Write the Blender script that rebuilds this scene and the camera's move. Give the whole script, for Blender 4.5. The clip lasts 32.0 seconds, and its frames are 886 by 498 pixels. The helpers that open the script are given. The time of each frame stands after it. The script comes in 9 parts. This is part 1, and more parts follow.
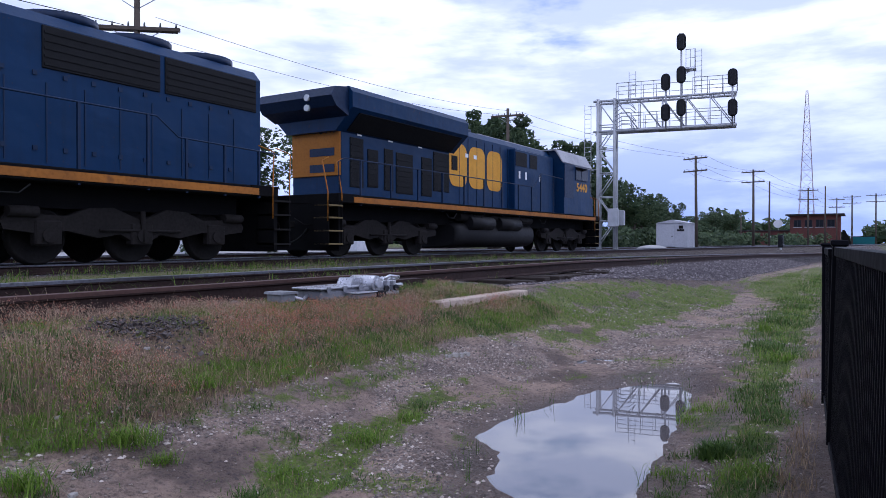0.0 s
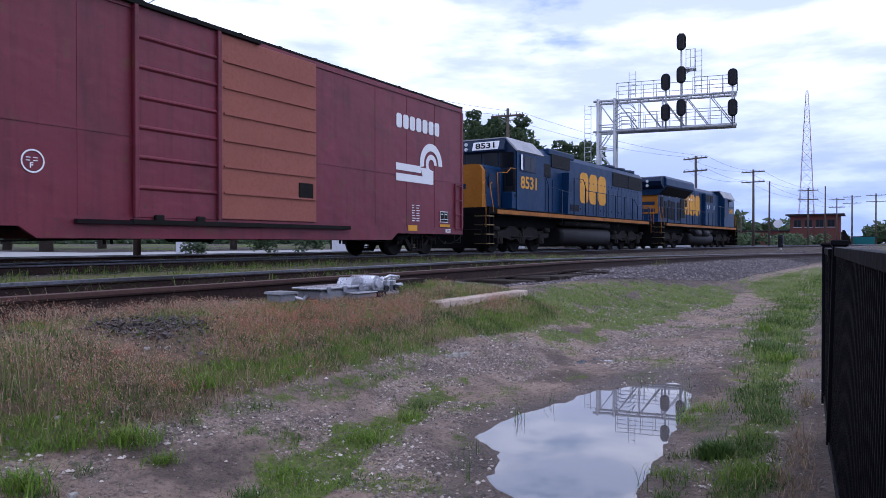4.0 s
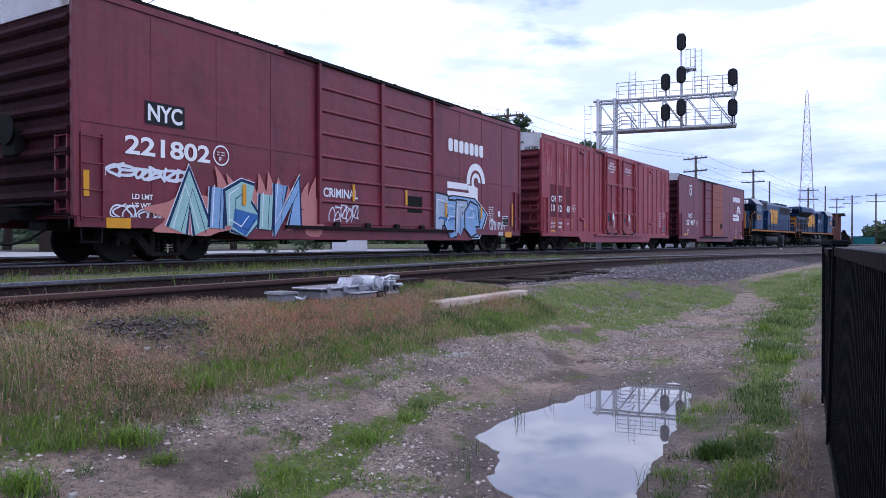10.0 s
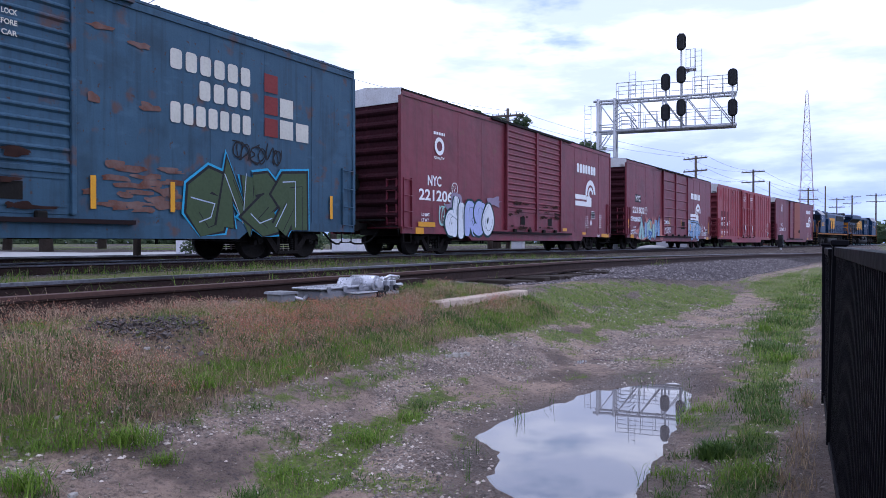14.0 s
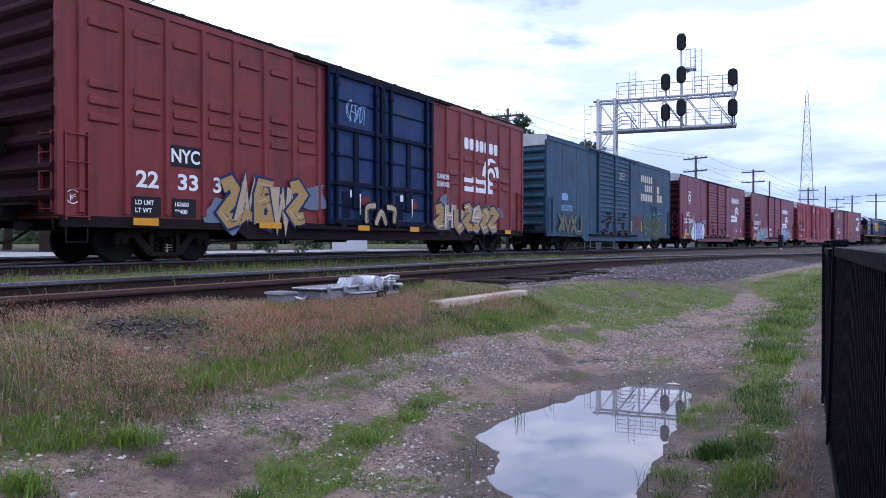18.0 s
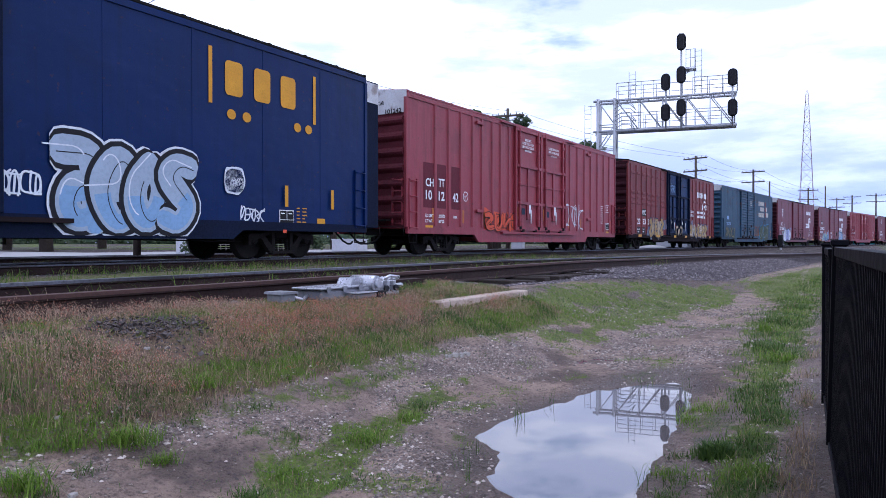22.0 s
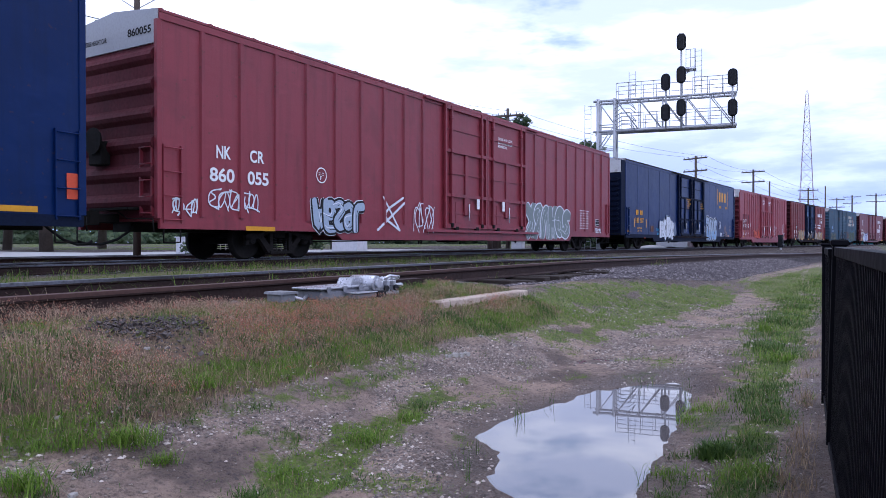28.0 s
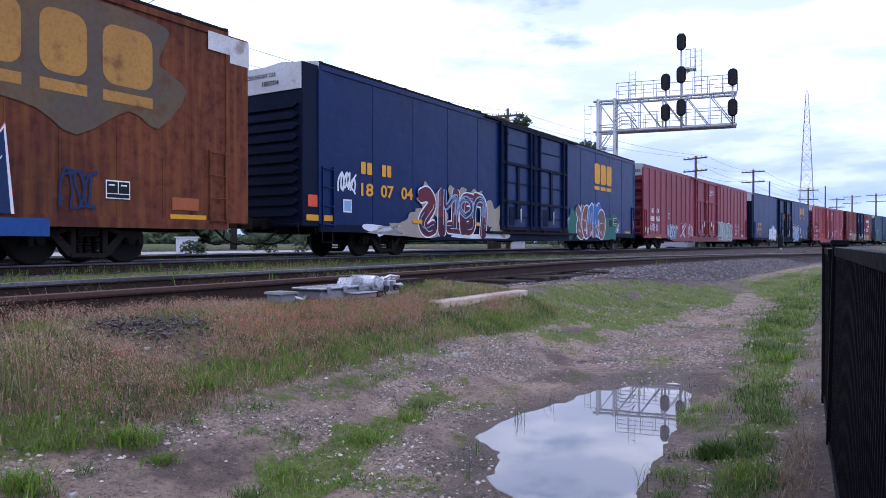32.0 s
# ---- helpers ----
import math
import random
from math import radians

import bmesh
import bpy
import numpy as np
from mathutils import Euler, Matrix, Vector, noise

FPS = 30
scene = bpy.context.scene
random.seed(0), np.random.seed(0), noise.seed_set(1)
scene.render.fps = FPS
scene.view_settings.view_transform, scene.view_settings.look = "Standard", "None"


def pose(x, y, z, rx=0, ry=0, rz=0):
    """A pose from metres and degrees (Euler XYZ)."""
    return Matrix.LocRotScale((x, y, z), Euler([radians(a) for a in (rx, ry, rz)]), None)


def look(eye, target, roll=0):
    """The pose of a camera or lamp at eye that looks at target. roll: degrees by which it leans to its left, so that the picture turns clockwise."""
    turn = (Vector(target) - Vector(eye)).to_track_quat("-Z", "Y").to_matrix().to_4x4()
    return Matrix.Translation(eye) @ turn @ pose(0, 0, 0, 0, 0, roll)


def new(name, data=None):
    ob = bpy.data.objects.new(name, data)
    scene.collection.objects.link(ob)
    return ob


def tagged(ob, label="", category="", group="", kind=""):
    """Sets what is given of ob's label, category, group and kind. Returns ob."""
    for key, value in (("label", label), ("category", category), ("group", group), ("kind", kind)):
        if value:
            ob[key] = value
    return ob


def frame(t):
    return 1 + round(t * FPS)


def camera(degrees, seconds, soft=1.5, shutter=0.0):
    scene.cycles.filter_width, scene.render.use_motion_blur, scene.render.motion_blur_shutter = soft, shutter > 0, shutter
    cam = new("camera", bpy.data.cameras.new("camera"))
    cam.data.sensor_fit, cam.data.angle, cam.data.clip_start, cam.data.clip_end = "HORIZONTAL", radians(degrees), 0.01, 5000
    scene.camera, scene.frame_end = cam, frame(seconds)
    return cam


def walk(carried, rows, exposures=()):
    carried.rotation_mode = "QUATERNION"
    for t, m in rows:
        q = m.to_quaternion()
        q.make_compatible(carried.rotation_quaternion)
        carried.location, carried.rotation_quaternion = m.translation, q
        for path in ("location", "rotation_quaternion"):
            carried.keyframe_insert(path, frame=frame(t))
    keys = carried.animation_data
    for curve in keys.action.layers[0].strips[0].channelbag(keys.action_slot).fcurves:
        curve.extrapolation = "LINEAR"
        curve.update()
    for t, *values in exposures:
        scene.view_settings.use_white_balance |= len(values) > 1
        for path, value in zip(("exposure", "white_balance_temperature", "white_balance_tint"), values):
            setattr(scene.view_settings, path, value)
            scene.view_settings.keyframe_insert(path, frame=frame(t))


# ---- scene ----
cam = camera(63.7, 32.0, soft=0.4)
EYE = (0.0, 0.0, 1.0)
VIEW = look(EYE, (math.cos(radians(30.64)), math.sin(radians(30.64)), 1.0 - math.tan(radians(0.517))))
walk(cam, [(0.0, VIEW), (32.0, VIEW)], exposures=[(0.0, -0.26, 5480, 19), (2.5, -0.22, 5480, 19), (7.0, -0.06, 5480, 19), (13.0, 0.0, 5480, 19), (22.0, 0.05, 5480, 19), (32.0, 0.05, 5480, 19)])

# ---- daylight: bright broken cloud, wide soft sun ----
world = bpy.data.worlds.new("sky")
scene.world = world
world.use_nodes = True
wn, wl = world.node_tree.nodes, world.node_tree.links
wn.clear()
sky = wn.new("ShaderNodeTexSky")
sky.sky_type = "NISHITA"
sky.sun_disc = False
sky.sun_elevation, sky.sun_rotation = radians(48), radians(20)
bg_sky = wn.new("ShaderNodeBackground")
bg_sky.inputs["Strength"].default_value = 0.13
wl.new(sky.outputs["Color"], bg_sky.inputs["Color"])
wtc = wn.new("ShaderNodeTexCoord")


def cloud_noise(scale, stretch, detail, lo, hi, seed):
    mp = wn.new("ShaderNodeMapping")
    mp.inputs["Scale"].default_value = (1, 1, stretch)
    mp.inputs["Location"].default_value = seed
    nz = wn.new("ShaderNodeTexNoise")
    nz.inputs["Scale"].default_value = scale
    nz.inputs["Detail"].default_value = detail
    nz.inputs["Roughness"].default_value = 0.55
    rp = wn.new("ShaderNodeMapRange")
    rp.interpolation_type = "SMOOTHSTEP"
    rp.inputs["From Min"].default_value, rp.inputs["From Max"].default_value = lo, hi
    wl.new(wtc.outputs["Generated"], mp.inputs["Vector"])
    wl.new(mp.outputs["Vector"], nz.inputs["Vector"])
    wl.new(nz.outputs["Fac"], rp.inputs["Value"])
    return rp.outputs["Result"]


cover = cloud_noise(3.2, 3.2, 6, 0.26, 0.38, (4.2, 1.3, 0.6))
thick = cloud_noise(4.0, 4.5, 7, 0.42, 0.62, (0.4, 2.3, 1.6))
# layered cloud: whiter overhead, blue-grey bands low down
sep = wn.new("ShaderNodeSeparateXYZ")
wl.new(wtc.outputs["Generated"], sep.inputs[0])
low = wn.new("ShaderNodeMapRange")
low.inputs["From Min"].default_value, low.inputs["From Max"].default_value = 0.02, 0.21
wl.new(sep.outputs["Z"], low.inputs["Value"])
cmix = wn.new("ShaderNodeMixRGB")
cmix.inputs[1].default_value, cmix.inputs[2].default_value = (0.66, 0.72, 0.88, 1), (1.05, 1.06, 1.10, 1)
wl.new(thick, cmix.inputs[0])
cmix2 = wn.new("ShaderNodeMixRGB")
cmix2.blend_type = "MULTIPLY"
lowc = wn.new("ShaderNodeMixRGB")
lowc.inputs[1].default_value, lowc.inputs[2].default_value = (0.56, 0.66, 0.90, 1), (1, 1, 1, 1)
wl.new(low.outputs["Result"], lowc.inputs[0])
cmix2.inputs[0].default_value = 1.0
wl.new(cmix.outputs[0], cmix2.inputs[1])
wl.new(lowc.outputs[0], cmix2.inputs[2])
bg_cloud = wn.new("ShaderNodeBackground")
bg_cloud.inputs["Strength"].default_value = 1.3
wl.new(cmix2.outputs[0], bg_cloud.inputs["Color"])
wmix = wn.new("ShaderNodeMixShader")
wl.new(cover, wmix.inputs[0])
wl.new(bg_sky.outputs[0], wmix.inputs[1])
wl.new(bg_cloud.outputs[0], wmix.inputs[2])
wout = wn.new("ShaderNodeOutputWorld")
wl.new(wmix.outputs[0], wout.inputs["Surface"])

sun_data = bpy.data.lights.new("sun", "SUN")
sun_data.energy, sun_data.angle, sun_data.color = 0.5, radians(25), (1.0, 0.96, 0.9)
sun = new("sun", sun_data)
sun.matrix_world = look((0, 0, 60), (0 - 14.0, 60 * 0.55, 0))


# ---- mesh building ----
class Geo:
    """Gathers vertices and faces of one part."""

    def __init__(self):
        self.v, self.f, self.s = [], [], []

    def add(self, verts, faces, smooth=False):
        o = len(self.v)
        self.v += [tuple(p) for p in verts]
        self.f += [tuple(i + o for i in f) for f in faces]
        self.s += [smooth] * len(faces)
        return self

    def box(self, x0, x1, y0, y1, z0, z1, b=0.0):
        if b <= 0:
            v = [(x, y, z) for z in (z0, z1) for y in (y0, y1) for x in (x0, x1)]
            return self.add(v, [(0, 2, 3, 1), (4, 5, 7, 6), (0, 1, 5, 4), (2, 6, 7, 3), (0, 4, 6, 2), (1, 3, 7, 5)])
        # chamfered on all edges
        v, idx = [], {}
        for sx in (0, 1):
            for sy in (0, 1):
                for sz in (0, 1):
                    c = (x1 if sx else x0, y1 if sy else y0, z1 if sz else z0)
                    d = (-b if sx else b, -b if sy else b, -b if sz else b)
                    for ax in range(3):
                        idx[(sx, sy, sz, ax)] = len(v)
                        v.append(tuple(c[k] + (d[k] if k != ax else 0) for k in range(3)))
        f = []
        for ax in range(3):
            o = [k for k in range(3) if k != ax]
            for s in (0, 1):
                q = []
                for a, c in ((0, 0), (1, 0), (1, 1), (0, 1)):
                    key = [0, 0, 0]
                    key[ax], key[o[0]], key[o[1]] = s, a, c
                    q.append(idx[(*key, ax)])
                flip = (s == 1) if ax != 1 else (s == 0)
                f.append(tuple(q) if flip else tuple(reversed(q)))
        for ax in range(3):
            o = [k for k in range(3) if k != ax]
            for a in (0, 1):
                for c in (0, 1):
                    k0, k1 = [0, 0, 0], [0, 0, 0]
                    k0[o[0]] = k1[o[0]] = a
                    k0[o[1]] = k1[o[1]] = c
                    k1[ax] = 1
                    f.append((idx[(*k0, o[0])], idx[(*k1, o[0])], idx[(*k1, o[1])], idx[(*k0, o[1])]))
        for sx in (0, 1):
            for sy in (0, 1):
                for sz in (0, 1):
                    f.append(tuple(idx[(sx, sy, sz, ax)] for ax in range(3)))
        return self.add(v, f)

    def cyl(self, p0, p1, r, n=10, r1=None, cap=True):
        p0, p1 = Vector(p0), Vector(p1)
        r1 = r if r1 is None else r1
        d = (p1 - p0).normalized()
        a = d.orthogonal().normalized()
        b = d.cross(a)
        v = []
        for p, q in ((p0, r), (p1, r1)):
            for i in range(n):
                t = 2 * math.pi * i / n
                v.append(p + (a * math.cos(t) + b * math.sin(t)) * q)
        self.add(v, [(i, (i + 1) % n, n + (i + 1) % n, n + i) for i in range(n)], True)
        if cap:
            self.add(v, [tuple(reversed(range(n))), tuple(range(n, 2 * n))])
        return self

    def tube(self, pts, r, n=6):
        pts = [Vector(p) for p in pts]
        v, prev = [], None
        for i, p in enumerate(pts):
            d = (pts[min(i + 1, len(pts) - 1)] - pts[max(i - 1, 0)]).normalized()
            a = d.orthogonal().normalized() if prev is None else (prev - d * prev.dot(d)).normalized()
            prev, b = a, d.cross(a)
            v += [p + (a * math.cos(2 * math.pi * k / n) + b * math.sin(2 * math.pi * k / n)) * r for k in range(n)]
        self.add(v, [(i * n + k, i * n + (k + 1) % n, (i + 1) * n + (k + 1) % n, (i + 1) * n + k) for i in range(len(pts) - 1) for k in range(n)], True)
        return self.add(v, [tuple(reversed(range(n))), tuple(range(len(v) - n, len(v)))])

    def prism(self, poly, axis, a, b):
        """Extrudes a polygon: axis 'y' takes (x, z) points, 'x' takes (y, z), 'z' takes (x, y)."""
        def place(p, t):
            return {"y": (p[0], t, p[1]), "x": (t, p[0], p[1]), "z": (p[0], p[1], t)}[axis]
        n = len(poly)
        v = [place(p, a) for p in poly] + [place(p, b) for p in poly]
        return self.add(v, [tuple(range(n)), tuple(reversed(range(n, 2 * n)))] + [(i, n + i, n + (i + 1) % n, (i + 1) % n) for i in range(n)])

    def ball(self, c, r, n=8, squash=1.0):
        v, f = [], []
        m = max(3, n // 2)
        for j in range(m + 1):
            t = math.pi * j / m
            for i in range(n):
                u = 2 * math.pi * i / n
                v.append((c[0] + r * math.sin(t) * math.cos(u), c[1] + r * math.sin(t) * math.sin(u), c[2] + r * squash * math.cos(t)))
        for j in range(m):
            for i in range(n):
                f.append((j * n + i, (j + 1) * n + i, (j + 1) * n + (i + 1) % n, j * n + (i + 1) % n))
        return self.add(v, f, True)

    def mesh(self, name):
        me = bpy.data.meshes.new(name)
        me.from_pydata(self.v, [], self.f)
        if any(self.s):
            me.polygons.foreach_set("use_smooth", self.s)
        bm = bmesh.new()
        bm.from_mesh(me)
        bmesh.ops.remove_doubles(bm, verts=bm.verts, dist=1e-5) if len(self.v) < 4000 else None
        bmesh.ops.recalc_face_normals(bm, faces=bm.faces)
        bm.to_mesh(me)
        bm.free()
        return me


def part(name, geo, material, parent=None, label="", at=None):
    """Links a mesh (or Geo) as one mesh object under a thing or a part."""
    me = geo.mesh(name) if isinstance(geo, Geo) else geo
    if material and not me.materials:
        me.materials.append(material)
    ob = new(name, me)
    if parent:
        ob.parent = parent
    if at is not None:
        ob.matrix_basis = at
    if label:
        ob["label"] = label
    return ob


def thing(name, label, category, group="", kind="", at=None):
    ob = new(name)
    ob.empty_display_size = 0.2
    if at is not None:
        ob.matrix_basis = at
    return tagged(ob, label, category, group, kind)


def solo(name, geo, material, label, category, group="", kind="", at=None):
    ob = part(name, geo, material, None, "", at)
    return tagged(ob, label, category, group, kind)


# ---- materials ----
def surface(name, color, color2=None, rough=0.7, metal=0.0, grain=12.0, patch=1.2, amount=0.5, bump=0.15, rust=0.0, rust_color=(0.12, 0.05, 0.025), streak=0.0, streak_lo=0.56, streak_color=(0.5, 0.42, 0.4), spec=0.2, coord="Object", vary=0.0, speck=0.8, grime=0.0, dent=0.0):
    m = bpy.data.materials.new(name)
    m.use_nodes = True
    n, l = m.node_tree.nodes, m.node_tree.links
    bs = n["Principled BSDF"]
    tc = n.new("ShaderNodeTexCoord")
    color2 = color2 or tuple(c * 0.6 for c in color)

    def nz(scale, detail, stretch=(1, 1, 1)):
        mp = n.new("ShaderNodeMapping")
        mp.inputs["Scale"].default_value = stretch
        t = n.new("ShaderNodeTexNoise")
        t.inputs["Scale"].default_value, t.inputs["Detail"].default_value = scale, detail
        l.new(tc.outputs[coord], mp.inputs[0])
        l.new(mp.outputs[0], t.inputs["Vector"])
        return t.outputs["Fac"]

    def ramp(src, lo, hi):
        r = n.new("ShaderNodeMapRange")
        r.inputs["From Min"].default_value, r.inputs["From Max"].default_value = lo, hi
        l.new(src, r.inputs["Value"])
        return r.outputs["Result"]

    def mix(a, b, fac, k=1.0):
        x = n.new("ShaderNodeMixRGB")
        if k != 1.0:
            mu = n.new("ShaderNodeMath")
            mu.operation = "MULTIPLY"
            mu.inputs[1].default_value = k
            l.new(fac, mu.inputs[0])
            fac = mu.outputs[0]
        l.new(fac, x.inputs[0])
        for i, c in ((1, a), (2, b)):
            if isinstance(c, tuple):
                x.inputs[i].default_value = (*c, 1)
            else:
                l.new(c, x.inputs[i])
        return x.outputs[0]

    big = nz(patch, 5)
    fine = nz(grain, 6)
    c = mix(color, color2, ramp(big, 0.35, 0.7), amount)
    c = mix(c, tuple(x * 0.72 for x in color2), ramp(fine, 0.45, 0.75), amount * speck)
    if streak > 0:
        st = nz(3.0, 4, (2.2, 2.2, 0.16))
        c = mix(c, streak_color, ramp(st, streak_lo, streak_lo + 0.22), streak)
    if grime > 0:
        # run-down dirt, soot patches and a fine scatter of scuffs
        c = mix(c, tuple(x * 0.3 + 0.004 for x in color), ramp(nz(2.6, 6, (3.0, 3.0, 0.2)), 0.5, 0.78), grime)
        c = mix(c, tuple(x * 0.35 + 0.005 for x in color2), ramp(nz(1.1, 9, (1.0, 1.0, 0.8)), 0.54, 0.68), grime * 0.8)
        c = mix(c, tuple(min(1.0, x * 1.5 + 0.02) for x in color), ramp(nz(3.4, 7, (0.5, 0.5, 1.3)), 0.60, 0.72), grime * 0.45)
        c = mix(c, (0.07, 0.035, 0.025), ramp(nz(9.0, 9), 0.66, 0.71), min(1.0, grime * 1.3))
    if rust > 0:
        rs = nz(2.3, 8)
        c = mix(c, rust_color, ramp(rs, 0.62 - 0.22 * rust, 0.70), min(1, 0.5 + rust))
    if vary > 0:
        oi = n.new("ShaderNodeObjectInfo")
        c = mix(c, tuple(x * 0.45 for x in color), oi.outputs["Random"], vary)
    l.new(c, bs.inputs["Base Color"])
    rr = ramp(fine, 0.2, 0.9)
    rm = n.new("ShaderNodeMapRange")
    rm.inputs["To Min"].default_value, rm.inputs["To Max"].default_value = max(0.03, rough - 0.12), min(1, rough + 0.12)
    l.new(rr, rm.inputs["Value"])
    l.new(rm.outputs["Result"], bs.inputs["Roughness"])
    bs.inputs["Metallic"].default_value = metal
    bs.inputs["Specular IOR Level"].default_value = spec
    if bump > 0:
        bp = n.new("ShaderNodeBump")
        bp.inputs["Strength"].default_value = bump
        bp.inputs["Distance"].default_value = 0.02
        l.new(fine, bp.inputs["Height"])
        l.new(bp.outputs[0], bs.inputs["Normal"])
        if dent > 0:
            b2 = n.new("ShaderNodeBump")
            b2.inputs["Strength"].default_value = dent
            b2.inputs["Distance"].default_value = 0.06
            l.new(nz(1.5, 2, (0.8, 0.8, 1.2)), b2.inputs["Height"])
            l.new(b2.outputs[0], bp.inputs["Normal"])
    return m


def plain(name, color, rough=0.6, metal=0.0, glow=0.0):
    m = bpy.data.materials.new(name)
    m.use_nodes = True
    bs = m.node_tree.nodes["Principled BSDF"]
    bs.inputs["Base Color"].default_value = (*color, 1)
    bs.inputs["Roughness"].default_value, bs.inputs["Metallic"].default_value = rough, metal
    bs.inputs["Specular IOR Level"].default_value = 0.15
    if glow:
        bs.inputs["Emission Color"].default_value = (*color, 1)
        bs.inputs["Emission Strength"].default_value = glow
    return m


M_STEEL = surface("rail_steel_rusty", (0.042, 0.024, 0.021), (0.021, 0.013, 0.012), 0.8, 0.1, 30, 2, 0.6)
M_RAILTOP = surface("rail_head_worn", (0.20, 0.20, 0.225), (0.05, 0.045, 0.045), 0.4, 0.6, 30, 0.9, 0.9, 0.05)
M_RAILRUST = surface("rail_head_rusty", (0.095, 0.052, 0.043), (0.055, 0.031, 0.027), 0.6, 0.2, 30, 1.5, 0.5, 0.05)
M_TIE = surface("creosoted_tie", (0.035, 0.027, 0.024), (0.062, 0.046, 0.037), 0.9, 0, 40, 4, 0.7, 0.4, vary=0.5)
M_GALV = surface("galvanised_steel", (0.52, 0.53, 0.56), (0.36, 0.37, 0.40), 0.5, 0.35, 25, 3, 0.5, 0.05)
M_BLACK = surface("black_paint", (0.012, 0.012, 0.015), (0.03, 0.03, 0.035), 0.5, 0, 20, 3, 0.5, 0.05)
M_UNDER = surface("grimy_undercarriage", (0.008, 0.0072, 0.007), (0.018, 0.015, 0.014), 0.85, 0.0, 18, 3, 0.6, 0.3)
M_TRUCK = surface("dusty_truck_casting", (0.018, 0.015, 0.0145), (0.010, 0.0088, 0.0085), 0.88, 0.0, 18, 3, 0.6, 0.3)
M_WHITE = surface("white_lettering", (0.88, 0.88, 0.90), (0.74, 0.72, 0.73), 0.6, 0, 40, 4, 0.25, 0.02)
M_YELLOW = surface("yellow_lettering", (0.75, 0.36, 0.03), (0.5, 0.22, 0.03), 0.55, 0, 30, 3, 0.35, 0.03)
M_STRIPE = surface("yellow_reflective_strip", (0.70, 0.33, 0.02), (0.5, 0.24, 0.03), 0.4, 0, 30, 5, 0.3, 0.02)
M_WOODPOLE = surface("weathered_pole_wood", (0.13, 0.105, 0.085), (0.07, 0.055, 0.045), 0.9, 0, 30, 2, 0.6, 0.3)
M_WIRE = plain("dark_wire", (0.02, 0.02, 0.022), 0.6)


# ---- plan of the tracks ----
RAIL_MAIN, RAIL_NEAR = 0.606, 0.67
GAUGE = 0.755


def near_side(x):
    u = max(0.0, x - 12.0)
    return 11.88 - 0.00092 * u * u + 1.0e-6 * u ** 3


def main_y(x):
    return near_side(x) + 1.40


def siding_y(x):
    u = max(0.0, x - 20.0)
    return 5.22 - 0.0028 * u * u + 0.000012 * u ** 3


def siding_drop(x):
    return 0.009 * max(0.0, min(x, 55.0) - 12.0)


def smooth(a, b, x):
    t = max(0.0, min(1.0, (x - a) / (b - a)))
    return t * t * (3 - 2 * t)


PUDDLE = [(2.5, 1.12), (2.62, 1.28), (2.735, 1.40), (2.94, 1.45), (3.09, 1.53), (3.19, 1.65), (3.29, 1.74), (3.47, 1.75), (3.70, 1.756), (3.90, 1.74), (4.07, 1.68), (4.31, 1.65), (4.60, 1.61), (4.86, 1.48), (5.13, 1.32), (5.27, 1.16), (5.07, 1.05), (4.80, 0.97), (4.46, 0.93), (4.16, 0.90), (3.77, 0.87), (3.48, 0.83), (3.2, 0.82), (3.04, 0.81), (2.8, 0.77), (2.3, 0.74), (1.9, 0.8), (1.9, 0.95), (2.2, 1.05)]
SOGGY = [(2.0, 1.3), (2.6, 1.55), (3.0, 1.74), (3.36, 1.86), (3.88, 1.86), (4.46, 1.74), (5.03, 1.72), (5.6, 1.44), (5.9, 1.12), (5.2, 0.95), (4.4, 0.86), (3.7, 0.78), (2.74, 0.68), (1.8, 0.7)]
# patches of green turf: foot of the bank, between the ruts, far strips, verge by the fence
BANK_FOOT = [(2.31, 2.86), (2.54, 2.86), (2.79, 2.84), (3.1, 2.84), (3.56, 2.88), (4.22, 2.9), (5.0, 2.89), (5.58, 2.82), (6.47, 2.72), (7.35, 2.84), (8.48, 3.3), (6.29, 3.3), (5.22, 3.14), (4.51, 3.12), (3.84, 3.12), (3.35, 3.1), (2.87, 3.16), (2.55, 3.1)]
RUT_STRIP = [(1.9, 1.72), (2.12, 1.74), (2.5, 1.9), (2.87, 1.98), (3.3, 2.12), (3.64, 2.18), (3.99, 2.18), (3.88, 2.34), (3.46, 2.36), (3.17, 2.26), (2.89, 2.34), (2.62, 2.26), (2.35, 2.28), (2.1, 2.14), (1.85, 2.0)]
FAR_STRIP = [(5.89, 2.47), (6.77, 2.3), (7.54, 2.25), (9.65, 2.12), (10.85, 1.98), (12.66, 1.87), (14.45, 2.13), (12.39, 2.44), (9.61, 2.5), (8.22, 2.6), (6.92, 2.66), (6.23, 2.68)]
FAR_GREEN = [(8.2, 3.3), (11.49, 3.0), (16.2, 2.5), (14.69, 2.3), (9.84, 2.6), (8.69, 2.78), (7.6, 2.94)]
FOOT_FILM = [(2.2, 2.66), (3.0, 2.56), (3.9, 2.56), (4.6, 2.7), (4.4, 2.84), (3.2, 2.82), (2.3, 2.84)]
FAR_MEADOW = [(5.6, 2.85), (6.4, 2.62), (8.0, 2.3), (10.5, 2.1), (13.5, 2.0), (15.5, 2.3), (12.5, 3.1), (9.0, 3.55), (6.5, 3.4), (5.6, 3.2)]
FAR_VERGE = [(15.0, 1.9), (17.2, 2.5), (26.6, 2.15), (40, 1.0), (40, -1.0), (15.3, 0.4), (12.9, 0.8), (12.4, 1.15)]
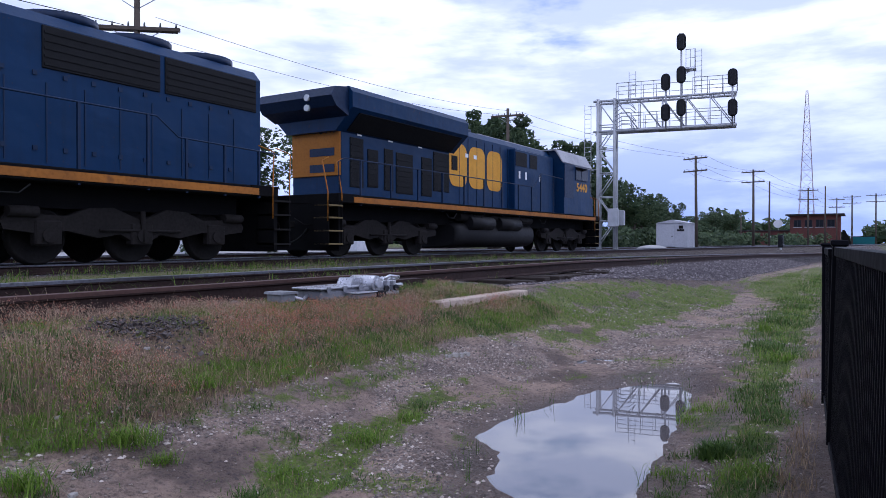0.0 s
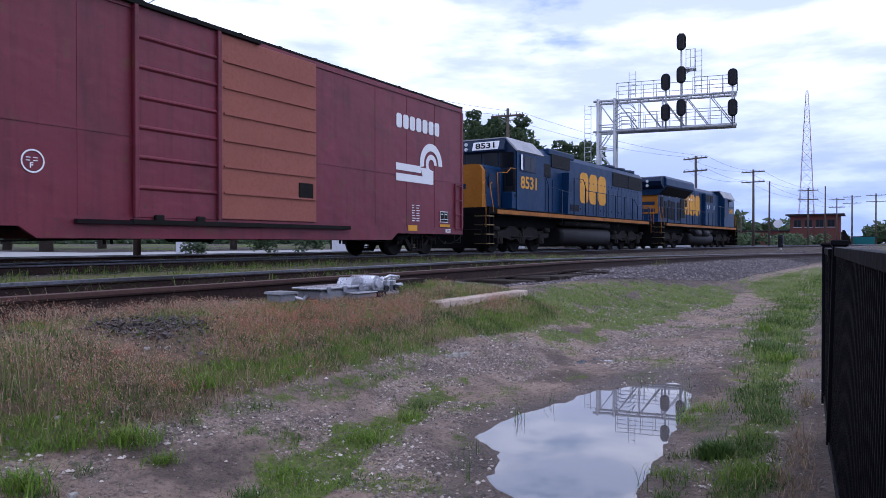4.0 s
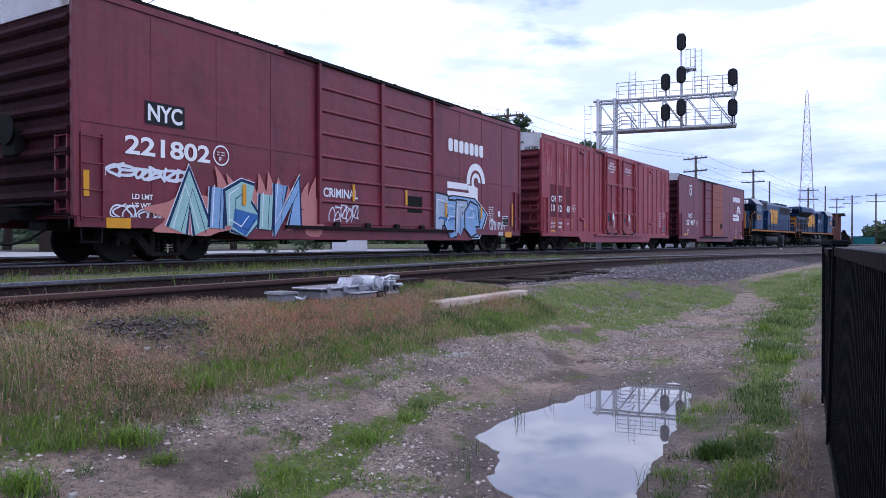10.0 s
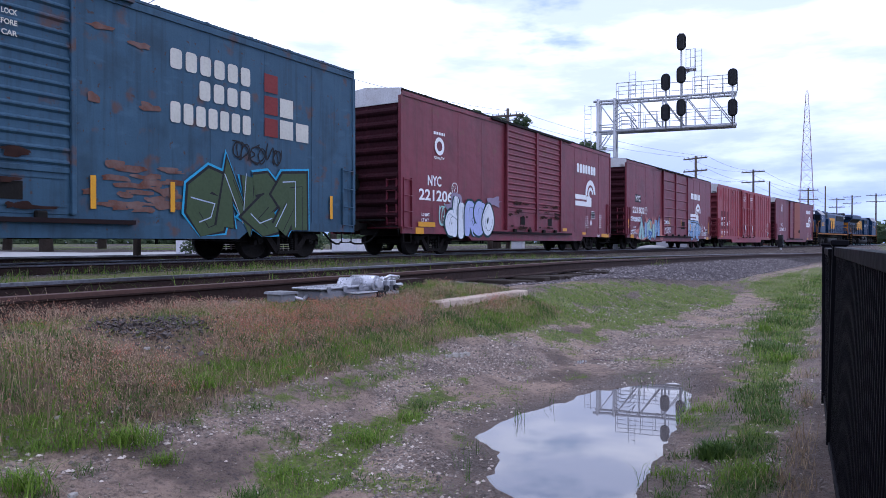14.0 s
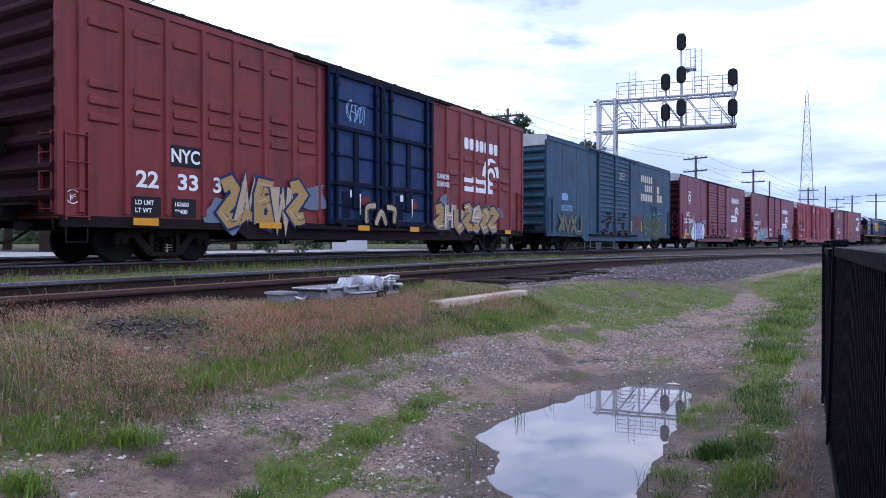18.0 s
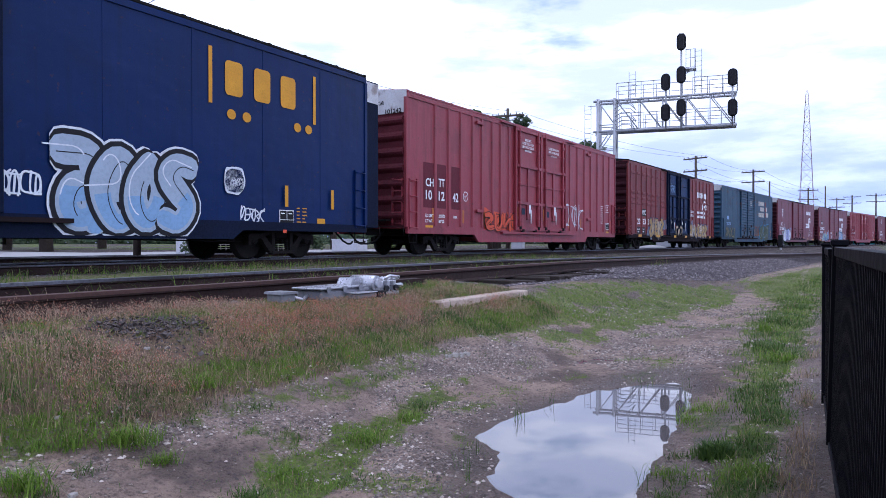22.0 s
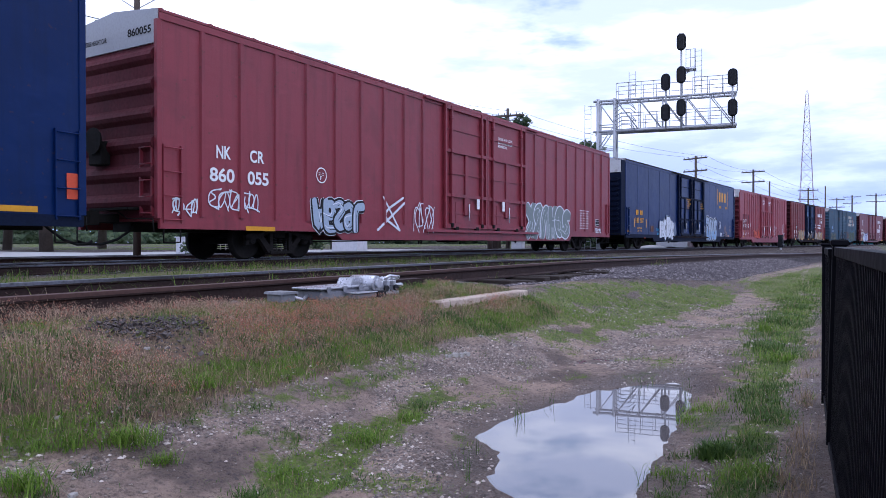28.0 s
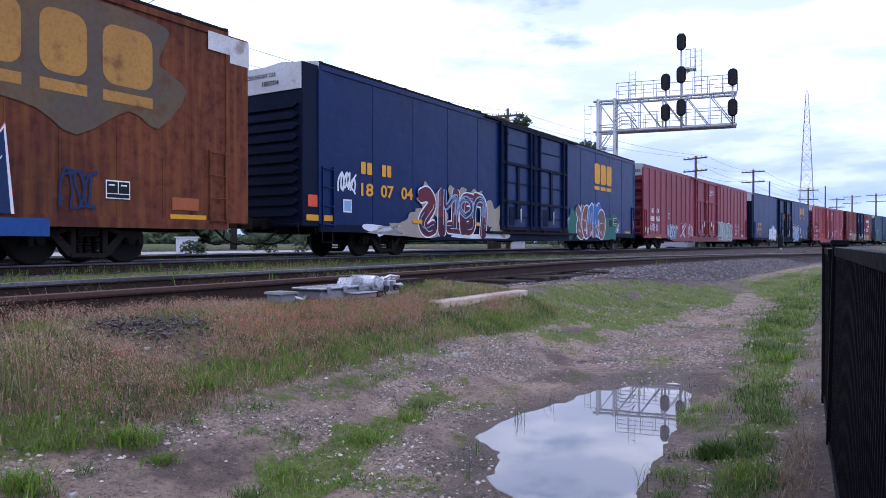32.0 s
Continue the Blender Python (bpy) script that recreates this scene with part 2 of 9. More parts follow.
VERGE = [(2.4, 0.42), (2.85, 0.50), (3.23, 0.54), (3.82, 0.6), (4.25, 0.58), (4.87, 0.66), (5.72, 0.76), (6.93, 0.9), (8.22, 1.1), (10.22, 1.16), (12.88, 1.04), (16.2, 0.74), (12.0, 0.55), (10.56, 0.58), (8.05, 0.49), (6.49, 0.44), (5.89, 0.47), (5.01, 0.43), (4.24, 0.35), (3.64, 0.34), (3.32, 0.37), (2.95, 0.32), (2.4, 0.3)]
NEAR_WEEDS = [(1.3, 3.0), (1.62, 3.12), (1.71, 3.03), (1.84, 2.92), (1.78, 2.79), (1.68, 2.74), (1.5, 2.8), (1.3, 2.85)]


def poly_dist(poly, x, y, reach=0.8):
    """Distance to a patch's edge, negative inside; 9 where it is farther than its reach."""
    xs, ys = [p[0] for p in poly], [p[1] for p in poly]
    if not (min(xs) - reach < x < max(xs) + reach and min(ys) - reach < y < max(ys) + reach):
        return 9.0
    inside, best = False, 9.0
    for (ax, ay), (bx, by) in zip(poly, poly[1:] + poly[:1]):
        if (ay > y) != (by > y) and x < (bx - ax) * (y - ay) / (by - ay) + ax:
            inside = not inside
        dx, dy = bx - ax, by - ay
        t = max(0, min(1, ((x - ax) * dx + (y - ay) * dy) / (dx * dx + dy * dy)))
        best = min(best, math.hypot(ax + t * dx - x, ay + t * dy - y))
    return -best if inside else best


def puddle_dist(x, y):
    """Distance to the puddle's ragged edge, negative inside."""
    d = poly_dist(PUDDLE, x, y, 1.0)
    if d < 2:
        d += 0.03 * noise.noise((x * 5.0, y * 5.0, 70.0)) + 0.012 * noise.noise((x * 14.0, y * 14.0, 71.0))
    return d


def ground_z(x, y):
    w = noise.noise((x * 0.5, y * 0.5, 0.3))
    bank_foot = siding_y(x) - 2.9
    bed = 0.49 - siding_drop(x)
    flat = 0.03 + 0.02 * w
    z = flat + (bed - flat) * smooth(bank_foot - 0.25, bank_foot + 1.55, y)
    beyond = smooth(siding_y(x) + 1.5, siding_y(x) + 3.2, y)
    z += (0.43 - z) * beyond
    d = puddle_dist(x, y)
    near = smooth(40, 8, math.hypot(x, y))
    z += near * (0.025 * noise.noise((x * 1.7, y * 1.7, 2.0)) + 0.012 * noise.noise((x * 5, y * 5, 5.0)))
    # tie ends stand bare of stone beside the turnout
    s = siding_y(x)
    z -= 0.055 * smooth(7.6, 8.3, x) * smooth(13.0, 11.5, x) * smooth(s - 1.75, s - 1.4, y) * smooth(s - 0.6, s - 0.8, y)
    # shallow cart ruts
    z -= 0.03 * smooth(0.45, 0.1, abs(y - (2.0 - 0.04 * (x - 4)))) * (1 if d > 0.3 else 0)
    if y < 0.5:
        z += 0.06 * smooth(0.7, 0.1, y)
    if d < 0.5:
        shore = -0.012 + (0.09 if y > 1.0 else 0.16) * d + 0.004 * noise.noise((x * 9, y * 9, 5.0))
        z += (max(-0.1, shore) - z) * smooth(0.5, 0.12, d)
    return z


# ---- ground ----
def axis(dense0, dense1, step, far0, far1, grow=1.13):
    out, x, s = [], dense0, step
    while x < dense1:
        out.append(x)
        x += step
    while x < far1:
        out.append(x)
        x += s
        s *= grow
    out.append(far1)
    x, s = dense0 - step, step
    while x > far0:
        out.insert(0, x)
        x -= s
        s *= grow
    out.insert(0, far0)
    return out


def lerp(x, xs, ys):
    return float(np.interp(x, xs, ys))


def foot_y(x):
    """Where the weedy bank begins, across the track."""
    return lerp(x, (0, 1.5, 1.95, 2.3, 2.8, 3.5, 4.2, 5.0, 5.5, 6.2, 7.4, 9.0), (2.95, 2.96, 2.86, 2.80, 2.84, 2.88, 2.9, 2.89, 2.88, 2.8, 2.9, 3.3))


def zone(x, y):
    """How green, stony, wet, weedy and gravelly the ground is, by its place in the plan."""
    wob = 0.35 * noise.noise((x * 0.9, y * 0.9, 7.0)) + 0.25 * noise.noise((x * 3.1, y * 3.1, 1.0))
    far = 0.05 + 0.012 * max(0.0, x - 3)
    edge = far * (1.6 * noise.noise((x * 2.4, y * 4.0, 17.0)) + 1.5 * noise.noise((x * 8.0, y * 10.0, 18.0)))
    s = siding_y(x)
    g = 0.0
    for poly, k in ((BANK_FOOT, 1.0), (RUT_STRIP, 0.9), (FAR_STRIP, 1.0), (FOOT_FILM, 0.5), (FAR_GREEN, 0.9), (FAR_MEADOW, 0.8), (FAR_VERGE, 0.85), (VERGE, 1.0), (NEAR_WEEDS, 0.8)):
        d = poly_dist(poly, x, y, 0.5)
        if d < 2:
            g = max(g, k * smooth(far, -far, d + edge))
    if x > 5.5:
        g *= smooth(-0.5, 0.05, noise.noise((x * 1.1, y * 2.6, 55.0)) + 0.6 * noise.noise((x * 4.0, y * 6.0, 56.0)) + 0.28)
    # thin film of sprigs about the ruts
    if 0.6 < y < foot_y(x) and 2.2 < x < 12:
        g = max(g, 0.62 * smooth(0.1, 0.45, noise.noise((x * 1.9, y * 3.2, 25.0)) + 0.4 * noise.noise((x * 7, y * 9, 26.0))))
    bank = smooth(-0.06, 0.12, y - foot_y(x) + 0.5 * wob) * smooth(s - 0.5, s - 0.9, y) * smooth(8.2, 6.4, x + 2 * wob)
    g = max(g, 0.75 * smooth(s + 1.1, s + 2.0, y + wob) * smooth(main_y(x) - 1.2, main_y(x) - 2.0, y) * (0.3 + 0.7 * smooth(15, 9, x)))
    if y > main_y(x) + 2.2:
        g = max(g, smooth(0.1, 0.35, noise.noise((x * 0.08, y * 0.11, 3.0)) + 0.15 * wob + (0.25 if y > 45 else -0.05)))
    if y < -1.5:
        g = max(g, 0.8)
    reach = lerp(x, (7, 8, 10, 13, 17, 25), (0.8, 1.2, 1.6, 2.1, 2.6, 2.8))
    stones = smooth(s - reach - 0.1, s - reach + 0.4, y + 0.4 * wob) if x > 7 else smooth(s - 0.9, s - 0.6, y)
    stones *= max(smooth(s + 1.9, s + 1.3, y), 0.8 * smooth(9, 15, x))
    stones = max(stones, smooth(main_y(x) - 2.0, main_y(x) - 1.4, y) * smooth(main_y(x) + 10.0, main_y(x) + 8.0, y))
    # grey gravel showing through between the far strips
    if 6.2 < x < 18 and 2.0 < y < 3.6:
        stones = max(stones, 0.6 * (1 - g) * smooth(0.0, 0.25, y - lerp(x, (6, 9, 12, 18), (2.9, 2.55, 2.2, 1.7))))
    wet = smooth(0.10, -0.10, poly_dist(SOGGY, x, y) + 0.25 * wob)
    d = puddle_dist(x, y)
    g *= 1 - smooth(0.12, 0.0, d)
    # trodden mud on the near rut, pebbles on the crown of the track
    soil = smooth(0.42, 0.25, y - 0.03 * (x - 3)) + smooth(0.15, 0.0, abs(y - 0.68) - 0.02) * (1 if x < 5 else 0)
    mud = smooth(0.9, 0.2, math.hypot((x - 2.05) / 0.9, (y - 2.42) / 0.3))
    gravel = max(0.0, smooth(-0.25, 0.25, noise.noise((x * 1.3, y * 1.8, 30.0)) + 0.6 * noise.noise((x * 5, y * 6, 8.0)) + 0.12) - 0.85 * mud)
    return g, stones, max(wet, 0.75 * min(1.0, soil)), bank, gravel * (1 - 0.6 * min(1.0, soil))


gx = axis(0.6, 9.0, 0.058, -3500, 4200, 1.09)
gy = axis(-0.3, 5.4, 0.055, -3500, 4200, 1.10)
gv = [(x, y, ground_z(x, y)) for y in gy for x in gx]
nx = len(gx)
gf = [(j * nx + i, j * nx + i + 1, (j + 1) * nx + i + 1, (j + 1) * nx + i) for j in range(len(gy) - 1) for i in range(nx - 1)]
gm = bpy.data.meshes.new("ground")
gm.from_pydata(gv, [], gf)
gm.polygons.foreach_set("use_smooth", [True] * len(gf))
zones = [zone(x, y) for x, y, _ in gv]
for k, nm in enumerate(("grassy", "stony", "wet", "weedy", "gravelly")):
    at = gm.attributes.new(nm, "FLOAT", "POINT")
    at.data.foreach_set("value", [z[k] for z in zones])


def ground_material():
    m = bpy.data.materials.new("mixed_dirt_gravel_and_turf")
    m.use_nodes = True
    n, l = m.node_tree.nodes, m.node_tree.links
    bs = n["Principled BSDF"]
    geo = n.new("ShaderNodeNewGeometry")

    def nz(scale, detail=6, rough=0.6):
        t = n.new("ShaderNodeTexNoise")
        t.inputs["Scale"].default_value, t.inputs["Detail"].default_value, t.inputs["Roughness"].default_value = scale, detail, rough
        l.new(geo.outputs["Position"], t.inputs["Vector"])
        return t

    def vor(scale, feature="F1"):
        t = n.new("ShaderNodeTexVoronoi")
        t.feature = feature
        t.inputs["Scale"].default_value = scale
        l.new(geo.outputs["Position"], t.inputs["Vector"])
        return t

    def ramp(src, lo, hi, a=0.0, b=1.0):
        r = n.new("ShaderNodeMapRange")
        for k, v in (("From Min", lo), ("From Max", hi), ("To Min", a), ("To Max", b)):
            r.inputs[k].default_value = v
        l.new(src, r.inputs["Value"])
        return r.outputs["Result"]

    def attr(nm):
        t = n.new("ShaderNodeAttribute")
        t.attribute_name = nm
        return t.outputs["Fac"]

    def mix(a, b, fac):
        x = n.new("ShaderNodeMixRGB")
        if isinstance(fac, float):
            x.inputs[0].default_value = fac
        else:
            l.new(fac, x.inputs[0])
        for i, c in ((1, a), (2, b)):
            if isinstance(c, tuple):
                x.inputs[i].default_value = (*c, 1)
            else:
                l.new(c, x.inputs[i])
        return x.outputs[0]

    def math2(op, a, b):
        x = n.new("ShaderNodeMath")
        x.operation = op
        for i, c in ((0, a), (1, b)):
            if isinstance(c, float):
                x.inputs[i].default_value = c
            else:
                l.new(c, x.inputs[i])
        return x.outputs[0]

    fine, mid, big = nz(34.0, 10, 0.7), nz(5.0, 8), nz(0.9)
    dirt = mix((0.385, 0.285, 0.232), (0.232, 0.175, 0.147), ramp(mid.outputs["Fac"], 0.36, 0.64))
    dirt = mix(dirt, (0.48, 0.345, 0.265), ramp(big.outputs["Fac"], 0.46, 0.66))
    # damp dark patches with an uneven rim
    dirt = mix(dirt, (0.15, 0.113, 0.098), math2("MULTIPLY", ramp(nz(1.7, 9, 0.62).outputs["Fac"], 0.50, 0.60), 0.85))
    # small pebbles trodden into the dirt, each of its own grey
    v1, v3 = vor(70.0), vor(38.0)
    bed = math2("ADD", ramp(nz(9.0, 6, 0.7).outputs["Fac"], 0.35, 0.65, -0.4, 0.4), attr("gravelly"))
    bed = ramp(bed, 0.25, 0.75)
    peb = mix((0.16, 0.128, 0.115), (0.68, 0.56, 0.49), v1.outputs["Color"])
    dirt = mix(dirt, peb, math2("MULTIPLY", math2("MULTIPLY", ramp(v1.outputs["Distance"], 0.48, 0.36), bed), 0.9))
    peb2 = mix((0.14, 0.112, 0.10), (0.80, 0.68, 0.60), v3.outputs["Color"])
    dirt = mix(dirt, peb2, math2("MULTIPLY", ramp(v3.outputs["Distance"], 0.32, 0.25), math2("MULTIPLY", bed, ramp(nz(6.0, 7, 0.7).outputs["Fac"], 0.46, 0.58))))
    dirt = mix(dirt, (0.085, 0.067, 0.066), math2("MULTIPLY", ramp(fine.outputs["Fac"], 0.50, 0.64), 0.75))
    # ballast
    v2 = vor(26.0)
    bal = mix((0.068, 0.057, 0.061), (0.230, 0.200, 0.205), v2.outputs["Color"])
    bal = mix(bal, (0.030, 0.024, 0.026), ramp(v2.outputs["Distance"], 0.34, 0.58))
    col = mix(dirt, bal, attr("stony"))
    # dead brown thatch of the weedy bank
    thatch = mix((0.275, 0.180, 0.125), (0.105, 0.072, 0.052), ramp(nz(24.0, 9, 0.72).outputs["Fac"], 0.36, 0.62))
    thatch = mix(thatch, (0.125, 0.145, 0.040), math2("MULTIPLY", ramp(nz(4.5, 8, 0.7).outputs["Fac"], 0.5, 0.62), 0.75))
    wmask = math2("ADD", attr("weedy"), ramp(nz(9.0, 8, 0.7).outputs["Fac"], 0.3, 0.7, -0.45, 0.45))
    col = mix(col, thatch, math2("MULTIPLY", ramp(wmask, 0.35, 0.65), 0.92))
    # green turf over soil
    turf = mix((0.165, 0.235, 0.030), (0.090, 0.135, 0.022), ramp(nz(13.0, 9, 0.7).outputs["Fac"], 0.36, 0.62))
    turf = mix(turf, (0.16, 0.125, 0.085), math2("MULTIPLY", ramp(nz(30.0, 9, 0.7).outputs["Fac"], 0.50, 0.62), 0.7))
    gmask = math2("ADD", attr("grassy"), ramp(nz(11.0, 8, 0.7).outputs["Fac"], 0.3, 0.7, -0.5, 0.5))
    gmask = math2("MULTIPLY", ramp(gmask, 0.40, 0.75), 0.85)
    col = mix(col, turf, gmask)
    # damp earth
    wet = attr("wet")
    col = mix(col, mix(col, (0.082, 0.060, 0.053), 0.64), wet)
    l.new(col, bs.inputs["Base Color"])
    l.new(ramp(wet, 0.0, 1.0, 0.92, 0.5), bs.inputs["Roughness"])
    bs.inputs["Specular IOR Level"].default_value = 0.18
    h = math2("ADD", math2("MULTIPLY", ramp(v1.outputs["Distance"], 0.0, 0.5, 1.0, 0.0), 0.5), fine.outputs["Fac"])
    h = math2("ADD", h, math2("MULTIPLY", math2("MULTIPLY", ramp(v2.outputs["Distance"], 0.0, 0.5, 1.0, 0.0), attr("stony")), 2.5))
    bp = n.new("ShaderNodeBump")
    bp.inputs["Strength"].default_value, bp.inputs["Distance"].default_value = 1.0, 0.035
    l.new(h, bp.inputs["Height"])
    l.new(bp.outputs[0], bs.inputs["Normal"])
    return m


ground = solo("ground", gm, ground_material(), "rutted dirt track with gravel, turf strips and ballast", "ground", kind="structure")

# standing water in the rut
M_WATER = bpy.data.materials.new("muddy_still_water")
M_WATER.use_nodes = True
wb = M_WATER.node_tree.nodes["Principled BSDF"]
wb.inputs["Base Color"].default_value = (0.13, 0.115, 0.115, 1)
wb.inputs["Roughness"].default_value = 0.015
wb.inputs["IOR"].default_value = 1.9
wb.inputs["Specular IOR Level"].default_value = 1.0
wnz = M_WATER.node_tree.nodes.new("ShaderNodeTexNoise")
wnz.inputs["Scale"].default_value = 9.0
wbp = M_WATER.node_tree.nodes.new("ShaderNodeBump")
wbp.inputs["Strength"].default_value, wbp.inputs["Distance"].default_value = 0.02, 0.01
M_WATER.node_tree.links.new(wnz.outputs["Fac"], wbp.inputs["Height"])
M_WATER.node_tree.links.new(wbp.outputs[0], wb.inputs["Normal"])
pg = Geo()
pg.add([(1.2, 0.4, 0.0), (6.0, 0.4, 0.0), (6.0, 2.3, 0.0), (1.2, 2.3, 0.0)], [(0, 1, 2, 3)])
solo("water", pg, M_WATER, "shallow rain puddle reflecting the cloudy sky", "puddle", kind="structure", at=pose(0, 0, -0.012))


# ---- rails ----
RAIL_PROFILE = [(-0.07, -0.17), (0.07, -0.17), (0.07, -0.155), (0.018, -0.135), (0.012, -0.05), (0.036, -0.038), (0.036, -0.004), (0.026, 0.0), (-0.026, 0.0), (-0.036, -0.004), (-0.036, -0.038), (-0.012, -0.05), (-0.018, -0.135), (-0.07, -0.155)]


def sweep(path, profile):
    """A profile (across, up) swept along points of (x, y, z)."""
    g = Geo()
    n, rows = len(profile), []
    for i, p in enumerate(path):
        a, b = path[max(0, i - 1)], path[min(len(path) - 1, i + 1)]
        d = math.hypot(b[0] - a[0], b[1] - a[1])
        nxn, nyn = -(b[1] - a[1]) / d, (b[0] - a[0]) / d
        rows += [(p[0] + nxn * q[0], p[1] + nyn * q[0], p[2] + q[1]) for q in profile]
    faces = [(i * n + k, i * n + (k + 1) % n, (i + 1) * n + (k + 1) % n, (i + 1) * n + k) for i in range(len(path) - 1) for k in range(n)]
    return g.add(rows, faces + [tuple(range(n)), tuple(reversed(range((len(path) - 1) * n, len(path) * n)))])


def offset_path(fy, fz, off, xs):
    out = []
    for x in xs:
        h = (fy(x + 0.5) - fy(x - 0.5))
        k = 1 / math.hypot(1, h)
        out.append((x - h * k * off, fy(x) + k * off, fz(x)))
    return out


def track(name, label, fy, fz, x0, x1, near_ties, near_top=M_RAILTOP):
    t = thing(name, label, "railway track", kind="structure")
    xs = [x0 + (x1 - x0) * i / 260 for i in range(261)] if x1 - x0 > 60 else [x0 + 0.5 * i for i in range(int((x1 - x0) * 2) + 1)]
    head = [(-0.026, 0.0), (0.026, 0.0), (0.038, -0.004), (0.038, -0.03), (-0.038, -0.03), (-0.038, -0.004)]
    for s, top in ((-GAUGE, near_top), (GAUGE, M_RAILTOP)):
        p = offset_path(fy, fz, s, xs)
        r = part("rail", sweep(p, RAIL_PROFILE), M_STEEL, t)
        part("rail_head", sweep([(a, b, c + 0.0035) for a, b, c in p], head), top, r, "worn running surface")
    tie = Geo().box(-0.115, 0.115, -1.3, 1.3, -0.17, 0.0, 0.012).mesh("tie")
    x = near_ties[0]
    while x < near_ties[1]:
        a = math.atan(fy(x + 0.5) - fy(x - 0.5)) + random.uniform(-0.02, 0.02)
        part("tie", tie, M_TIE, t, at=Matrix.LocRotScale((x + random.uniform(-0.03, 0.03), fy(x) + random.uniform(-0.06, 0.06), fz(x) - 0.172 + random.uniform(-0.012, 0.008)), Euler((random.uniform(-0.01, 0.01), 0, a)), None))
        x += 0.53
    return t


track("main_track", "running line of worn rails on dark ties", main_y, lambda x: RAIL_MAIN, -290, 330, (2, 70))
track("siding_track", "rusty siding rails on dark wooden ties", siding_y, lambda x: RAIL_NEAR - siding_drop(x), -8, 75, (0, 42), M_RAILRUST)


# ---- the train: shared pieces ----
def travel(t):
    """How far the train has come along its line at t seconds."""
    return 0.008886 * t * t + 7.638 * t - 23.07


TRAIN, TURNING = [], []
HW = 1.36
M_OXRED = surface("brown_red_car_paint", (0.185, 0.0235, 0.041), (0.135, 0.02, 0.033), 0.5, 0, 30, 0.5, 0.6, 0.03, rust=0.03, streak=0.12, streak_color=(0.26, 0.06, 0.07), grime=0.5, dent=0.5, spec=0.45, speck=0.25)
M_CHRED = surface("faded_red_car_paint", (0.315, 0.043, 0.058), (0.235, 0.034, 0.047), 0.5, 0, 30, 0.6, 0.6, 0.03, rust=0.0, streak=0.3, streak_color=(0.40, 0.13, 0.15), grime=0.45, dent=0.3, spec=0.45, speck=0.2)
M_LONGRED = surface("clean_oxide_red_paint", (0.245, 0.029, 0.044), (0.19, 0.025, 0.036), 0.5, 0, 30, 0.8, 0.4, 0.03, streak=0.08, streak_color=(0.28, 0.07, 0.08), grime=0.35, dent=0.3, spec=0.45, speck=0.25)
M_GREEN = surface("faded_blue_green_paint", (0.044, 0.096, 0.155), (0.03, 0.068, 0.112), 0.62, 0, 30, 0.6, 0.6, 0.03, rust=0.14, streak=0.25, streak_color=(0.09, 0.16, 0.22), grime=0.6, dent=0.6, spec=0.25, speck=0.25)
M_CARBLUE = surface("dark_blue_car_paint", (0.003, 0.0185, 0.096), (0.002, 0.0125, 0.064), 0.38, 0, 30, 0.5, 0.5, 0.03, streak=0.2, streak_color=(0.010, 0.032, 0.11), grime=0.3, dent=0.35, spec=0.16, speck=0.2)
M_DOORBLUE = surface("worn_blue_door_paint", (0.019, 0.05, 0.145), (0.012, 0.029, 0.085), 0.6, 0, 12, 1.0, 0.7, 0.08, rust=0.02, streak=0.2, streak_color=(0.03, 0.06, 0.11), grime=0.5, dent=0.6, spec=0.22)
# Grimy navy for door frames; on blue car ends it paints in shade.
M_NAVYGRIME_SHADE = surface("grimy_navy_and_end_shade", (0.007, 0.013, 0.038), (0.005, 0.008, 0.02), 0.7, 0, 20, 1.0, 0.7, 0.05, spec=0.1)
M_SILLDARK = surface("grimy_dark_sill", (0.012, 0.009, 0.013), (0.03, 0.018, 0.017), 0.8, 0, 16, 0.8, 0.7, 0.08, spec=0.08)
M_RUSTY = surface("rusted_brown_paint", (0.17, 0.052, 0.028), (0.070, 0.024, 0.021), 0.85, 0, 7, 0.35, 1.0, 0.12, grime=0.3, streak=0.75, streak_lo=0.45, streak_color=(0.20, 0.078, 0.028), spec=0.15)
M_PEEL = surface("peeling_red_paint", (0.315, 0.043, 0.058), (0.235, 0.034, 0.047), 0.7, 0, 30, 0.6, 0.5, 0.03, streak=0.8, streak_lo=0.50, streak_color=(0.55, 0.42, 0.44), spec=0.2, speck=0.2)
M_STRIPEFADED = surface("faded_orange_strip", (0.50, 0.16, 0.04), (0.34, 0.09, 0.04), 0.5, 0, 30, 5, 0.5, 0.02)
M_DOORTAN = surface("pinkish_primer_door", (0.33, 0.115, 0.085), (0.25, 0.085, 0.065), 0.7, 0, 14, 0.8, 0.4, 0.06, streak=0.1, streak_color=(0.2, 0.07, 0.055), spec=0.25)
M_LOCOBLUE = surface("locomotive_blue_paint", (0.006, 0.033, 0.098), (0.0045, 0.023, 0.068), 0.42, 0, 30, 0.7, 0.5, 0.03, streak=0.2, streak_color=(0.011, 0.044, 0.105), grime=0.3, dent=0.5, spec=0.15, speck=0.25)
# Darker blue for roof and trim; also paints in darkness on the cabs.
M_LOCODARK = surface("dark_blue_trim_and_shade", (0.006, 0.022, 0.066), (0.005, 0.014, 0.042), 0.5, 0, 12, 0.8, 0.5, 0.05, spec=0.3)
M_LOCOYEL = surface("locomotive_yellow_paint", (0.44, 0.165, 0.014), (0.31, 0.11, 0.012), 0.5, 0, 14, 1.0, 0.5, 0.05, streak=0.2, streak_color=(0.2, 0.09, 0.03))
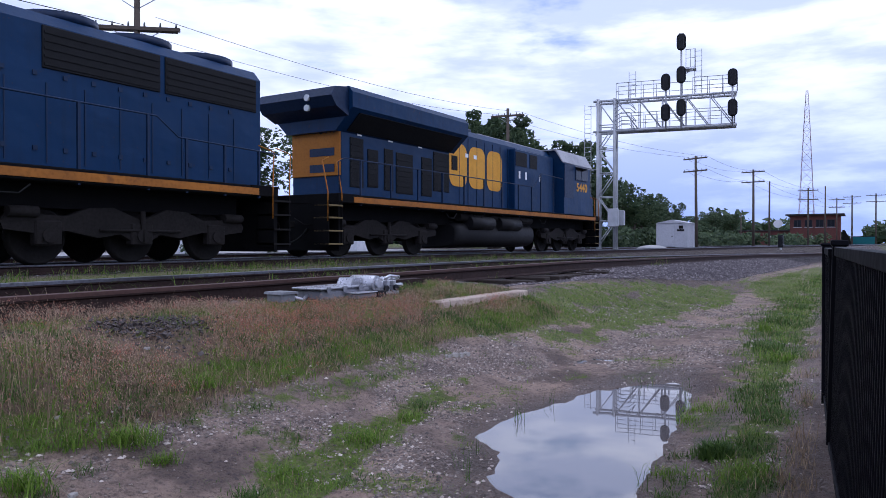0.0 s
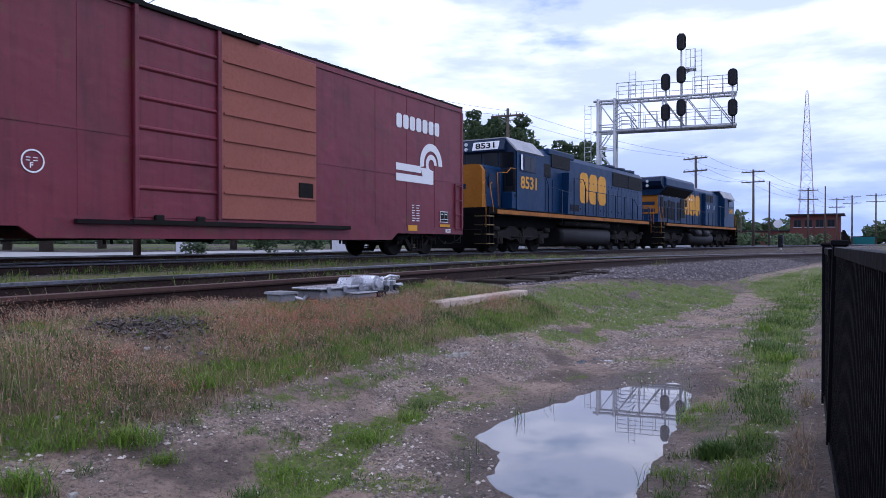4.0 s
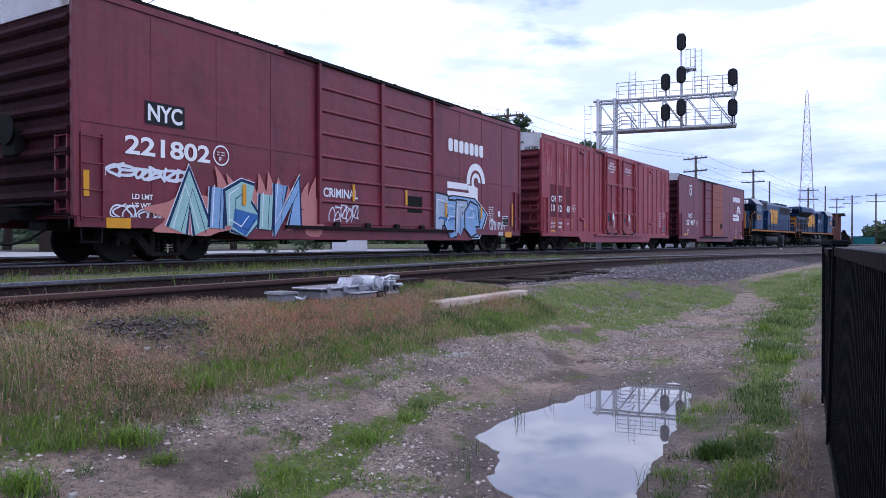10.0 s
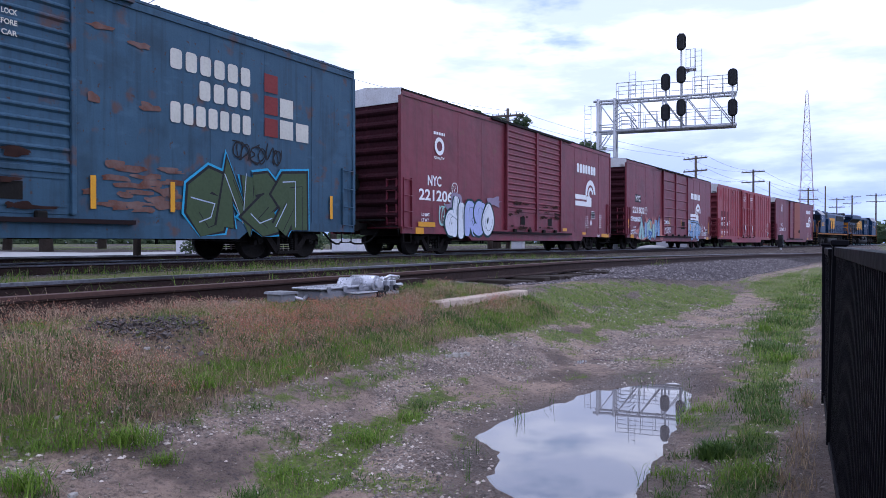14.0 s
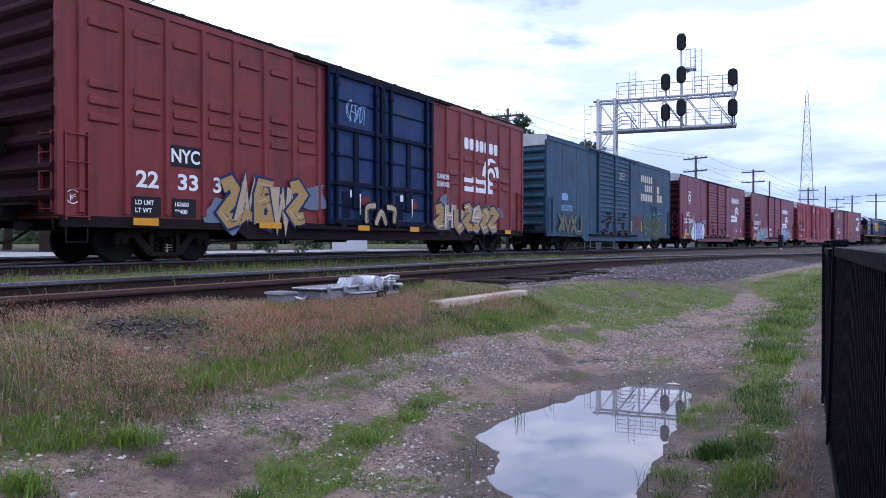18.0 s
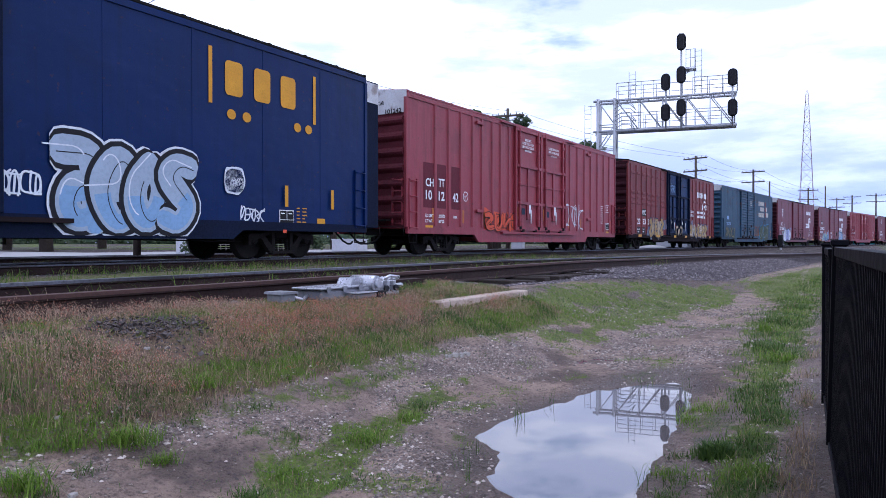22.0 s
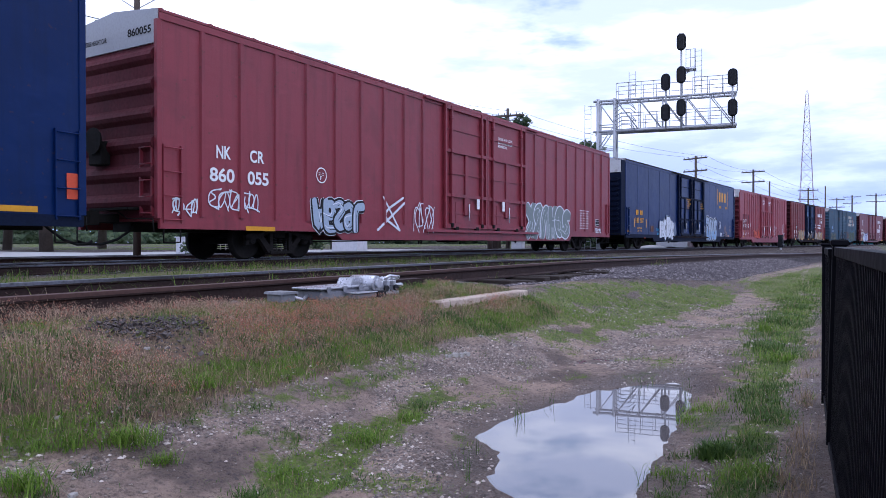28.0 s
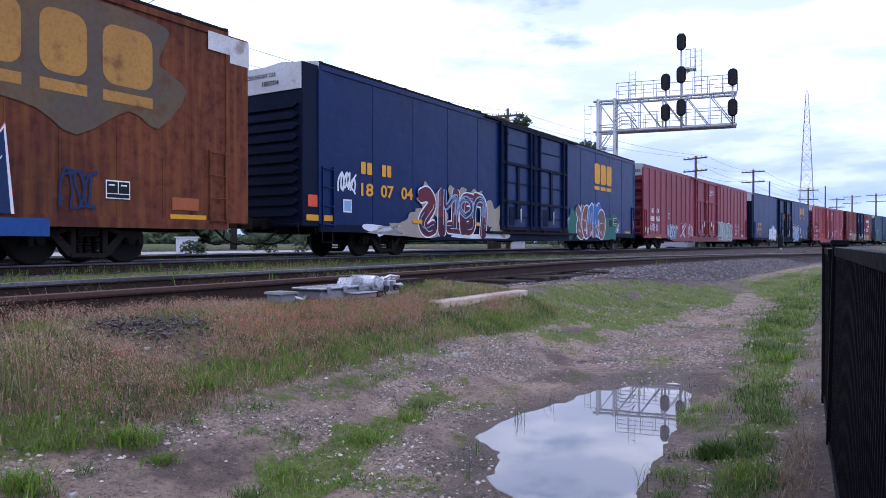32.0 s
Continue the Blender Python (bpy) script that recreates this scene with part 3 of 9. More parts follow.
M_SILL = surface("yellow_orange_sill_stripe", (0.42, 0.15, 0.02), (0.22, 0.085, 0.02), 0.6, 0, 14, 1.0, 0.7, 0.05, rust=0.15)
M_GRILLE = surface("dark_grille", (0.009, 0.009, 0.011), (0.005, 0.005, 0.006), 0.65, 0.0, 60, 5, 0.6, 0.3)
M_GLASS = plain("dark_cab_glass", (0.008, 0.010, 0.014), 0.12)
M_GLASS.node_tree.nodes["Principled BSDF"].inputs["Specular IOR Level"].default_value = 0.2
# Car-end paints hold grime and the ends' shade in one colour.
M_ENDSHADE = surface("grimy_shaded_car_end", (0.048, 0.012, 0.018), (0.022, 0.008, 0.011), 0.8, 0, 14, 0.8, 0.8, 0.08, streak=0.3, streak_color=(0.13, 0.03, 0.04), spec=0.1)
M_ENDRED = surface("grimy_shaded_red_end", (0.13, 0.02, 0.03), (0.085, 0.016, 0.022), 0.7, 0, 14, 0.8, 0.6, 0.05, grime=0.3, spec=0.2)
M_LAMP = plain("glass_lamp_lens", (0.6, 0.62, 0.65), 0.2)
M_ENDWHITE = surface("chalky_white_end_panel", (0.66, 0.66, 0.68), (0.45, 0.42, 0.42), 0.7, 0, 20, 1.5, 0.5, 0.05, rust=0.06)
M_ENDGREY = surface("light_grey_end_panel", (0.42, 0.43, 0.46), (0.36, 0.36, 0.39), 0.7, 0, 20, 1.5, 0.4, 0.05)
M_TEXTBLACK = plain("black_lettering", (0.015, 0.015, 0.016), 0.6)
M_PATCH = surface("dark_red_repaint_patch", (0.135, 0.019, 0.030), (0.11, 0.017, 0.026), 0.6, 0, 14, 1, 0.4, 0.04)
M_HOSE = plain("black_rubber_hose", (0.012, 0.012, 0.012), 0.7)


def paint(name, c):
    return surface(name, c, tuple(x * 0.75 for x in c), 0.6, 0, 16, 1.5, 0.4, 0.02, spec=0.25)


P_WHITE, P_SILVER = paint("white_spray_paint", (0.76, 0.79, 0.86)), paint("silver_spray_paint", (0.40, 0.48, 0.60))
P_SKY, P_AQUA = paint("sky_blue_spray_paint", (0.26, 0.42, 0.66)), paint("aqua_spray_paint", (0.36, 0.58, 0.56))
P_NAVY, P_BLACK = paint("navy_spray_paint", (0.012, 0.03, 0.10)), paint("black_spray_paint", (0.012, 0.012, 0.016))
P_GOLD, P_OLIVE = paint("gold_spray_paint", (0.42, 0.27, 0.10)), paint("olive_spray_paint", (0.055, 0.085, 0.04))
P_PINK, P_MAROON = paint("salmon_spray_paint", (0.55, 0.22, 0.20)), paint("maroon_spray_paint", (0.13, 0.02, 0.035))
P_CREAM, P_ORANGE = paint("cream_spray_paint", (0.50, 0.40, 0.27)), paint("orange_spray_paint", (0.70, 0.10, 0.045))
P_BROWN, P_TEAL = paint("brown_spray_paint", (0.20, 0.085, 0.06)), paint("teal_spray_paint", (0.03, 0.14, 0.12))
P_BLUE = paint("cobalt_spray_paint", (0.02, 0.07, 0.26))
P_CYAN = paint("cyan_spray_paint", (0.05, 0.36, 0.62))
P_BLUE2 = paint("mid_blue_spray_paint", (0.05, 0.15, 0.42))
P_HAZE = paint("thin_pale_spray_haze", (0.30, 0.24, 0.34))
P_DTEAL = paint("deep_teal_spray_paint", (0.012, 0.05, 0.06))
P_LAV = paint("lavender_spray_paint", (0.42, 0.47, 0.78))
P_GREENISH = paint("grey_green_spray_paint", (0.10, 0.14, 0.11))
P_HAZEB = paint("thin_grey_blue_spray_haze", (0.16, 0.19, 0.27))
P_GREYGREEN = paint("grey_spray_paint", (0.22, 0.26, 0.26))
P_CREAM2 = paint("dusty_cream_spray_paint", (0.36, 0.31, 0.26))
P_MAROON2 = paint("dark_plum_spray_paint", (0.05, 0.012, 0.03))
P_GREYB = paint("grey_brown_spray_paint", (0.16, 0.10, 0.11))

P_RUSTOR = paint("dull_orange_plate_paint", (0.36, 0.10, 0.04))

FONT_CACHE = {}


def lettering(owner, s, x, z, h, material, y, w=None, name="lettering", turn=0.0):
    """Letters h high whose lower left corner is at x, z on the side at y; turn about z in degrees."""
    if s not in FONT_CACHE:
        cu = bpy.data.curves.new("text", "FONT")
        cu.body = s
        cu.offset = 0.026
        tmp = bpy.data.objects.new("text", cu)
        me = bpy.data.meshes.new_from_object(tmp)
        bpy.data.objects.remove(tmp)
        bpy.data.curves.remove(cu)
        xs, ys = [v.co.x for v in me.vertices], [v.co.y for v in me.vertices]
        FONT_CACHE[s] = ([(v.co.x - min(xs), v.co.y - min(ys)) for v in me.vertices], [tuple(p.vertices) for p in me.polygons], max(xs) - min(xs), max(ys) - min(ys))
        bpy.data.meshes.remove(me)
    vs, fs, tw, th = FONT_CACHE[s]
    kx = (w / tw) if w else h / th
    a = radians(turn)
    g = Geo()
    if turn == 0:
        g.add([(x + p[0] * kx, y, z + p[1] * h / th) for p in vs], fs)
    else:  # on an end wall: x gives the wall's place, y the start across it
        g.add([(x, y - p[0] * kx, z + p[1] * h / th) for p in vs], fs)
    return part(name, g, material, owner)


def bar(owner, x0, x1, z0, z1, material, y, name="marking", r=0.0, label=""):
    g = Geo()
    if r <= 0:
        g.add([(x0, y, z0), (x1, y, z0), (x1, y, z1), (x0, y, z1)], [(0, 1, 2, 3)])
    else:
        pts = []
        for cx, cz, a0 in ((x1 - r, z0 + r, -90), (x1 - r, z1 - r, 0), (x0 + r, z1 - r, 90), (x0 + r, z0 + r, 180)):
            pts += [(cx + r * math.cos(radians(a0 + 22.5 * k)), y, cz + r * math.sin(radians(a0 + 22.5 * k))) for k in range(5)]
        g.add(pts, [tuple(range(len(pts)))])
    return part(name, g, material, owner, label)


def blocks(owner, x0, x1, z0, z1, n, material, y, gap=0.2, r=0.25, name="emblem"):
    """A word mark as a row of plain rounded blocks."""
    step = (x1 - x0) / n
    for i in range(n):
        w = step * (1 - gap)
        bar(owner, x0 + i * step, x0 + i * step + w, z0, z1, material, y, name, r * min(w, z1 - z0))


def dashes(owner, x0, x1, z0, z1, rows, cols, material, y, rnd):
    """Small unreadable data lines as thin bars, in one marking."""
    g = Geo()
    hz, wx = (z1 - z0) / rows, (x1 - x0) / cols
    for j in range(rows):
        for i in range(cols):
            a, b = x0 + i * wx, x0 + i * wx + wx * rnd.uniform(0.45, 0.85)
            c = z0 + j * hz
            g.add([(a, y, c), (b, y, c), (b, y, c + hz * 0.3), (a, y, c + hz * 0.3)], [(0, 1, 2, 3)])
    return part("data_lines", g, material, owner)


def ring_sector(g, cx, cz, r0, r1, a0, a1, y, n=14):
    pts = [(cx + r1 * math.cos(radians(a0 + (a1 - a0) * k / n)), y, cz + r1 * math.sin(radians(a0 + (a1 - a0) * k / n))) for k in range(n + 1)]
    inn = [(cx + r0 * math.cos(radians(a0 + (a1 - a0) * k / n)), y, cz + r0 * math.sin(radians(a0 + (a1 - a0) * k / n))) for k in range(n + 1)]
    g.add(pts + inn, [(k, k + 1, n + 2 + k, n + 1 + k) for k in range(n)])


def wheel_emblem(owner, x, z, s, y):
    """Wheel-on-rail shape: two arcs over two bars; s is its width."""
    g = Geo()
    cx, cz = x + 0.745 * s, z + 0.20 * s
    ring_sector(g, cx, cz, 0.165 * s, 0.255 * s, 0, 190, y)
    ring_sector(g, cx, cz, 0.065 * s, 0.125 * s, 0, 250, y - 0.001)
    g.add([(x, y, z + 0.085 * s), (x + 0.52 * s, y, z + 0.085 * s), (x + 0.50 * s, y, z + 0.165 * s), (x, y, z + 0.165 * s)], [(0, 1, 2, 3)])
    g.add([(x, y - 0.002, z - 0.035 * s), (x + 0.79 * s, y - 0.002, z - 0.035 * s), (x + 0.79 * s, y - 0.002, z + 0.05 * s), (x, y - 0.002, z + 0.05 * s)], [(0, 1, 2, 3)])
    g.add([(x + 0.55 * s, y - 0.003, z + 0.05 * s), (x + 0.79 * s, y - 0.003, z + 0.05 * s), (x + 0.79 * s, y - 0.003, z + 0.13 * s), (x + 0.66 * s, y - 0.003, z + 0.15 * s), (x + 0.50 * s, y - 0.003, z + 0.15 * s)], [(0, 1, 2, 3, 4)])
    return part("emblem", g, M_WHITE, owner, "white wheel-on-rail shape")


def blob(rnd, cx, cz, rx, rz, k=11, rough=0.28):
    ctrl = []
    for i in range(k):
        a = 2 * math.pi * i / k + rnd.uniform(-0.15, 0.15)
        q = 1 + rnd.uniform(-rough, rough)
        c, s = math.cos(a), math.sin(a)
        m = max(abs(c), abs(s)) ** 0.55
        ctrl.append((cx + rx * q * c / m, cz + rz * q * s / m))
    out = []
    for i in range(k):
        p0, p1, p2, p3 = ctrl[i - 1], ctrl[i], ctrl[(i + 1) % k], ctrl[(i + 2) % k]
        for u in (0.0, 0.33, 0.67):
            out.append(tuple(0.5 * (2 * p1[d] + (p2[d] - p0[d]) * u + (2 * p0[d] - 5 * p1[d] + 4 * p2[d] - p3[d]) * u * u + (3 * p1[d] - p0[d] - 3 * p2[d] + p3[d]) * u ** 3) for d in (0, 1)))
    return out


FORMS = {}
FORMS["a"] = (((0.05, 0.95), (0.75, 0.97), (0.92, 0.72), (0.9, 0.03)), ((0.85, 0.5), (0.35, 0.56), (0.1, 0.3), (0.35, 0.05), (0.85, 0.12)))
FORMS["e"] = (((0.12, 0.5), (0.88, 0.55), (0.8, 0.88), (0.45, 0.97), (0.1, 0.65), (0.12, 0.3), (0.5, 0.03), (0.92, 0.15)),)
FORMS["o"] = (((0.5, 0.96), (0.1, 0.7), (0.1, 0.3), (0.5, 0.04), (0.9, 0.3), (0.9, 0.7), (0.5, 0.96)),)
FORMS["s"] = (((0.92, 0.88), (0.45, 0.97), (0.1, 0.75), (0.5, 0.52), (0.9, 0.28), (0.5, 0.03), (0.06, 0.12)),)
FORMS["h"] = (((0.12, 1.0), (0.15, 0.0)), ((0.85, 1.0), (0.87, 0.0)), ((0.12, 0.48), (0.85, 0.52)))
FORMS["u"] = (((0.1, 1.0), (0.15, 0.25), (0.5, 0.03), (0.85, 0.25), (0.9, 1.0)),)
FORMS["r"] = (((0.15, 0.0), (0.12, 1.0), (0.65, 0.98), (0.9, 0.75), (0.55, 0.5), (0.2, 0.48)), ((0.5, 0.5), (0.97, 0.0)))
FORMS["x"] = (((0.05, 1.0), (0.95, 0.0)), ((0.95, 1.0), (0.05, 0.0)))
FORMS["d"] = (((0.95, 1.1), (0.8, 0.55), (0.8, 0.03)), ((0.8, 0.5), (0.35, 0.6), (0.1, 0.3), (0.35, 0.03), (0.8, 0.15)))
FORMS["i"] = (((0.5, 0.95), (0.5, 0.0)),)
FORMS["g"] = (((0.85, 0.82), (0.4, 0.95), (0.1, 0.7), (0.4, 0.42), (0.85, 0.6)), ((0.88, 0.92), (0.9, 0.2), (0.5, 0.0), (0.08, 0.1)))
FORMS["p"] = (((0.15, 0.0), (0.12, 1.0), (0.7, 0.98), (0.92, 0.72), (0.6, 0.45), (0.2, 0.45)),)
FORMS["n"] = (((0.1, 0.0), (0.12, 1.0), (0.85, 0.05), (0.9, 1.0)),)
FORMS["k"] = (((0.15, 1.0), (0.15, 0.0)), ((0.92, 1.0), (0.22, 0.5), (0.97, 0.0)))
FORMS["v"] = (((0.05, 1.0), (0.48, 0.0), (0.95, 1.0)),)
FORMS["w"] = (((0.0, 1.0), (0.25, 0.0), (0.5, 0.8), (0.75, 0.0), (1.0, 1.0)),)
FORMS["t"] = (((0.05, 0.93), (0.95, 0.97)), ((0.5, 0.95), (0.5, 0.0)))
FORMS["l"] = (((0.18, 1.0), (0.15, 0.08), (0.92, 0.05)),)
FORMS["c"] = (((0.92, 0.85), (0.5, 0.98), (0.1, 0.65), (0.1, 0.35), (0.5, 0.02), (0.92, 0.15)),)


def stroke(pts, widths, y):
    """A flat mitred stroke through (x, z) points with a width at each."""
    n, v = len(pts), []
    for i, p in enumerate(pts):
        a, b = pts[max(0, i - 1)], pts[min(n - 1, i + 1)]
        d0 = Vector((p[0] - a[0], p[1] - a[1])) if i else Vector((b[0] - p[0], b[1] - p[1]))
        d1 = Vector((b[0] - p[0], b[1] - p[1])) if i < n - 1 else d0
        d0, d1 = d0.normalized(), d1.normalized()
        t = d0 + d1
        t = t.normalized() if t.length > 0.2 else d0
        nx_, nz_ = -t.y, t.x
        k = min(1.7, 1 / max(0.4, abs(nx_ * -d0.y + nz_ * d0.x))) * widths[i] / 2
        v += [(p[0] + nx_ * k, y - 0.00003 * i, max(0.52, p[1] + nz_ * k)), (p[0] - nx_ * k, y - 0.00003 * i, max(0.52, p[1] - nz_ * k))]
    return Geo().add(v, [(2 * i, 2 * i + 1, 2 * i + 3, 2 * i + 2) for i in range(n - 1)])


def rounded(pts, ws):
    """Softens a stroke's bends and gives it round ends."""
    for _ in range(2):
        q, w = [pts[0]], [ws[0]]
        for i in range(len(pts) - 1):
            for u in (0.25, 0.75):
                q.append(tuple(pts[i][d] + (pts[i + 1][d] - pts[i][d]) * u for d in (0, 1)))
                w.append(ws[i] + (ws[i + 1] - ws[i]) * u)
        pts, ws = q + [pts[-1]], w + [ws[-1]]
    for _ in (0, 1):
        d = Vector((pts[0][0] - pts[1][0], pts[0][1] - pts[1][1])).normalized()
        for u, k in ((0.25, 0.86), (0.42, 0.5)):
            pts, ws = [(pts[0][0] + d.x * ws[0] * (0.25 if u < 0.3 else 0.17), pts[0][1] + d.y * ws[0] * (0.25 if u < 0.3 else 0.17))] + pts, [ws[0] * k] + ws
        pts, ws = pts[::-1], ws[::-1]
    return pts, ws


def merged(geos):
    g = Geo()
    for q in geos:
        g.add(q.v, q.f)
    return g


def graffiti(owner, x0, x1, z0, z1, word, line, fills, shine, seed, y, halo=None, second=None, label="", bubble=True, fat=0.36, edge=0.05, glow=0.09, wild=False):
    """Overlapping sprayed forms, each of fat bent strokes with halo, outline, fill, lower shade, inner lines and shine."""
    rnd = random.Random(seed)
    y = min(y, -HW - 0.038)
    n = len(word)
    step, h = (x1 - x0) / n, z1 - z0
    fills = fills if isinstance(fills, tuple) else (fills,)
    for i, ch in enumerate(word):
        wide = fat * min(step * 1.1, h * 0.75)
        lean = rnd.uniform(-0.04, 0.12) * step
        lift, tall = rnd.uniform(-0.05, 0.05) * h, rnd.uniform(0.9, 1.06)
        lines = []
        turned = rnd.randrange(1, 4) if wild else 0
        for form in FORMS[ch]:
            pts, ws = [], []
            for u, w in form:
                u, w = (1 - u if turned & 1 else u), (1 - w if turned & 2 else w)
                pts.append((x0 + wide * 0.3 + (i - 0.04 + 1.0 * u) * step * (1 - 0.45 * wide / step) + (w - 0.5) * lean, z0 + lift + wide * 0.45 + (h - wide * 0.9) * tall * w + rnd.uniform(-0.02, 0.02) * h))
                ws.append(wide * rnd.uniform(0.85, 1.15))
            if bubble:
                pts, ws = rounded(pts, ws)
            lines.append((pts, ws))
        yy = y - 0.008 - 0.0045 * i
        top = None
        if halo:
            top = part("graffiti_form", merged([stroke(p, [w + 2 * edge + 2 * glow for w in ws], y - 0.002 - 0.0004 * i - 0.0001 * k) for k, (p, ws) in enumerate(lines)]), halo, owner, label)
        rim = part("outline" if top else "graffiti_form", merged([stroke(p, [w + 2 * edge for w in ws], yy - 0.0001 * k) for k, (p, ws) in enumerate(lines)]), line, top or owner, "" if top else label)
        top = top or rim
        part("paint_fill", merged([stroke(p, [w * 0.92 for w in ws], yy - 0.0012 - 0.0001 * k) for k, (p, ws) in enumerate(lines)]), fills[i % len(fills)], top)
        if second:
            low = []
            for p, ws in lines:
                run = [(q, w) for q, w in zip(p, ws) if q[1] < z0 + 0.45 * h]
                if len(run) > 2:
                    low.append(stroke([q for q, _ in run], [w * 0.62 for _, w in run], yy - 0.0024 - 0.0001 * len(low)))
            if low:
                part("paint_shade", merged(low), second, top)
        marks = []
        for p, ws in lines:
            # a thin inner line beside the stroke, broken
            a = rnd.randrange(max(1, len(p) // 3))
            b = min(len(p), a + max(3, len(p) // 2))
            off = wide * 0.2
            marks.append(stroke([(q[0] + off, q[1] - off * 0.4) for q in p[a:b]], [0.018] * (b - a), yy - 0.0033))
        part("paint_line", merged(marks), line, top)
        off = wide * 0.26
        part("paint_shine", merged([stroke([(q[0] - off, q[1] + off * 0.5) for q in p[: max(3, len(p) // 2)]], [0.026] * max(3, len(p) // 2) if len(p) > 2 else [0.026] * len(p), yy - 0.0036) for p, ws in lines]), shine, top)


def spray_cloud(owner, spots, material, y, seed, rough=0.3, k=13, label=""):
    """Ragged flat patches of thin paint behind a piece: (x, z, half width, half height) each."""
    rnd = random.Random(seed)
    y = min(y, -HW - 0.0372)
    for i, (x, z, a, b) in enumerate(spots):
        pts = blob(rnd, x, z, a, b, k, rough)
        part("spray_patch", Geo().add([(p[0], y - 0.0002 * i, max(0.53, p[1])) for p in pts], [tuple(range(len(pts)))]), material, owner, label)


def flames(owner, x0, x1, z, h, n, material, y, seed):
    """A row of bent tongues rising from a line."""
    rnd = random.Random(seed)
    step = (x1 - x0) / n
    for i in range(n):
        a, t = x0 + i * step, h * rnd.uniform(0.55, 1.1)
        lean = rnd.uniform(-0.25, 0.1) * step + 1.5 * (i / n - 0.5) * step
        yy = min(y, -HW - 0.0374) - 0.0001 * i
        pts = rounded([(a + 0.5 * step, z), (a + 0.5 * step + 0.2 * lean, z + t * 0.5), (a + 0.5 * step + lean, z + t)], [step * 1.3, step * 0.8, 0.02])
        part("spray_flame", stroke(*pts, yy), material, owner)


def scribble(owner, x0, x1, z0, z1, n, material, seed, y, w=0.03, label=""):
    """A quick sprayed tag: thin bent strokes in a row, underlined."""
    rnd = random.Random(seed)
    step = (x1 - x0) / n
    keys = sorted(FORMS)
    for i in range(n):
        g = Geo()
        lean, up = rnd.uniform(0.05, 0.3), rnd.uniform(-0.12, 0.12) * (z1 - z0)
        for k, form in enumerate(FORMS[rnd.choice(keys)] + FORMS[rnd.choice("cuvs")]):
            form = [(1 - v, 1 - u) if i % 2 else (v, 1 - u) for u, v in form]
            pts = [(x0 + (i - 0.1 + 1.15 * u + lean * (v - 0.5)) * step + rnd.uniform(-0.05, 0.05) * step, z0 + up + v * (z1 - z0) * rnd.uniform(0.9, 1.08)) for u, v in form]
            pts, ws = rounded(pts, [w * rnd.uniform(0.8, 1.2) for _ in pts])
            q = stroke(pts, ws, y - 0.0003 * i - 0.0001 * k)
            g.add(q.v, q.f)
        part("tag_stroke", g, material, owner, label)


# wheels: tread, flange, dished web and axle, turning about y
def wheelset_mesh(r):
    g = Geo()
    for s in (-1, 1):
        prof = [(0.79, 0.0), (0.79, 0.11), (0.80, 0.13), (0.76, r - 0.08), (0.80, r - 0.05), (0.80, r - 0.01), (0.72, r), (0.70, r + 0.025), (0.68, r + 0.02), (0.68, r - 0.06), (0.73, 0.2), (0.70, 0.0)]
        n = 20
        v = [(q * math.cos(2 * math.pi * i / n), s * a, q * math.sin(2 * math.pi * i / n)) for a, q in prof for i in range(n)]
        g.add(v, [(j * n + i, j * n + (i + 1) % n, (j + 1) * n + (i + 1) % n, (j + 1) * n + i) for j in range(len(prof) - 1) for i in range(n)], True)
        g.cyl((0, s * 0.79, 0), (0, s * 1.04, 0), 0.085, 10)
        for k in range(3):
            a = 2 * math.pi * k / 3
            g.cyl((0.045 * math.cos(a), s * 1.04, 0.045 * math.sin(a)), (0.045 * math.cos(a), s * 1.055, 0.045 * math.sin(a)), 0.016, 6)
    g.cyl((0, -0.7, 0), (0, 0.7, 0), 0.08, 10)
    return g.mesh("wheelset")


WHEEL_S, WHEEL_L = wheelset_mesh(0.44), wheelset_mesh(0.52)
SIDE_FRAMES = {}
for side in (-1, 1):
    g = Geo()
    # top member, two diagonals, spring seat, pedestal jaws
    g.prism([(-1.12, 0.44), (-1.12, 0.57), (-1.0, 0.61), (-0.62, 0.61), (-0.36, 0.75), (0.36, 0.75), (0.62, 0.61), (1.0, 0.61), (1.12, 0.57), (1.12, 0.44), (0.7, 0.5), (0.34, 0.63), (-0.34, 0.63), (-0.7, 0.5)], "y", side * 0.93, side * 1.06)
    for q in (-1, 1):
        g.prism([(q * 0.72, 0.5), (q * 0.58, 0.55), (q * 0.30, 0.26), (q * 0.30, 0.14), (q * 0.42, 0.16)], "y", side * 0.93, side * 1.05)
        g.prism([(q * 0.36, 0.64), (q * 0.26, 0.64), (q * 0.26, 0.2), (q * 0.36, 0.2)], "y", side * 0.93, side * 1.05)
        g.prism([(q * 1.12, 0.5), (q * 1.02, 0.5), (q * 1.04, 0.34), (q * 1.12, 0.34)], "y", side * 0.93, side * 1.06)
    g.box(-0.36, 0.36, min(side * 0.9, side * 1.07), max(side * 0.9, side * 1.07), 0.12, 0.2, 0.01)
    SIDE_FRAMES[side] = g.mesh("side_frame")
SPRING = Geo()
for k in range(6):
    SPRING.cyl((0, 0, 0.2 + k * 0.05), (0, 0, 0.235 + k * 0.05), 0.055, 8)
SPRING = SPRING.mesh("spring")
BOLSTER = Geo().box(-0.2, 0.2, -1.02, 1.02, 0.5, 0.66, 0.02).box(-0.06, 0.06, -0.7, 0.7, 0.3, 0.42).mesh("bolster")


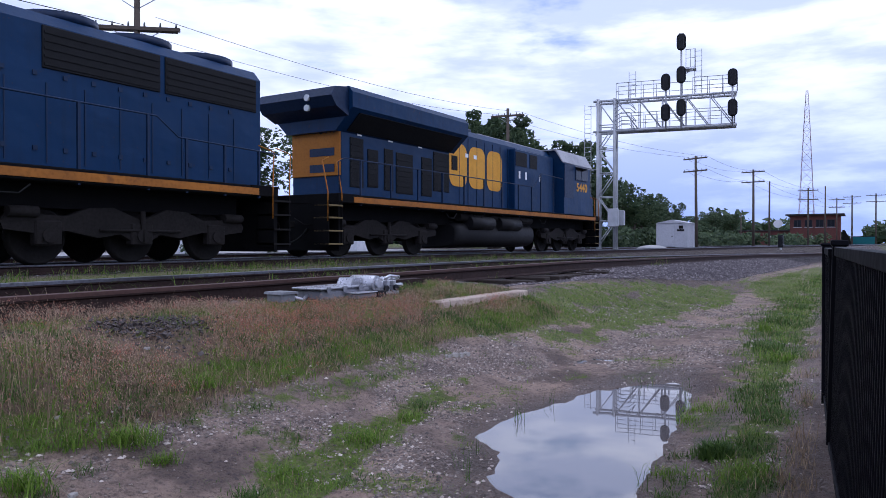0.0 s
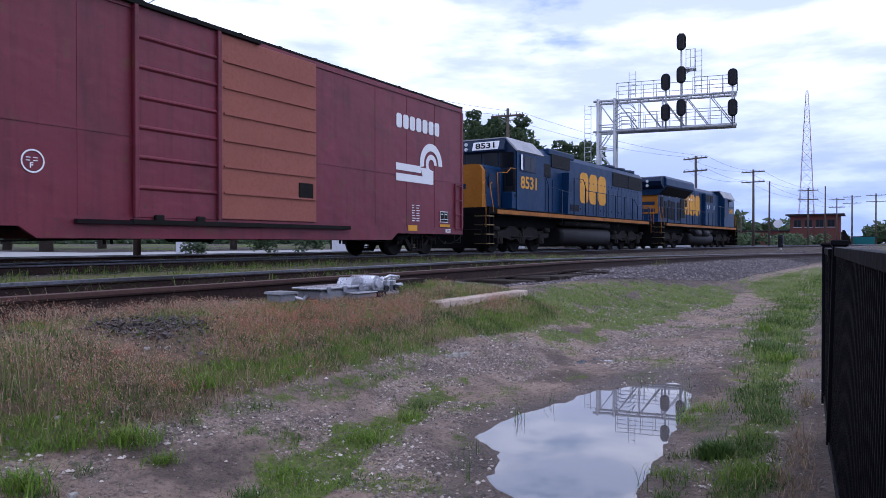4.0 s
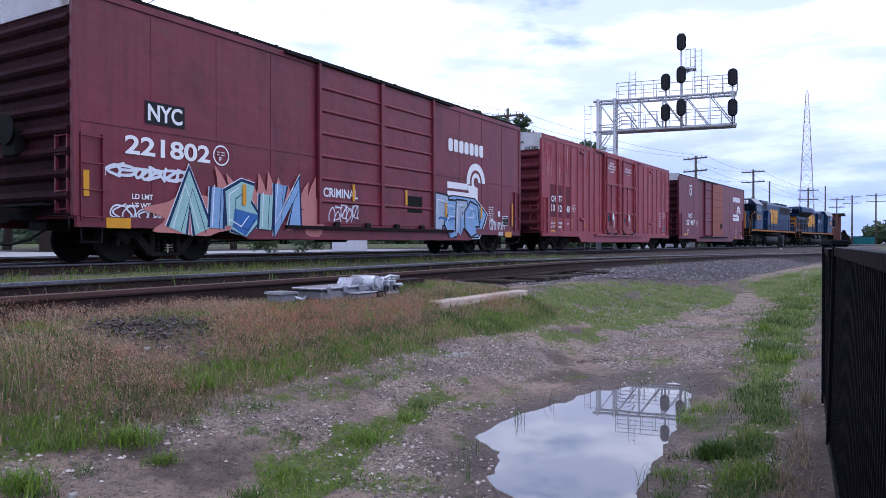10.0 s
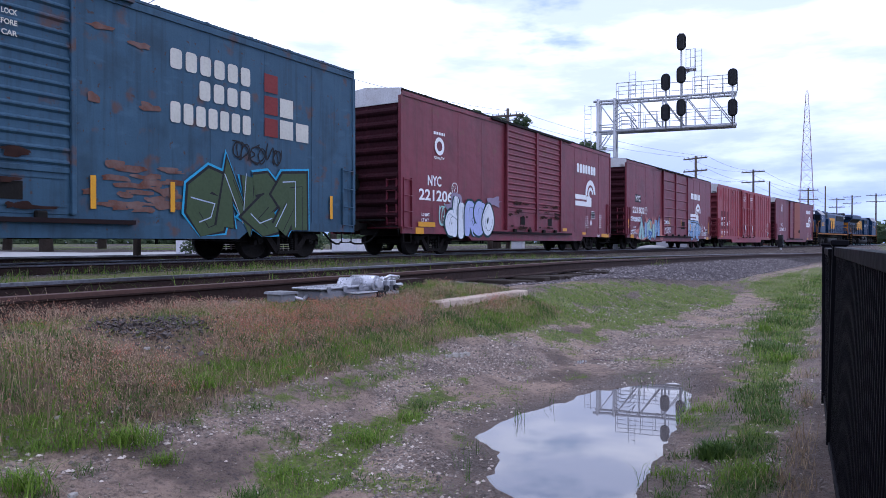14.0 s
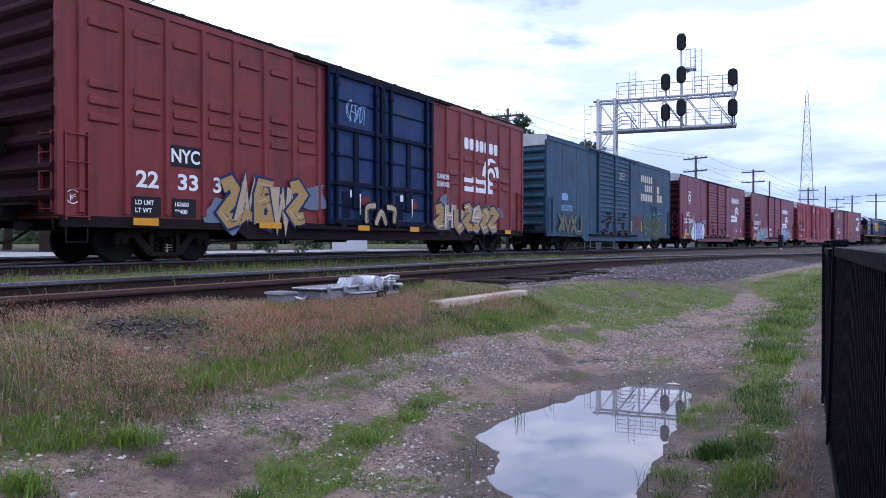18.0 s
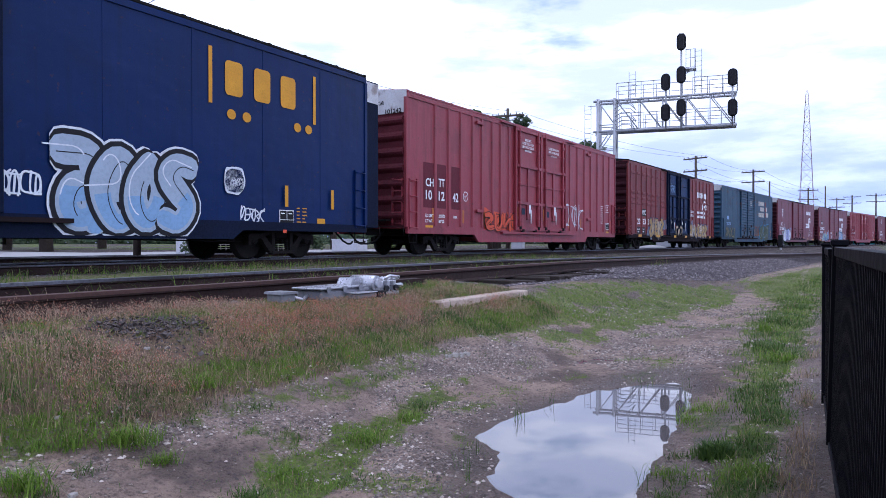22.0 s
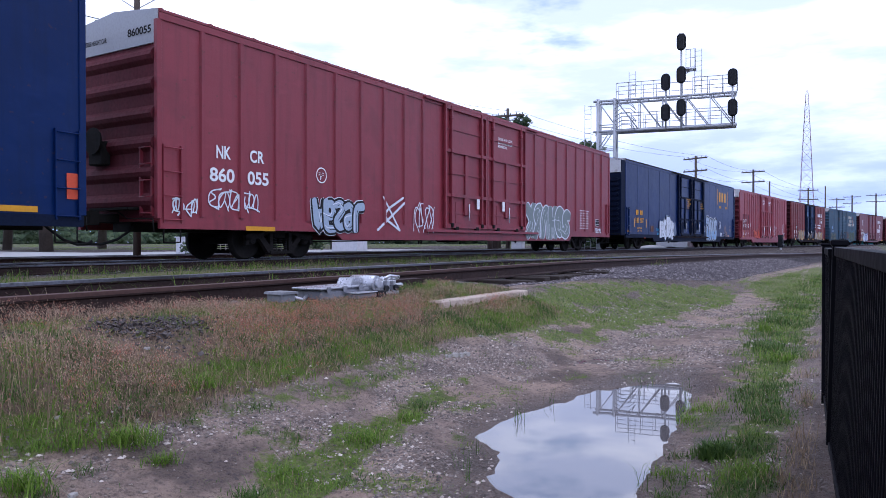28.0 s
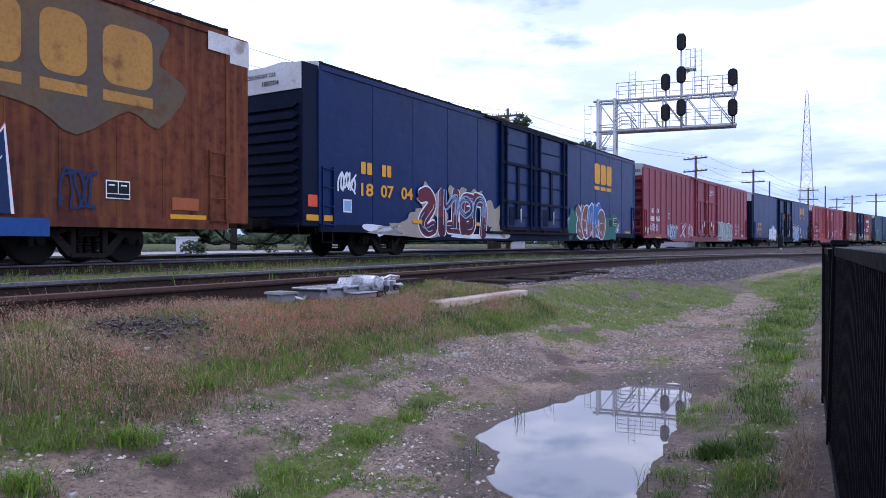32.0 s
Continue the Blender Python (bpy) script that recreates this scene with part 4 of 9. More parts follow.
def freight_truck(car, x):
    for side in (-1, 1):
        f = part("truck_side_frame", SIDE_FRAMES[side], M_TRUCK, car, at=pose(x, 0, 0))
        for q in (-0.17, 0, 0.17):
            part("spring", SPRING, M_UNDER, f, at=pose(q, side * 1.0, 0))
    part("truck_bolster", BOLSTER, M_UNDER, car, at=pose(x, 0, 0))
    for q in (-0.89, 0.89):
        w = part("wheelset", WHEEL_S, M_UNDER, car, at=pose(x + q, 0, 0.44))
        TURNING.append((w, x + q, 0.44, 0.44))


def coupler(car, x, s):
    """s: +1 at the front, -1 at the rear."""
    g = Geo().box(min(x, x + s * 0.55), max(x, x + s * 0.55), -0.09, 0.09, 0.79, 0.98, 0.02)
    g.prism([(x + s * 0.5, -0.16), (x + s * 0.72, -0.2), (x + s * 0.82, -0.12), (x + s * 0.72, 0.02), (x + s * 0.8, 0.16), (x + s * 0.55, 0.16)], "z", 0.74, 1.02)
    part("coupler", g, M_UNDER, car)
    pts = [(x - s * 0.2, -0.35, 0.8), (x, -0.38, 0.62), (x + s * 0.25, -0.36, 0.45), (x + s * 0.55, -0.3, 0.36), (x + s * 0.8, -0.22, 0.36), (x + s * 0.95, -0.16, 0.42)]
    part("air_hose", Geo().tube(pts, 0.028, 7), M_HOSE, car)
    part("uncoupling_lever", Geo().tube([(x + s * 0.1, -1.3, 0.86), (x + s * 0.12, -0.5, 0.88), (x + s * 0.16, -0.2, 1.05)], 0.014, 5).tube([(x + s * 0.1, -1.3, 0.86), (x + s * 0.1, -1.33, 0.6)], 0.014, 5), M_UNDER, car)


def ladder(car, x0, x1, z0, z1, material, y, n=4, along=True):
    g = Geo()
    for q in (x0, x1):
        if along:
            g.box(q - 0.02, q + 0.02, y - 0.06, y + 0.02, z0, z1)
        else:
            g.box(y - 0.06, y + 0.02, q - 0.02, q + 0.02, z0, z1)
    o = part("ladder", g, material, car)
    for k in range(n):
        z = z0 + 0.06 + (z1 - z0 - 0.12) * k / (n - 1)
        p = ((x0, y - 0.07, z), (x1, y - 0.07, z)) if along else ((y - 0.07, x0, z), (y - 0.07, x1, z))
        part("rung", Geo().cyl(p[0], p[1], 0.014, 6), material, o)
    return o


M_SCUFF = surface("black_rust_scuff", (0.02, 0.012, 0.012), (0.06, 0.028, 0.022), 0.9, 0, 20, 3, 0.8, 0.1, spec=0.1)
scuff = random.Random(19)


def boxcar(name, label, rear, front, paint_m, roof_m=None, height=5.0, sill=0.67, ribs=(), seams=(), seam_z=None, end_ribs=8, white_end=None, doors=(), door_m=None, door_kind="ribbed", truck_x=7.05, roof_from=None, dip=0.2, bumps=()):
    L = front - rear
    h = L / 2
    car = thing(name, label, "boxcar", group="train cars")
    roof_m, door_m = roof_m or M_UNDER, door_m or paint_m
    # Ends take darkened paint: grime, and shade between cars put into colour.
    end_m = M_NAVYGRIME_SHADE if paint_m == M_CARBLUE else M_GREEN if paint_m == M_GREEN else M_ENDRED if paint_m in (M_CHRED, M_LONGRED) else M_ENDSHADE
    body = part("body", Geo().box(-h, h, -HW, HW, sill + 0.15, height - 0.06, 0.012), paint_m, car)
    # roof with a low ridge and raised seams, oversailing the sides
    g = Geo().prism([(-HW - 0.03, height - 0.05), (-HW - 0.03, height), (0, height + 0.14), (HW + 0.03, height), (HW + 0.03, height - 0.06)], "x", -h, h)
    roof = part("roof", g, roof_m, car)
    n = int(L / 1.2)
    seam_g = Geo().prism([(-HW - 0.034, height - 0.03), (-HW - 0.034, height + 0.014), (0, height + 0.165), (HW + 0.034, height + 0.014), (HW + 0.034, height - 0.03)], "x", -0.045, 0.045).mesh("roof_seam")
    for k in range(n + 1):
        part("roof_seam", seam_g, roof_m, roof, at=pose(-h + 0.05 + (L - 0.1) * k / n, 0, 0))
    # side sills, deeper between the trucks
    for s in (-1, 1):
        y0, y1 = (-HW - 0.035, -HW + 0.05) if s < 0 else (HW - 0.05, HW + 0.035)
        z = sill
        part("side_sill", Geo().prism([(-h, z), (-truck_x + 1.6, z), (-truck_x + 1.9, z - dip), (truck_x - 1.9, z - dip), (truck_x - 1.6, z), (h, z), (h, z + 0.2), (-h, z + 0.2)], "y", y0, y1), M_NAVYGRIME_SHADE if paint_m == M_CARBLUE else M_SILLDARK if door_m == M_DOORBLUE else paint_m, car)
    part("top_chord", Geo().box(-h, h, -HW - 0.03, -HW + 0.02, height - 0.2, height - 0.064), paint_m, car)
    for s in (-1, 1):
        part("corner_post", Geo().box(s * h - 0.06, s * h + 0.06, -HW - 0.03, -HW + 0.08, sill + 0.2, height - 0.2, 0.01), paint_m, car)
    if ribs:
        rib = Geo().prism([(-0.07, 0.0), (-0.045, -0.05), (0.045, -0.05), (0.07, 0.0)], "z", sill + 0.26, height - 0.2).mesh("side_rib")
        for x in ribs:
            part("side_rib", rib, paint_m, car, at=pose(x, -HW, 0))
    for x in seams:
        part("seam", Geo().box(x - 0.02, x + 0.02, -HW - 0.008, -HW + 0.01, sill + 0.2, height - 0.2), paint_m, car)
    if seam_z:
        part("seam", Geo().box(-h + 0.06, h - 0.06, -HW - 0.014, -HW + 0.01, seam_z - 0.03, seam_z + 0.03), paint_m, car)
    for x, z in bumps:
        part("bump_panel", Geo().box(x - 0.3, x + 0.3, -HW - 0.035, -HW + 0.01, z - 0.08, z + 0.08, 0.025), paint_m, car)
    # ends with pressed horizontal ribs under a pale top band
    band = 0.42 if paint_m in (M_OXRED, M_GREEN) else 0.66
    for s in (-1, 1):
        e = s * h
        top = height - (band + 0.13 if white_end else 0.3)
        for k in range(end_ribs):
            z = sill + 0.55 + (top - sill - 0.65) * k / max(1, end_ribs - 1)
            d = 0.36 * (top - sill - 0.5) / end_ribs
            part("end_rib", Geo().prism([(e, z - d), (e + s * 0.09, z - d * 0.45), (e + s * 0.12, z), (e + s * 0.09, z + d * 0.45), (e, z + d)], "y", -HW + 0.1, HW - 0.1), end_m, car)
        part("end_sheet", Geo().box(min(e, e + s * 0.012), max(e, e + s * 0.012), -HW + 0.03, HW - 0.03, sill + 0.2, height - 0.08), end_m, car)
        if white_end:
            part("end_panel", Geo().prism([(-HW + 0.005, height - band), (-HW + 0.005, height), (0, height + 0.145), (HW - 0.005, height), (HW - 0.005, height - band)], "x", e, e + s * 0.05), white_end, car, "pale reflective end panel")
        coupler(car, e, s)
    ladder(car, -1.22, -0.86, sill + 0.25, 2.35, paint_m, -h - 0.02, 5, along=False)
    part("brake_platform", Geo().box(-h - 0.3, -h, -0.8, 0.5, 1.05, 1.1), M_UNDER, car)
    part("brake_gear_box", Geo().box(-h - 0.2, -h, 0.2, 0.7, 2.0, 2.5, 0.03), M_UNDER, car)
    part("brake_wheel", Geo().cyl((-h - 0.22, 0.45, 2.5), (-h - 0.26, 0.45, 2.5), 0.28, 14), M_UNDER, car)
    ladder(car, -h + 0.08, -h + 0.5, sill + 0.12, 2.35, paint_m, -HW, 4)
    ladder(car, h - 0.5, h - 0.08, sill + 0.12, 2.35, paint_m, -HW, 4)
    for s in (-1, 1):
        x = s * (h - 0.3)
        part("sill_step", Geo().tube([(x - 0.2, -HW, sill + 0.05), (x - 0.2, -HW, 0.4), (x + 0.2, -HW, 0.4), (x + 0.2, -HW, sill + 0.05)], 0.018, 5), M_UNDER, car)
    # doors
    frame_m = M_NAVYGRIME_SHADE if door_m in (M_DOORBLUE, M_CARBLUE) and door_kind == "plug" else door_m
    for x0, x1 in doors:
        zb, zt = sill + 0.2, height - 0.12
        d = part("door", Geo().box(x0, x1, -HW - 0.045, -HW + 0.02, zb, zt, 0.01), door_m, car)
        if door_kind == "ribbed" or door_kind == "louvred":
            k = 7 if door_kind == "ribbed" else 18
            for i in range(1, k):
                z = zb + (zt - zb) * i / k
                if door_kind == "louvred" and z < 1.75:
                    continue
                part("door_rib", Geo().prism([(-HW - 0.045, z - 0.05), (-HW - 0.085, z - 0.012), (-HW - 0.085, z + 0.012), (-HW - 0.045, z + 0.05)], "x", x0 + 0.05, x1 - 0.05), door_m, d)
        else:
            for z, t in ((zb + 0.07, 0.07), (1.95, 0.055), (3.4, 0.055), (zt - 0.07, 0.06), (1.38, 0.022), (2.68, 0.022), (4.12, 0.016)):
                part("door_shelf", Geo().box(x0 + 0.05, x1 - 0.05, -HW - (0.125 if t > 0.03 else 0.08), -HW - 0.04, z - t, z + t), frame_m, d)
            w = x1 - x0
            for q in (0.13, 0.87):
                x = x0 + q * w
                o = part("lock_rod", Geo().box(x - 0.045, x + 0.045, -HW - 0.15, -HW - 0.05, zb + 0.02, zt, 0.01), frame_m, d)
                for z in (zb + 0.1, 1.95, 2.68, 3.4, 4.5):
                    part("rod_bracket", Geo().box(x - 0.075, x + 0.075, -HW - 0.17, -HW - 0.05, z - 0.06, z + 0.06, 0.015), M_UNDER if z < 1.2 else frame_m, o)
            x = x0 + 0.5 * w
            part("door_stile", Geo().box(x - 0.1, x + 0.1, -HW - 0.10, -HW - 0.04, 1.95, 3.4, 0.012), frame_m, d)
            part("lever_box", Geo().box(x - 0.17, x + 0.17, -HW - 0.12, -HW - 0.04, 1.3, 1.93, 0.02), frame_m, d)
            part("door_lever", Geo().cyl((x + 0.08, -HW - 0.15, 1.15), (x + 0.08, -HW - 0.15, 1.7), 0.02, 6), M_WHITE, d)
            part("lower_panel", Geo().box(x0 + 0.25 * w, x0 + 0.4 * w, -HW - 0.06, -HW - 0.04, 1.05, 1.75, 0.008), frame_m, d)
        if door_kind == "louvred":
            part("kick_rail", Geo().box(x0 + 0.05, x1 - 0.05, -HW - 0.075, -HW - 0.04, 1.58, 1.68, 0.01), door_m, d)
            xm = (x0 + x1) / 2
            part("notice_plate", Geo().box(xm - 0.1, xm + 0.3, -HW - 0.056, -HW - 0.04, 1.1, 1.4), M_UNDER, d, "dark notice plate")
            for z in (1.02, 1.5):
                part("door_batten", Geo().box(x0 + 0.1, x1 - 0.1, -HW - 0.06, -HW - 0.04, z - 0.02, z + 0.02), door_m, d)
            spray_cloud(d, [(scuff.uniform(x0 + 0.2, x1 - 0.2), scuff.choice((1.62, 1.88, 1.9, 1.0, 1.45)) + scuff.uniform(-0.05, 0.05), scuff.uniform(0.06, 0.3), scuff.uniform(0.02, 0.06)) for _ in range(16)], M_SCUFF, -HW - 0.09, int(x0 * 100), 0.4, 9, "black scuffs and rust")
        for q in (x0, x1):
            part("door_edge", Geo().box(q - 0.045, q + 0.045, -HW - 0.125, -HW - 0.03, zb, zt, 0.01), frame_m, d)
        for q in (0.25, 0.75):
            x = x0 + q * (x1 - x0)
            part("door_roller", Geo().box(x - 0.1, x + 0.1, -HW - 0.14, -HW - 0.04, zb - 0.08, zb + 0.06, 0.02), M_UNDER, d)
    if doors:
        a, b = doors[0][0] - 1.2, doors[-1][1] + 1.2
        part("door_track", Geo().box(a, b, -HW - 0.14, -HW - 0.02, sill + 0.06, sill + 0.14), paint_m if paint_m in (M_CHRED, M_LONGRED) else M_SILLDARK, car)
        part("door_hood", Geo().box(a, b, -HW - 0.12, -HW - 0.02, height - 0.12, height - 0.066), roof_m, car)
    # centre sill, brake gear and rods below
    part("centre_sill", Geo().box(-h + 0.1, h - 0.1, -0.3, 0.3, 0.62, sill + 0.2), M_UNDER, car)
    part("brake_cylinder", Geo().cyl((0.6, -0.7, 0.62), (1.3, -0.7, 0.62), 0.17, 12), M_UNDER, car)
    part("air_reservoir", Geo().cyl((-1.9, -0.6, 0.6), (-0.8, -0.6, 0.6), 0.2, 12), M_UNDER, car)
    part("brake_rod", Geo().tube([(-truck_x + 1.2, -0.9, 0.42), (-1.5, -0.85, 0.5), (1.0, -0.8, 0.52), (truck_x - 1.2, -0.9, 0.42)], 0.018, 5), M_UNDER, car)
    for x in (-3.6, -3.45, 3.4):
        part("rod_hanger", Geo().box(x - 0.02, x + 0.02, -0.92, -0.88, 0.36, 0.75), M_UNDER, car)
    for s in (-1, 1):
        freight_truck(car, s * truck_x)
    TRAIN.append((car, (rear + front) / 2, truck_x))
    return car, h


def yellow_strips(car, h, xs, z0=1.0, z1=1.5, y=-HW - 0.012, m=None):
    for x in xs:
        bar(car, x - 0.055, x + 0.055, z0, z1, m or M_STRIPE, y, "reflective_strip", label="yellow reflective strip")


def stencil_box(car, x, z, w=0.5, h=0.36, y=-HW - 0.012):
    o = bar(car, x, x + w, z, z + h, M_WHITE, y, "data_panel", label="black inspection panel with white border")
    for a, b, c, d in ((0.04, 0.48, 0.3, 0.93), (0.52, 0.96, 0.3, 0.93), (0.04, 0.96, 0.06, 0.25)):
        bar(o, x + w * a, x + w * b, z + h * c, z + h * d, M_TEXTBLACK, y - 0.006, "data_field")
    bar(o, x + w * 0.1, x + w * 0.34, z + h * 0.7, z + h * 0.78, M_WHITE, y - 0.012, "data_line")
    bar(o, x + w * 0.6, x + w * 0.85, z + h * 0.7, z + h * 0.78, M_WHITE, y - 0.012, "data_line")


def ring_mark(car, x, z, r, material, y=-HW - 0.012):
    g = Geo()
    ring_sector(g, x, z, r * 0.86, r, 0, 360, y, 20)
    o = part("round_plate_mark", g, material, car)
    lettering(o, "F", x - 0.05, z - r * 0.6, 0.1, material, y)
    dashes(o, x - r * 0.55, x + r * 0.6, z, z + r * 0.5, 2, 2, material, y, random.Random(3))


# ---- freight cars, front to back ----
YS = -HW - 0.018
rnd = random.Random(11)
SMOOTH = [-7.6, -6.0, -4.4, 4.4, 6.0, 7.6]


def freight_marks(car, h, number, x_num, z_num, x_word, z_word, x_wheel, z_wheel, z_mark, box, lines, plates):
    lettering(car, "NYC", x_num + 0.5, z_mark, 0.33, M_WHITE, YS, 0.8, "owner_mark")
    lettering(car, number, x_num, z_num, 0.36, M_WHITE, YS, 2.0, "car_number")
    blocks(car, x_word, x_word + 2.5, z_word, z_word + 0.42, 7, M_WHITE, YS, 0.2, 0.28)
    wheel_emblem(car, x_wheel, z_wheel, 2.64, YS)
    lettering(car, "LD LMT", x_num + 0.15, 1.22, 0.1, M_WHITE, YS)
    lettering(car, "LT WT", x_num + 0.15, 1.05, 0.1, M_WHITE, YS)
    for x0, x1, z0, z1 in lines:
        dashes(car, x0, x1, z0, z1, 7, 2, M_WHITE, YS, rnd)
    stencil_box(car, *box, y=YS)
    for x0, x1, z0, z1 in plates:
        bar(car, x0, x1, z0, z1, M_STRIPE, YS - 0.03, "reflective_strip")


car, h = boxcar("boxcar", "brown-red boxcar with a pink primer door leaf", -5.06, 13.67, M_OXRED, seams=SMOOTH, seam_z=2.42, end_ribs=8, white_end=M_ENDWHITE, doors=[(-3.3, -1.3)], door_kind="ribbed")
d = part("door", Geo().box(-1.2, 1.85, -HW - 0.05, -HW + 0.02, 0.9, 4.86, 0.012), M_DOORTAN, car, "pinkish primer-coloured sliding door")
for k in range(1, 7):
    part("door_rib", Geo().box(-1.15, 1.8, -HW - 0.085, -HW - 0.04, 0.9 + 0.565 * k - 0.02, 0.9 + 0.565 * k + 0.02), M_DOORTAN, d)
part("door_track", Geo().box(-3.4, 3.1, -HW - 0.15, -HW - 0.02, 0.74, 0.83), M_UNDER, car)
part("door_patch", Geo().box(1.2, 1.7, -HW - 0.075, -HW - 0.05, 1.45, 1.85), M_UNDER, d)
freight_marks(car, h, "221467", -7.72, 1.62, 5.42, 3.8, 5.4, 2.32, 2.1, (7.9, 1.05), [(6.25, 6.75, 1.05, 1.6)], [(7.85, 8.5, 0.9, 0.99), (-8.46, -7.5, 0.9, 1.02)])
ring_mark(car, -5.2, 1.75, 0.2, M_WHITE, YS)
g = Geo()
ring_sector(g, -6.75, 3.95, 0.17, 0.28, 0, 360, YS, 24)
part("round_emblem", g, M_WHITE, car)
blocks(car, -7.1, -6.4, 4.3, 4.4, 7, M_WHITE, YS, 0.25, 0.1, "small_word_bars")
bar(car, 6.0, 6.5, 0.75, 0.92, M_YELLOW, YS - 0.03, "notice_plate")
lettering(car, "B62D", 8.2, 0.72, 0.12, M_WHITE, YS - 0.03)

CH_RIBS = [-7.95, -7.13, -6.35, -5.55, -4.88, -4.1, -3.45, -2.75, 3.3, 4.2, 5.09, 5.94, 6.85, 7.75, 8.6]


def ribbed_red_car(name, label, rear, front, number, tail):
    car, h = boxcar(name, label, rear, front, M_CHRED, roof_m=M_CHRED, ribs=CH_RIBS, end_ribs=7, white_end=M_ENDWHITE, doors=[(-2.3, 0.0), (0.1, 2.6)], door_kind="plug", dip=0.26)
    for x, w in ((-8.62, 0.62), (-7.9, 0.62), (-6.95, 0.56)):
        bar(car, x, x + w, 1.5, 2.92, M_PATCH, -HW - 0.006, "repaint_patch")
    lettering(car, "CH", -8.5, 2.17, 0.26, M_WHITE, YS, 0.45, "owner_mark")
    lettering(car, "TT", -7.75, 2.2, 0.26, M_WHITE, YS, 0.36, "owner_mark")
    for s, x in zip((number[:2], number[2:4], number[4:]), (-8.5, -7.75, -6.88)):
        lettering(car, s, x, 1.75, 0.3, M_WHITE, YS, 0.36, "car_number")
    ring_mark(car, -6.03, 1.97, 0.17, M_WHITE, YS)
    for i, s in enumerate(("LD LMT", "LT WT")):
        lettering(car, s, -8.52, 1.2 - 0.17 * i, 0.1, M_WHITE, YS)
        lettering(car, tail[i], -7.75, 1.2 - 0.17 * i, 0.1, M_WHITE, YS)
    lettering(car, "286K", -6.85, 1.2, 0.09, M_WHITE, YS)
    yd = -HW - 0.062
    for i, s in enumerate(("MAIN DOOR", "BEFORE CLOSING", "CLOSE THIS DOOR", "-IMPORTANT-")):
        lettering(car, s, -1.68 + (0.2 if i in (0, 3) else 0.0), 4.0 + 0.14 * i, 0.095, M_WHITE, yd, 1.05 if i in (1, 2) else 0.62, "door_notice")
    for i, s in enumerate(("MOVING CAR", "BOTH DOORS BEFORE", "CLOSE AND LOCK")):
        lettering(car, s, 0.85 + (0.22 if i == 0 else 0.0), 4.05 + 0.14 * i, 0.095, M_WHITE, yd, 1.1 if i else 0.65, "door_notice")
    for x in (-1.15, 1.35):
        bar(car, x - 0.09, x + 0.09, 1.55, 1.9, M_WHITE, -HW - 0.135, "lever_notice")
    bar(car, -1.75, -1.45, 1.5, 1.75, M_NAVYPLATE, yd - 0.004, "notice_plate")
    bar(car, 0.62, 0.9, 1.45, 1.7, M_NAVYPLATE, yd - 0.004, "notice_plate")
    dashes(car, 7.35, 7.8, 1.36, 2.29, 9, 2, M_WHITE, YS, rnd)
    dashes(car, 8.07, 8.56, 1.93, 2.36, 5, 2, M_WHITE, YS, rnd)
    stencil_box(car, 8.07, 1.06, 0.5, 0.33, YS)
    bar(car, 8.1, 8.52, 0.77, 0.96, M_STRIPE, YS, "notice_plate")
    bar(car, -8.52, -8.09, 0.77, 0.94, M_YELLOW, YS, "notice_plate", label="yellow excess height notice")
    yellow_strips(car, h, (-8.09, -6.19, -4.7, -3.11, 3.18, 4.65, 8.75), 1.05, 1.5, YS, M_STRIPEFADED)
    yellow_strips(car, h, (-2.05, 0.35, 2.3), 1.3, 1.8, -HW - 0.06, M_STRIPEFADED)
    for x, z in ((-5.1, 4.62), (-5.1, 1.5), (5.6, 1.5), (5.6, 4.6)):
        part("rib_latch", Geo().box(x - 0.22, x + 0.22, -HW - 0.09, -HW - 0.01, z - 0.06, z + 0.06, 0.02), M_CHRED, car)
    lettering(car, "EXCESS HEIGHT CAR", -h - 0.056, 4.62, 0.12, M_TEXTBLACK, 0.55, 1.1, "end_notice", turn=90)
    lettering(car, number, -h - 0.056, 4.33, 0.14, M_TEXTBLACK, -0.6, 0.6, "end_number", turn=90)
    return car, h


M_NAVYPLATE = plain("navy_notice_plate", (0.02, 0.03, 0.06), 0.5)
ribbed_red_car("boxcar", "faded red ribbed boxcar with chalky streaks", -26.21, -7.35, "101240", ("203200", "82800"))
CAR2 = TRAIN[-1][0]
peel = random.Random(29)
for x0, x1, z0, z1 in ((-9.3, -8.3, 2.9, 4.7), (-7.85, -7.4, 2.6, 4.7), (-7.15, -6.5, 2.9, 4.7), (-6.9, -6.6, 1.6, 2.8), (-5.35, -4.95, 3.2, 4.5), (-4.5, -4.25, 2.9, 4.6), (-3.5, -3.3, 2.6, 4.5), (7.9, 8.4, 3.3, 4.7), (8.75, 9.2, 2.6, 4.7), (5.0, 5.2, 3.4, 4.6)):
    for _ in range(9):
        w, t = peel.uniform(0.04, 0.16) * (x1 - x0) / 0.6, peel.uniform(0.12, 0.45)
        pts = blob(peel, peel.uniform(x0 + w, x1 - w), max(z0 + t, z1 - t - abs(peel.gauss(0, 0.6))), w, t, 11, 0.4)
        part("peeled_paint", Geo().add([(p[0], -HW - 0.005 - 0.0004 * peel.random(), min(4.78, p[1])) for p in pts], [tuple(range(len(pts)))]), M_PEEL, CAR2, "chalky peeling paint")

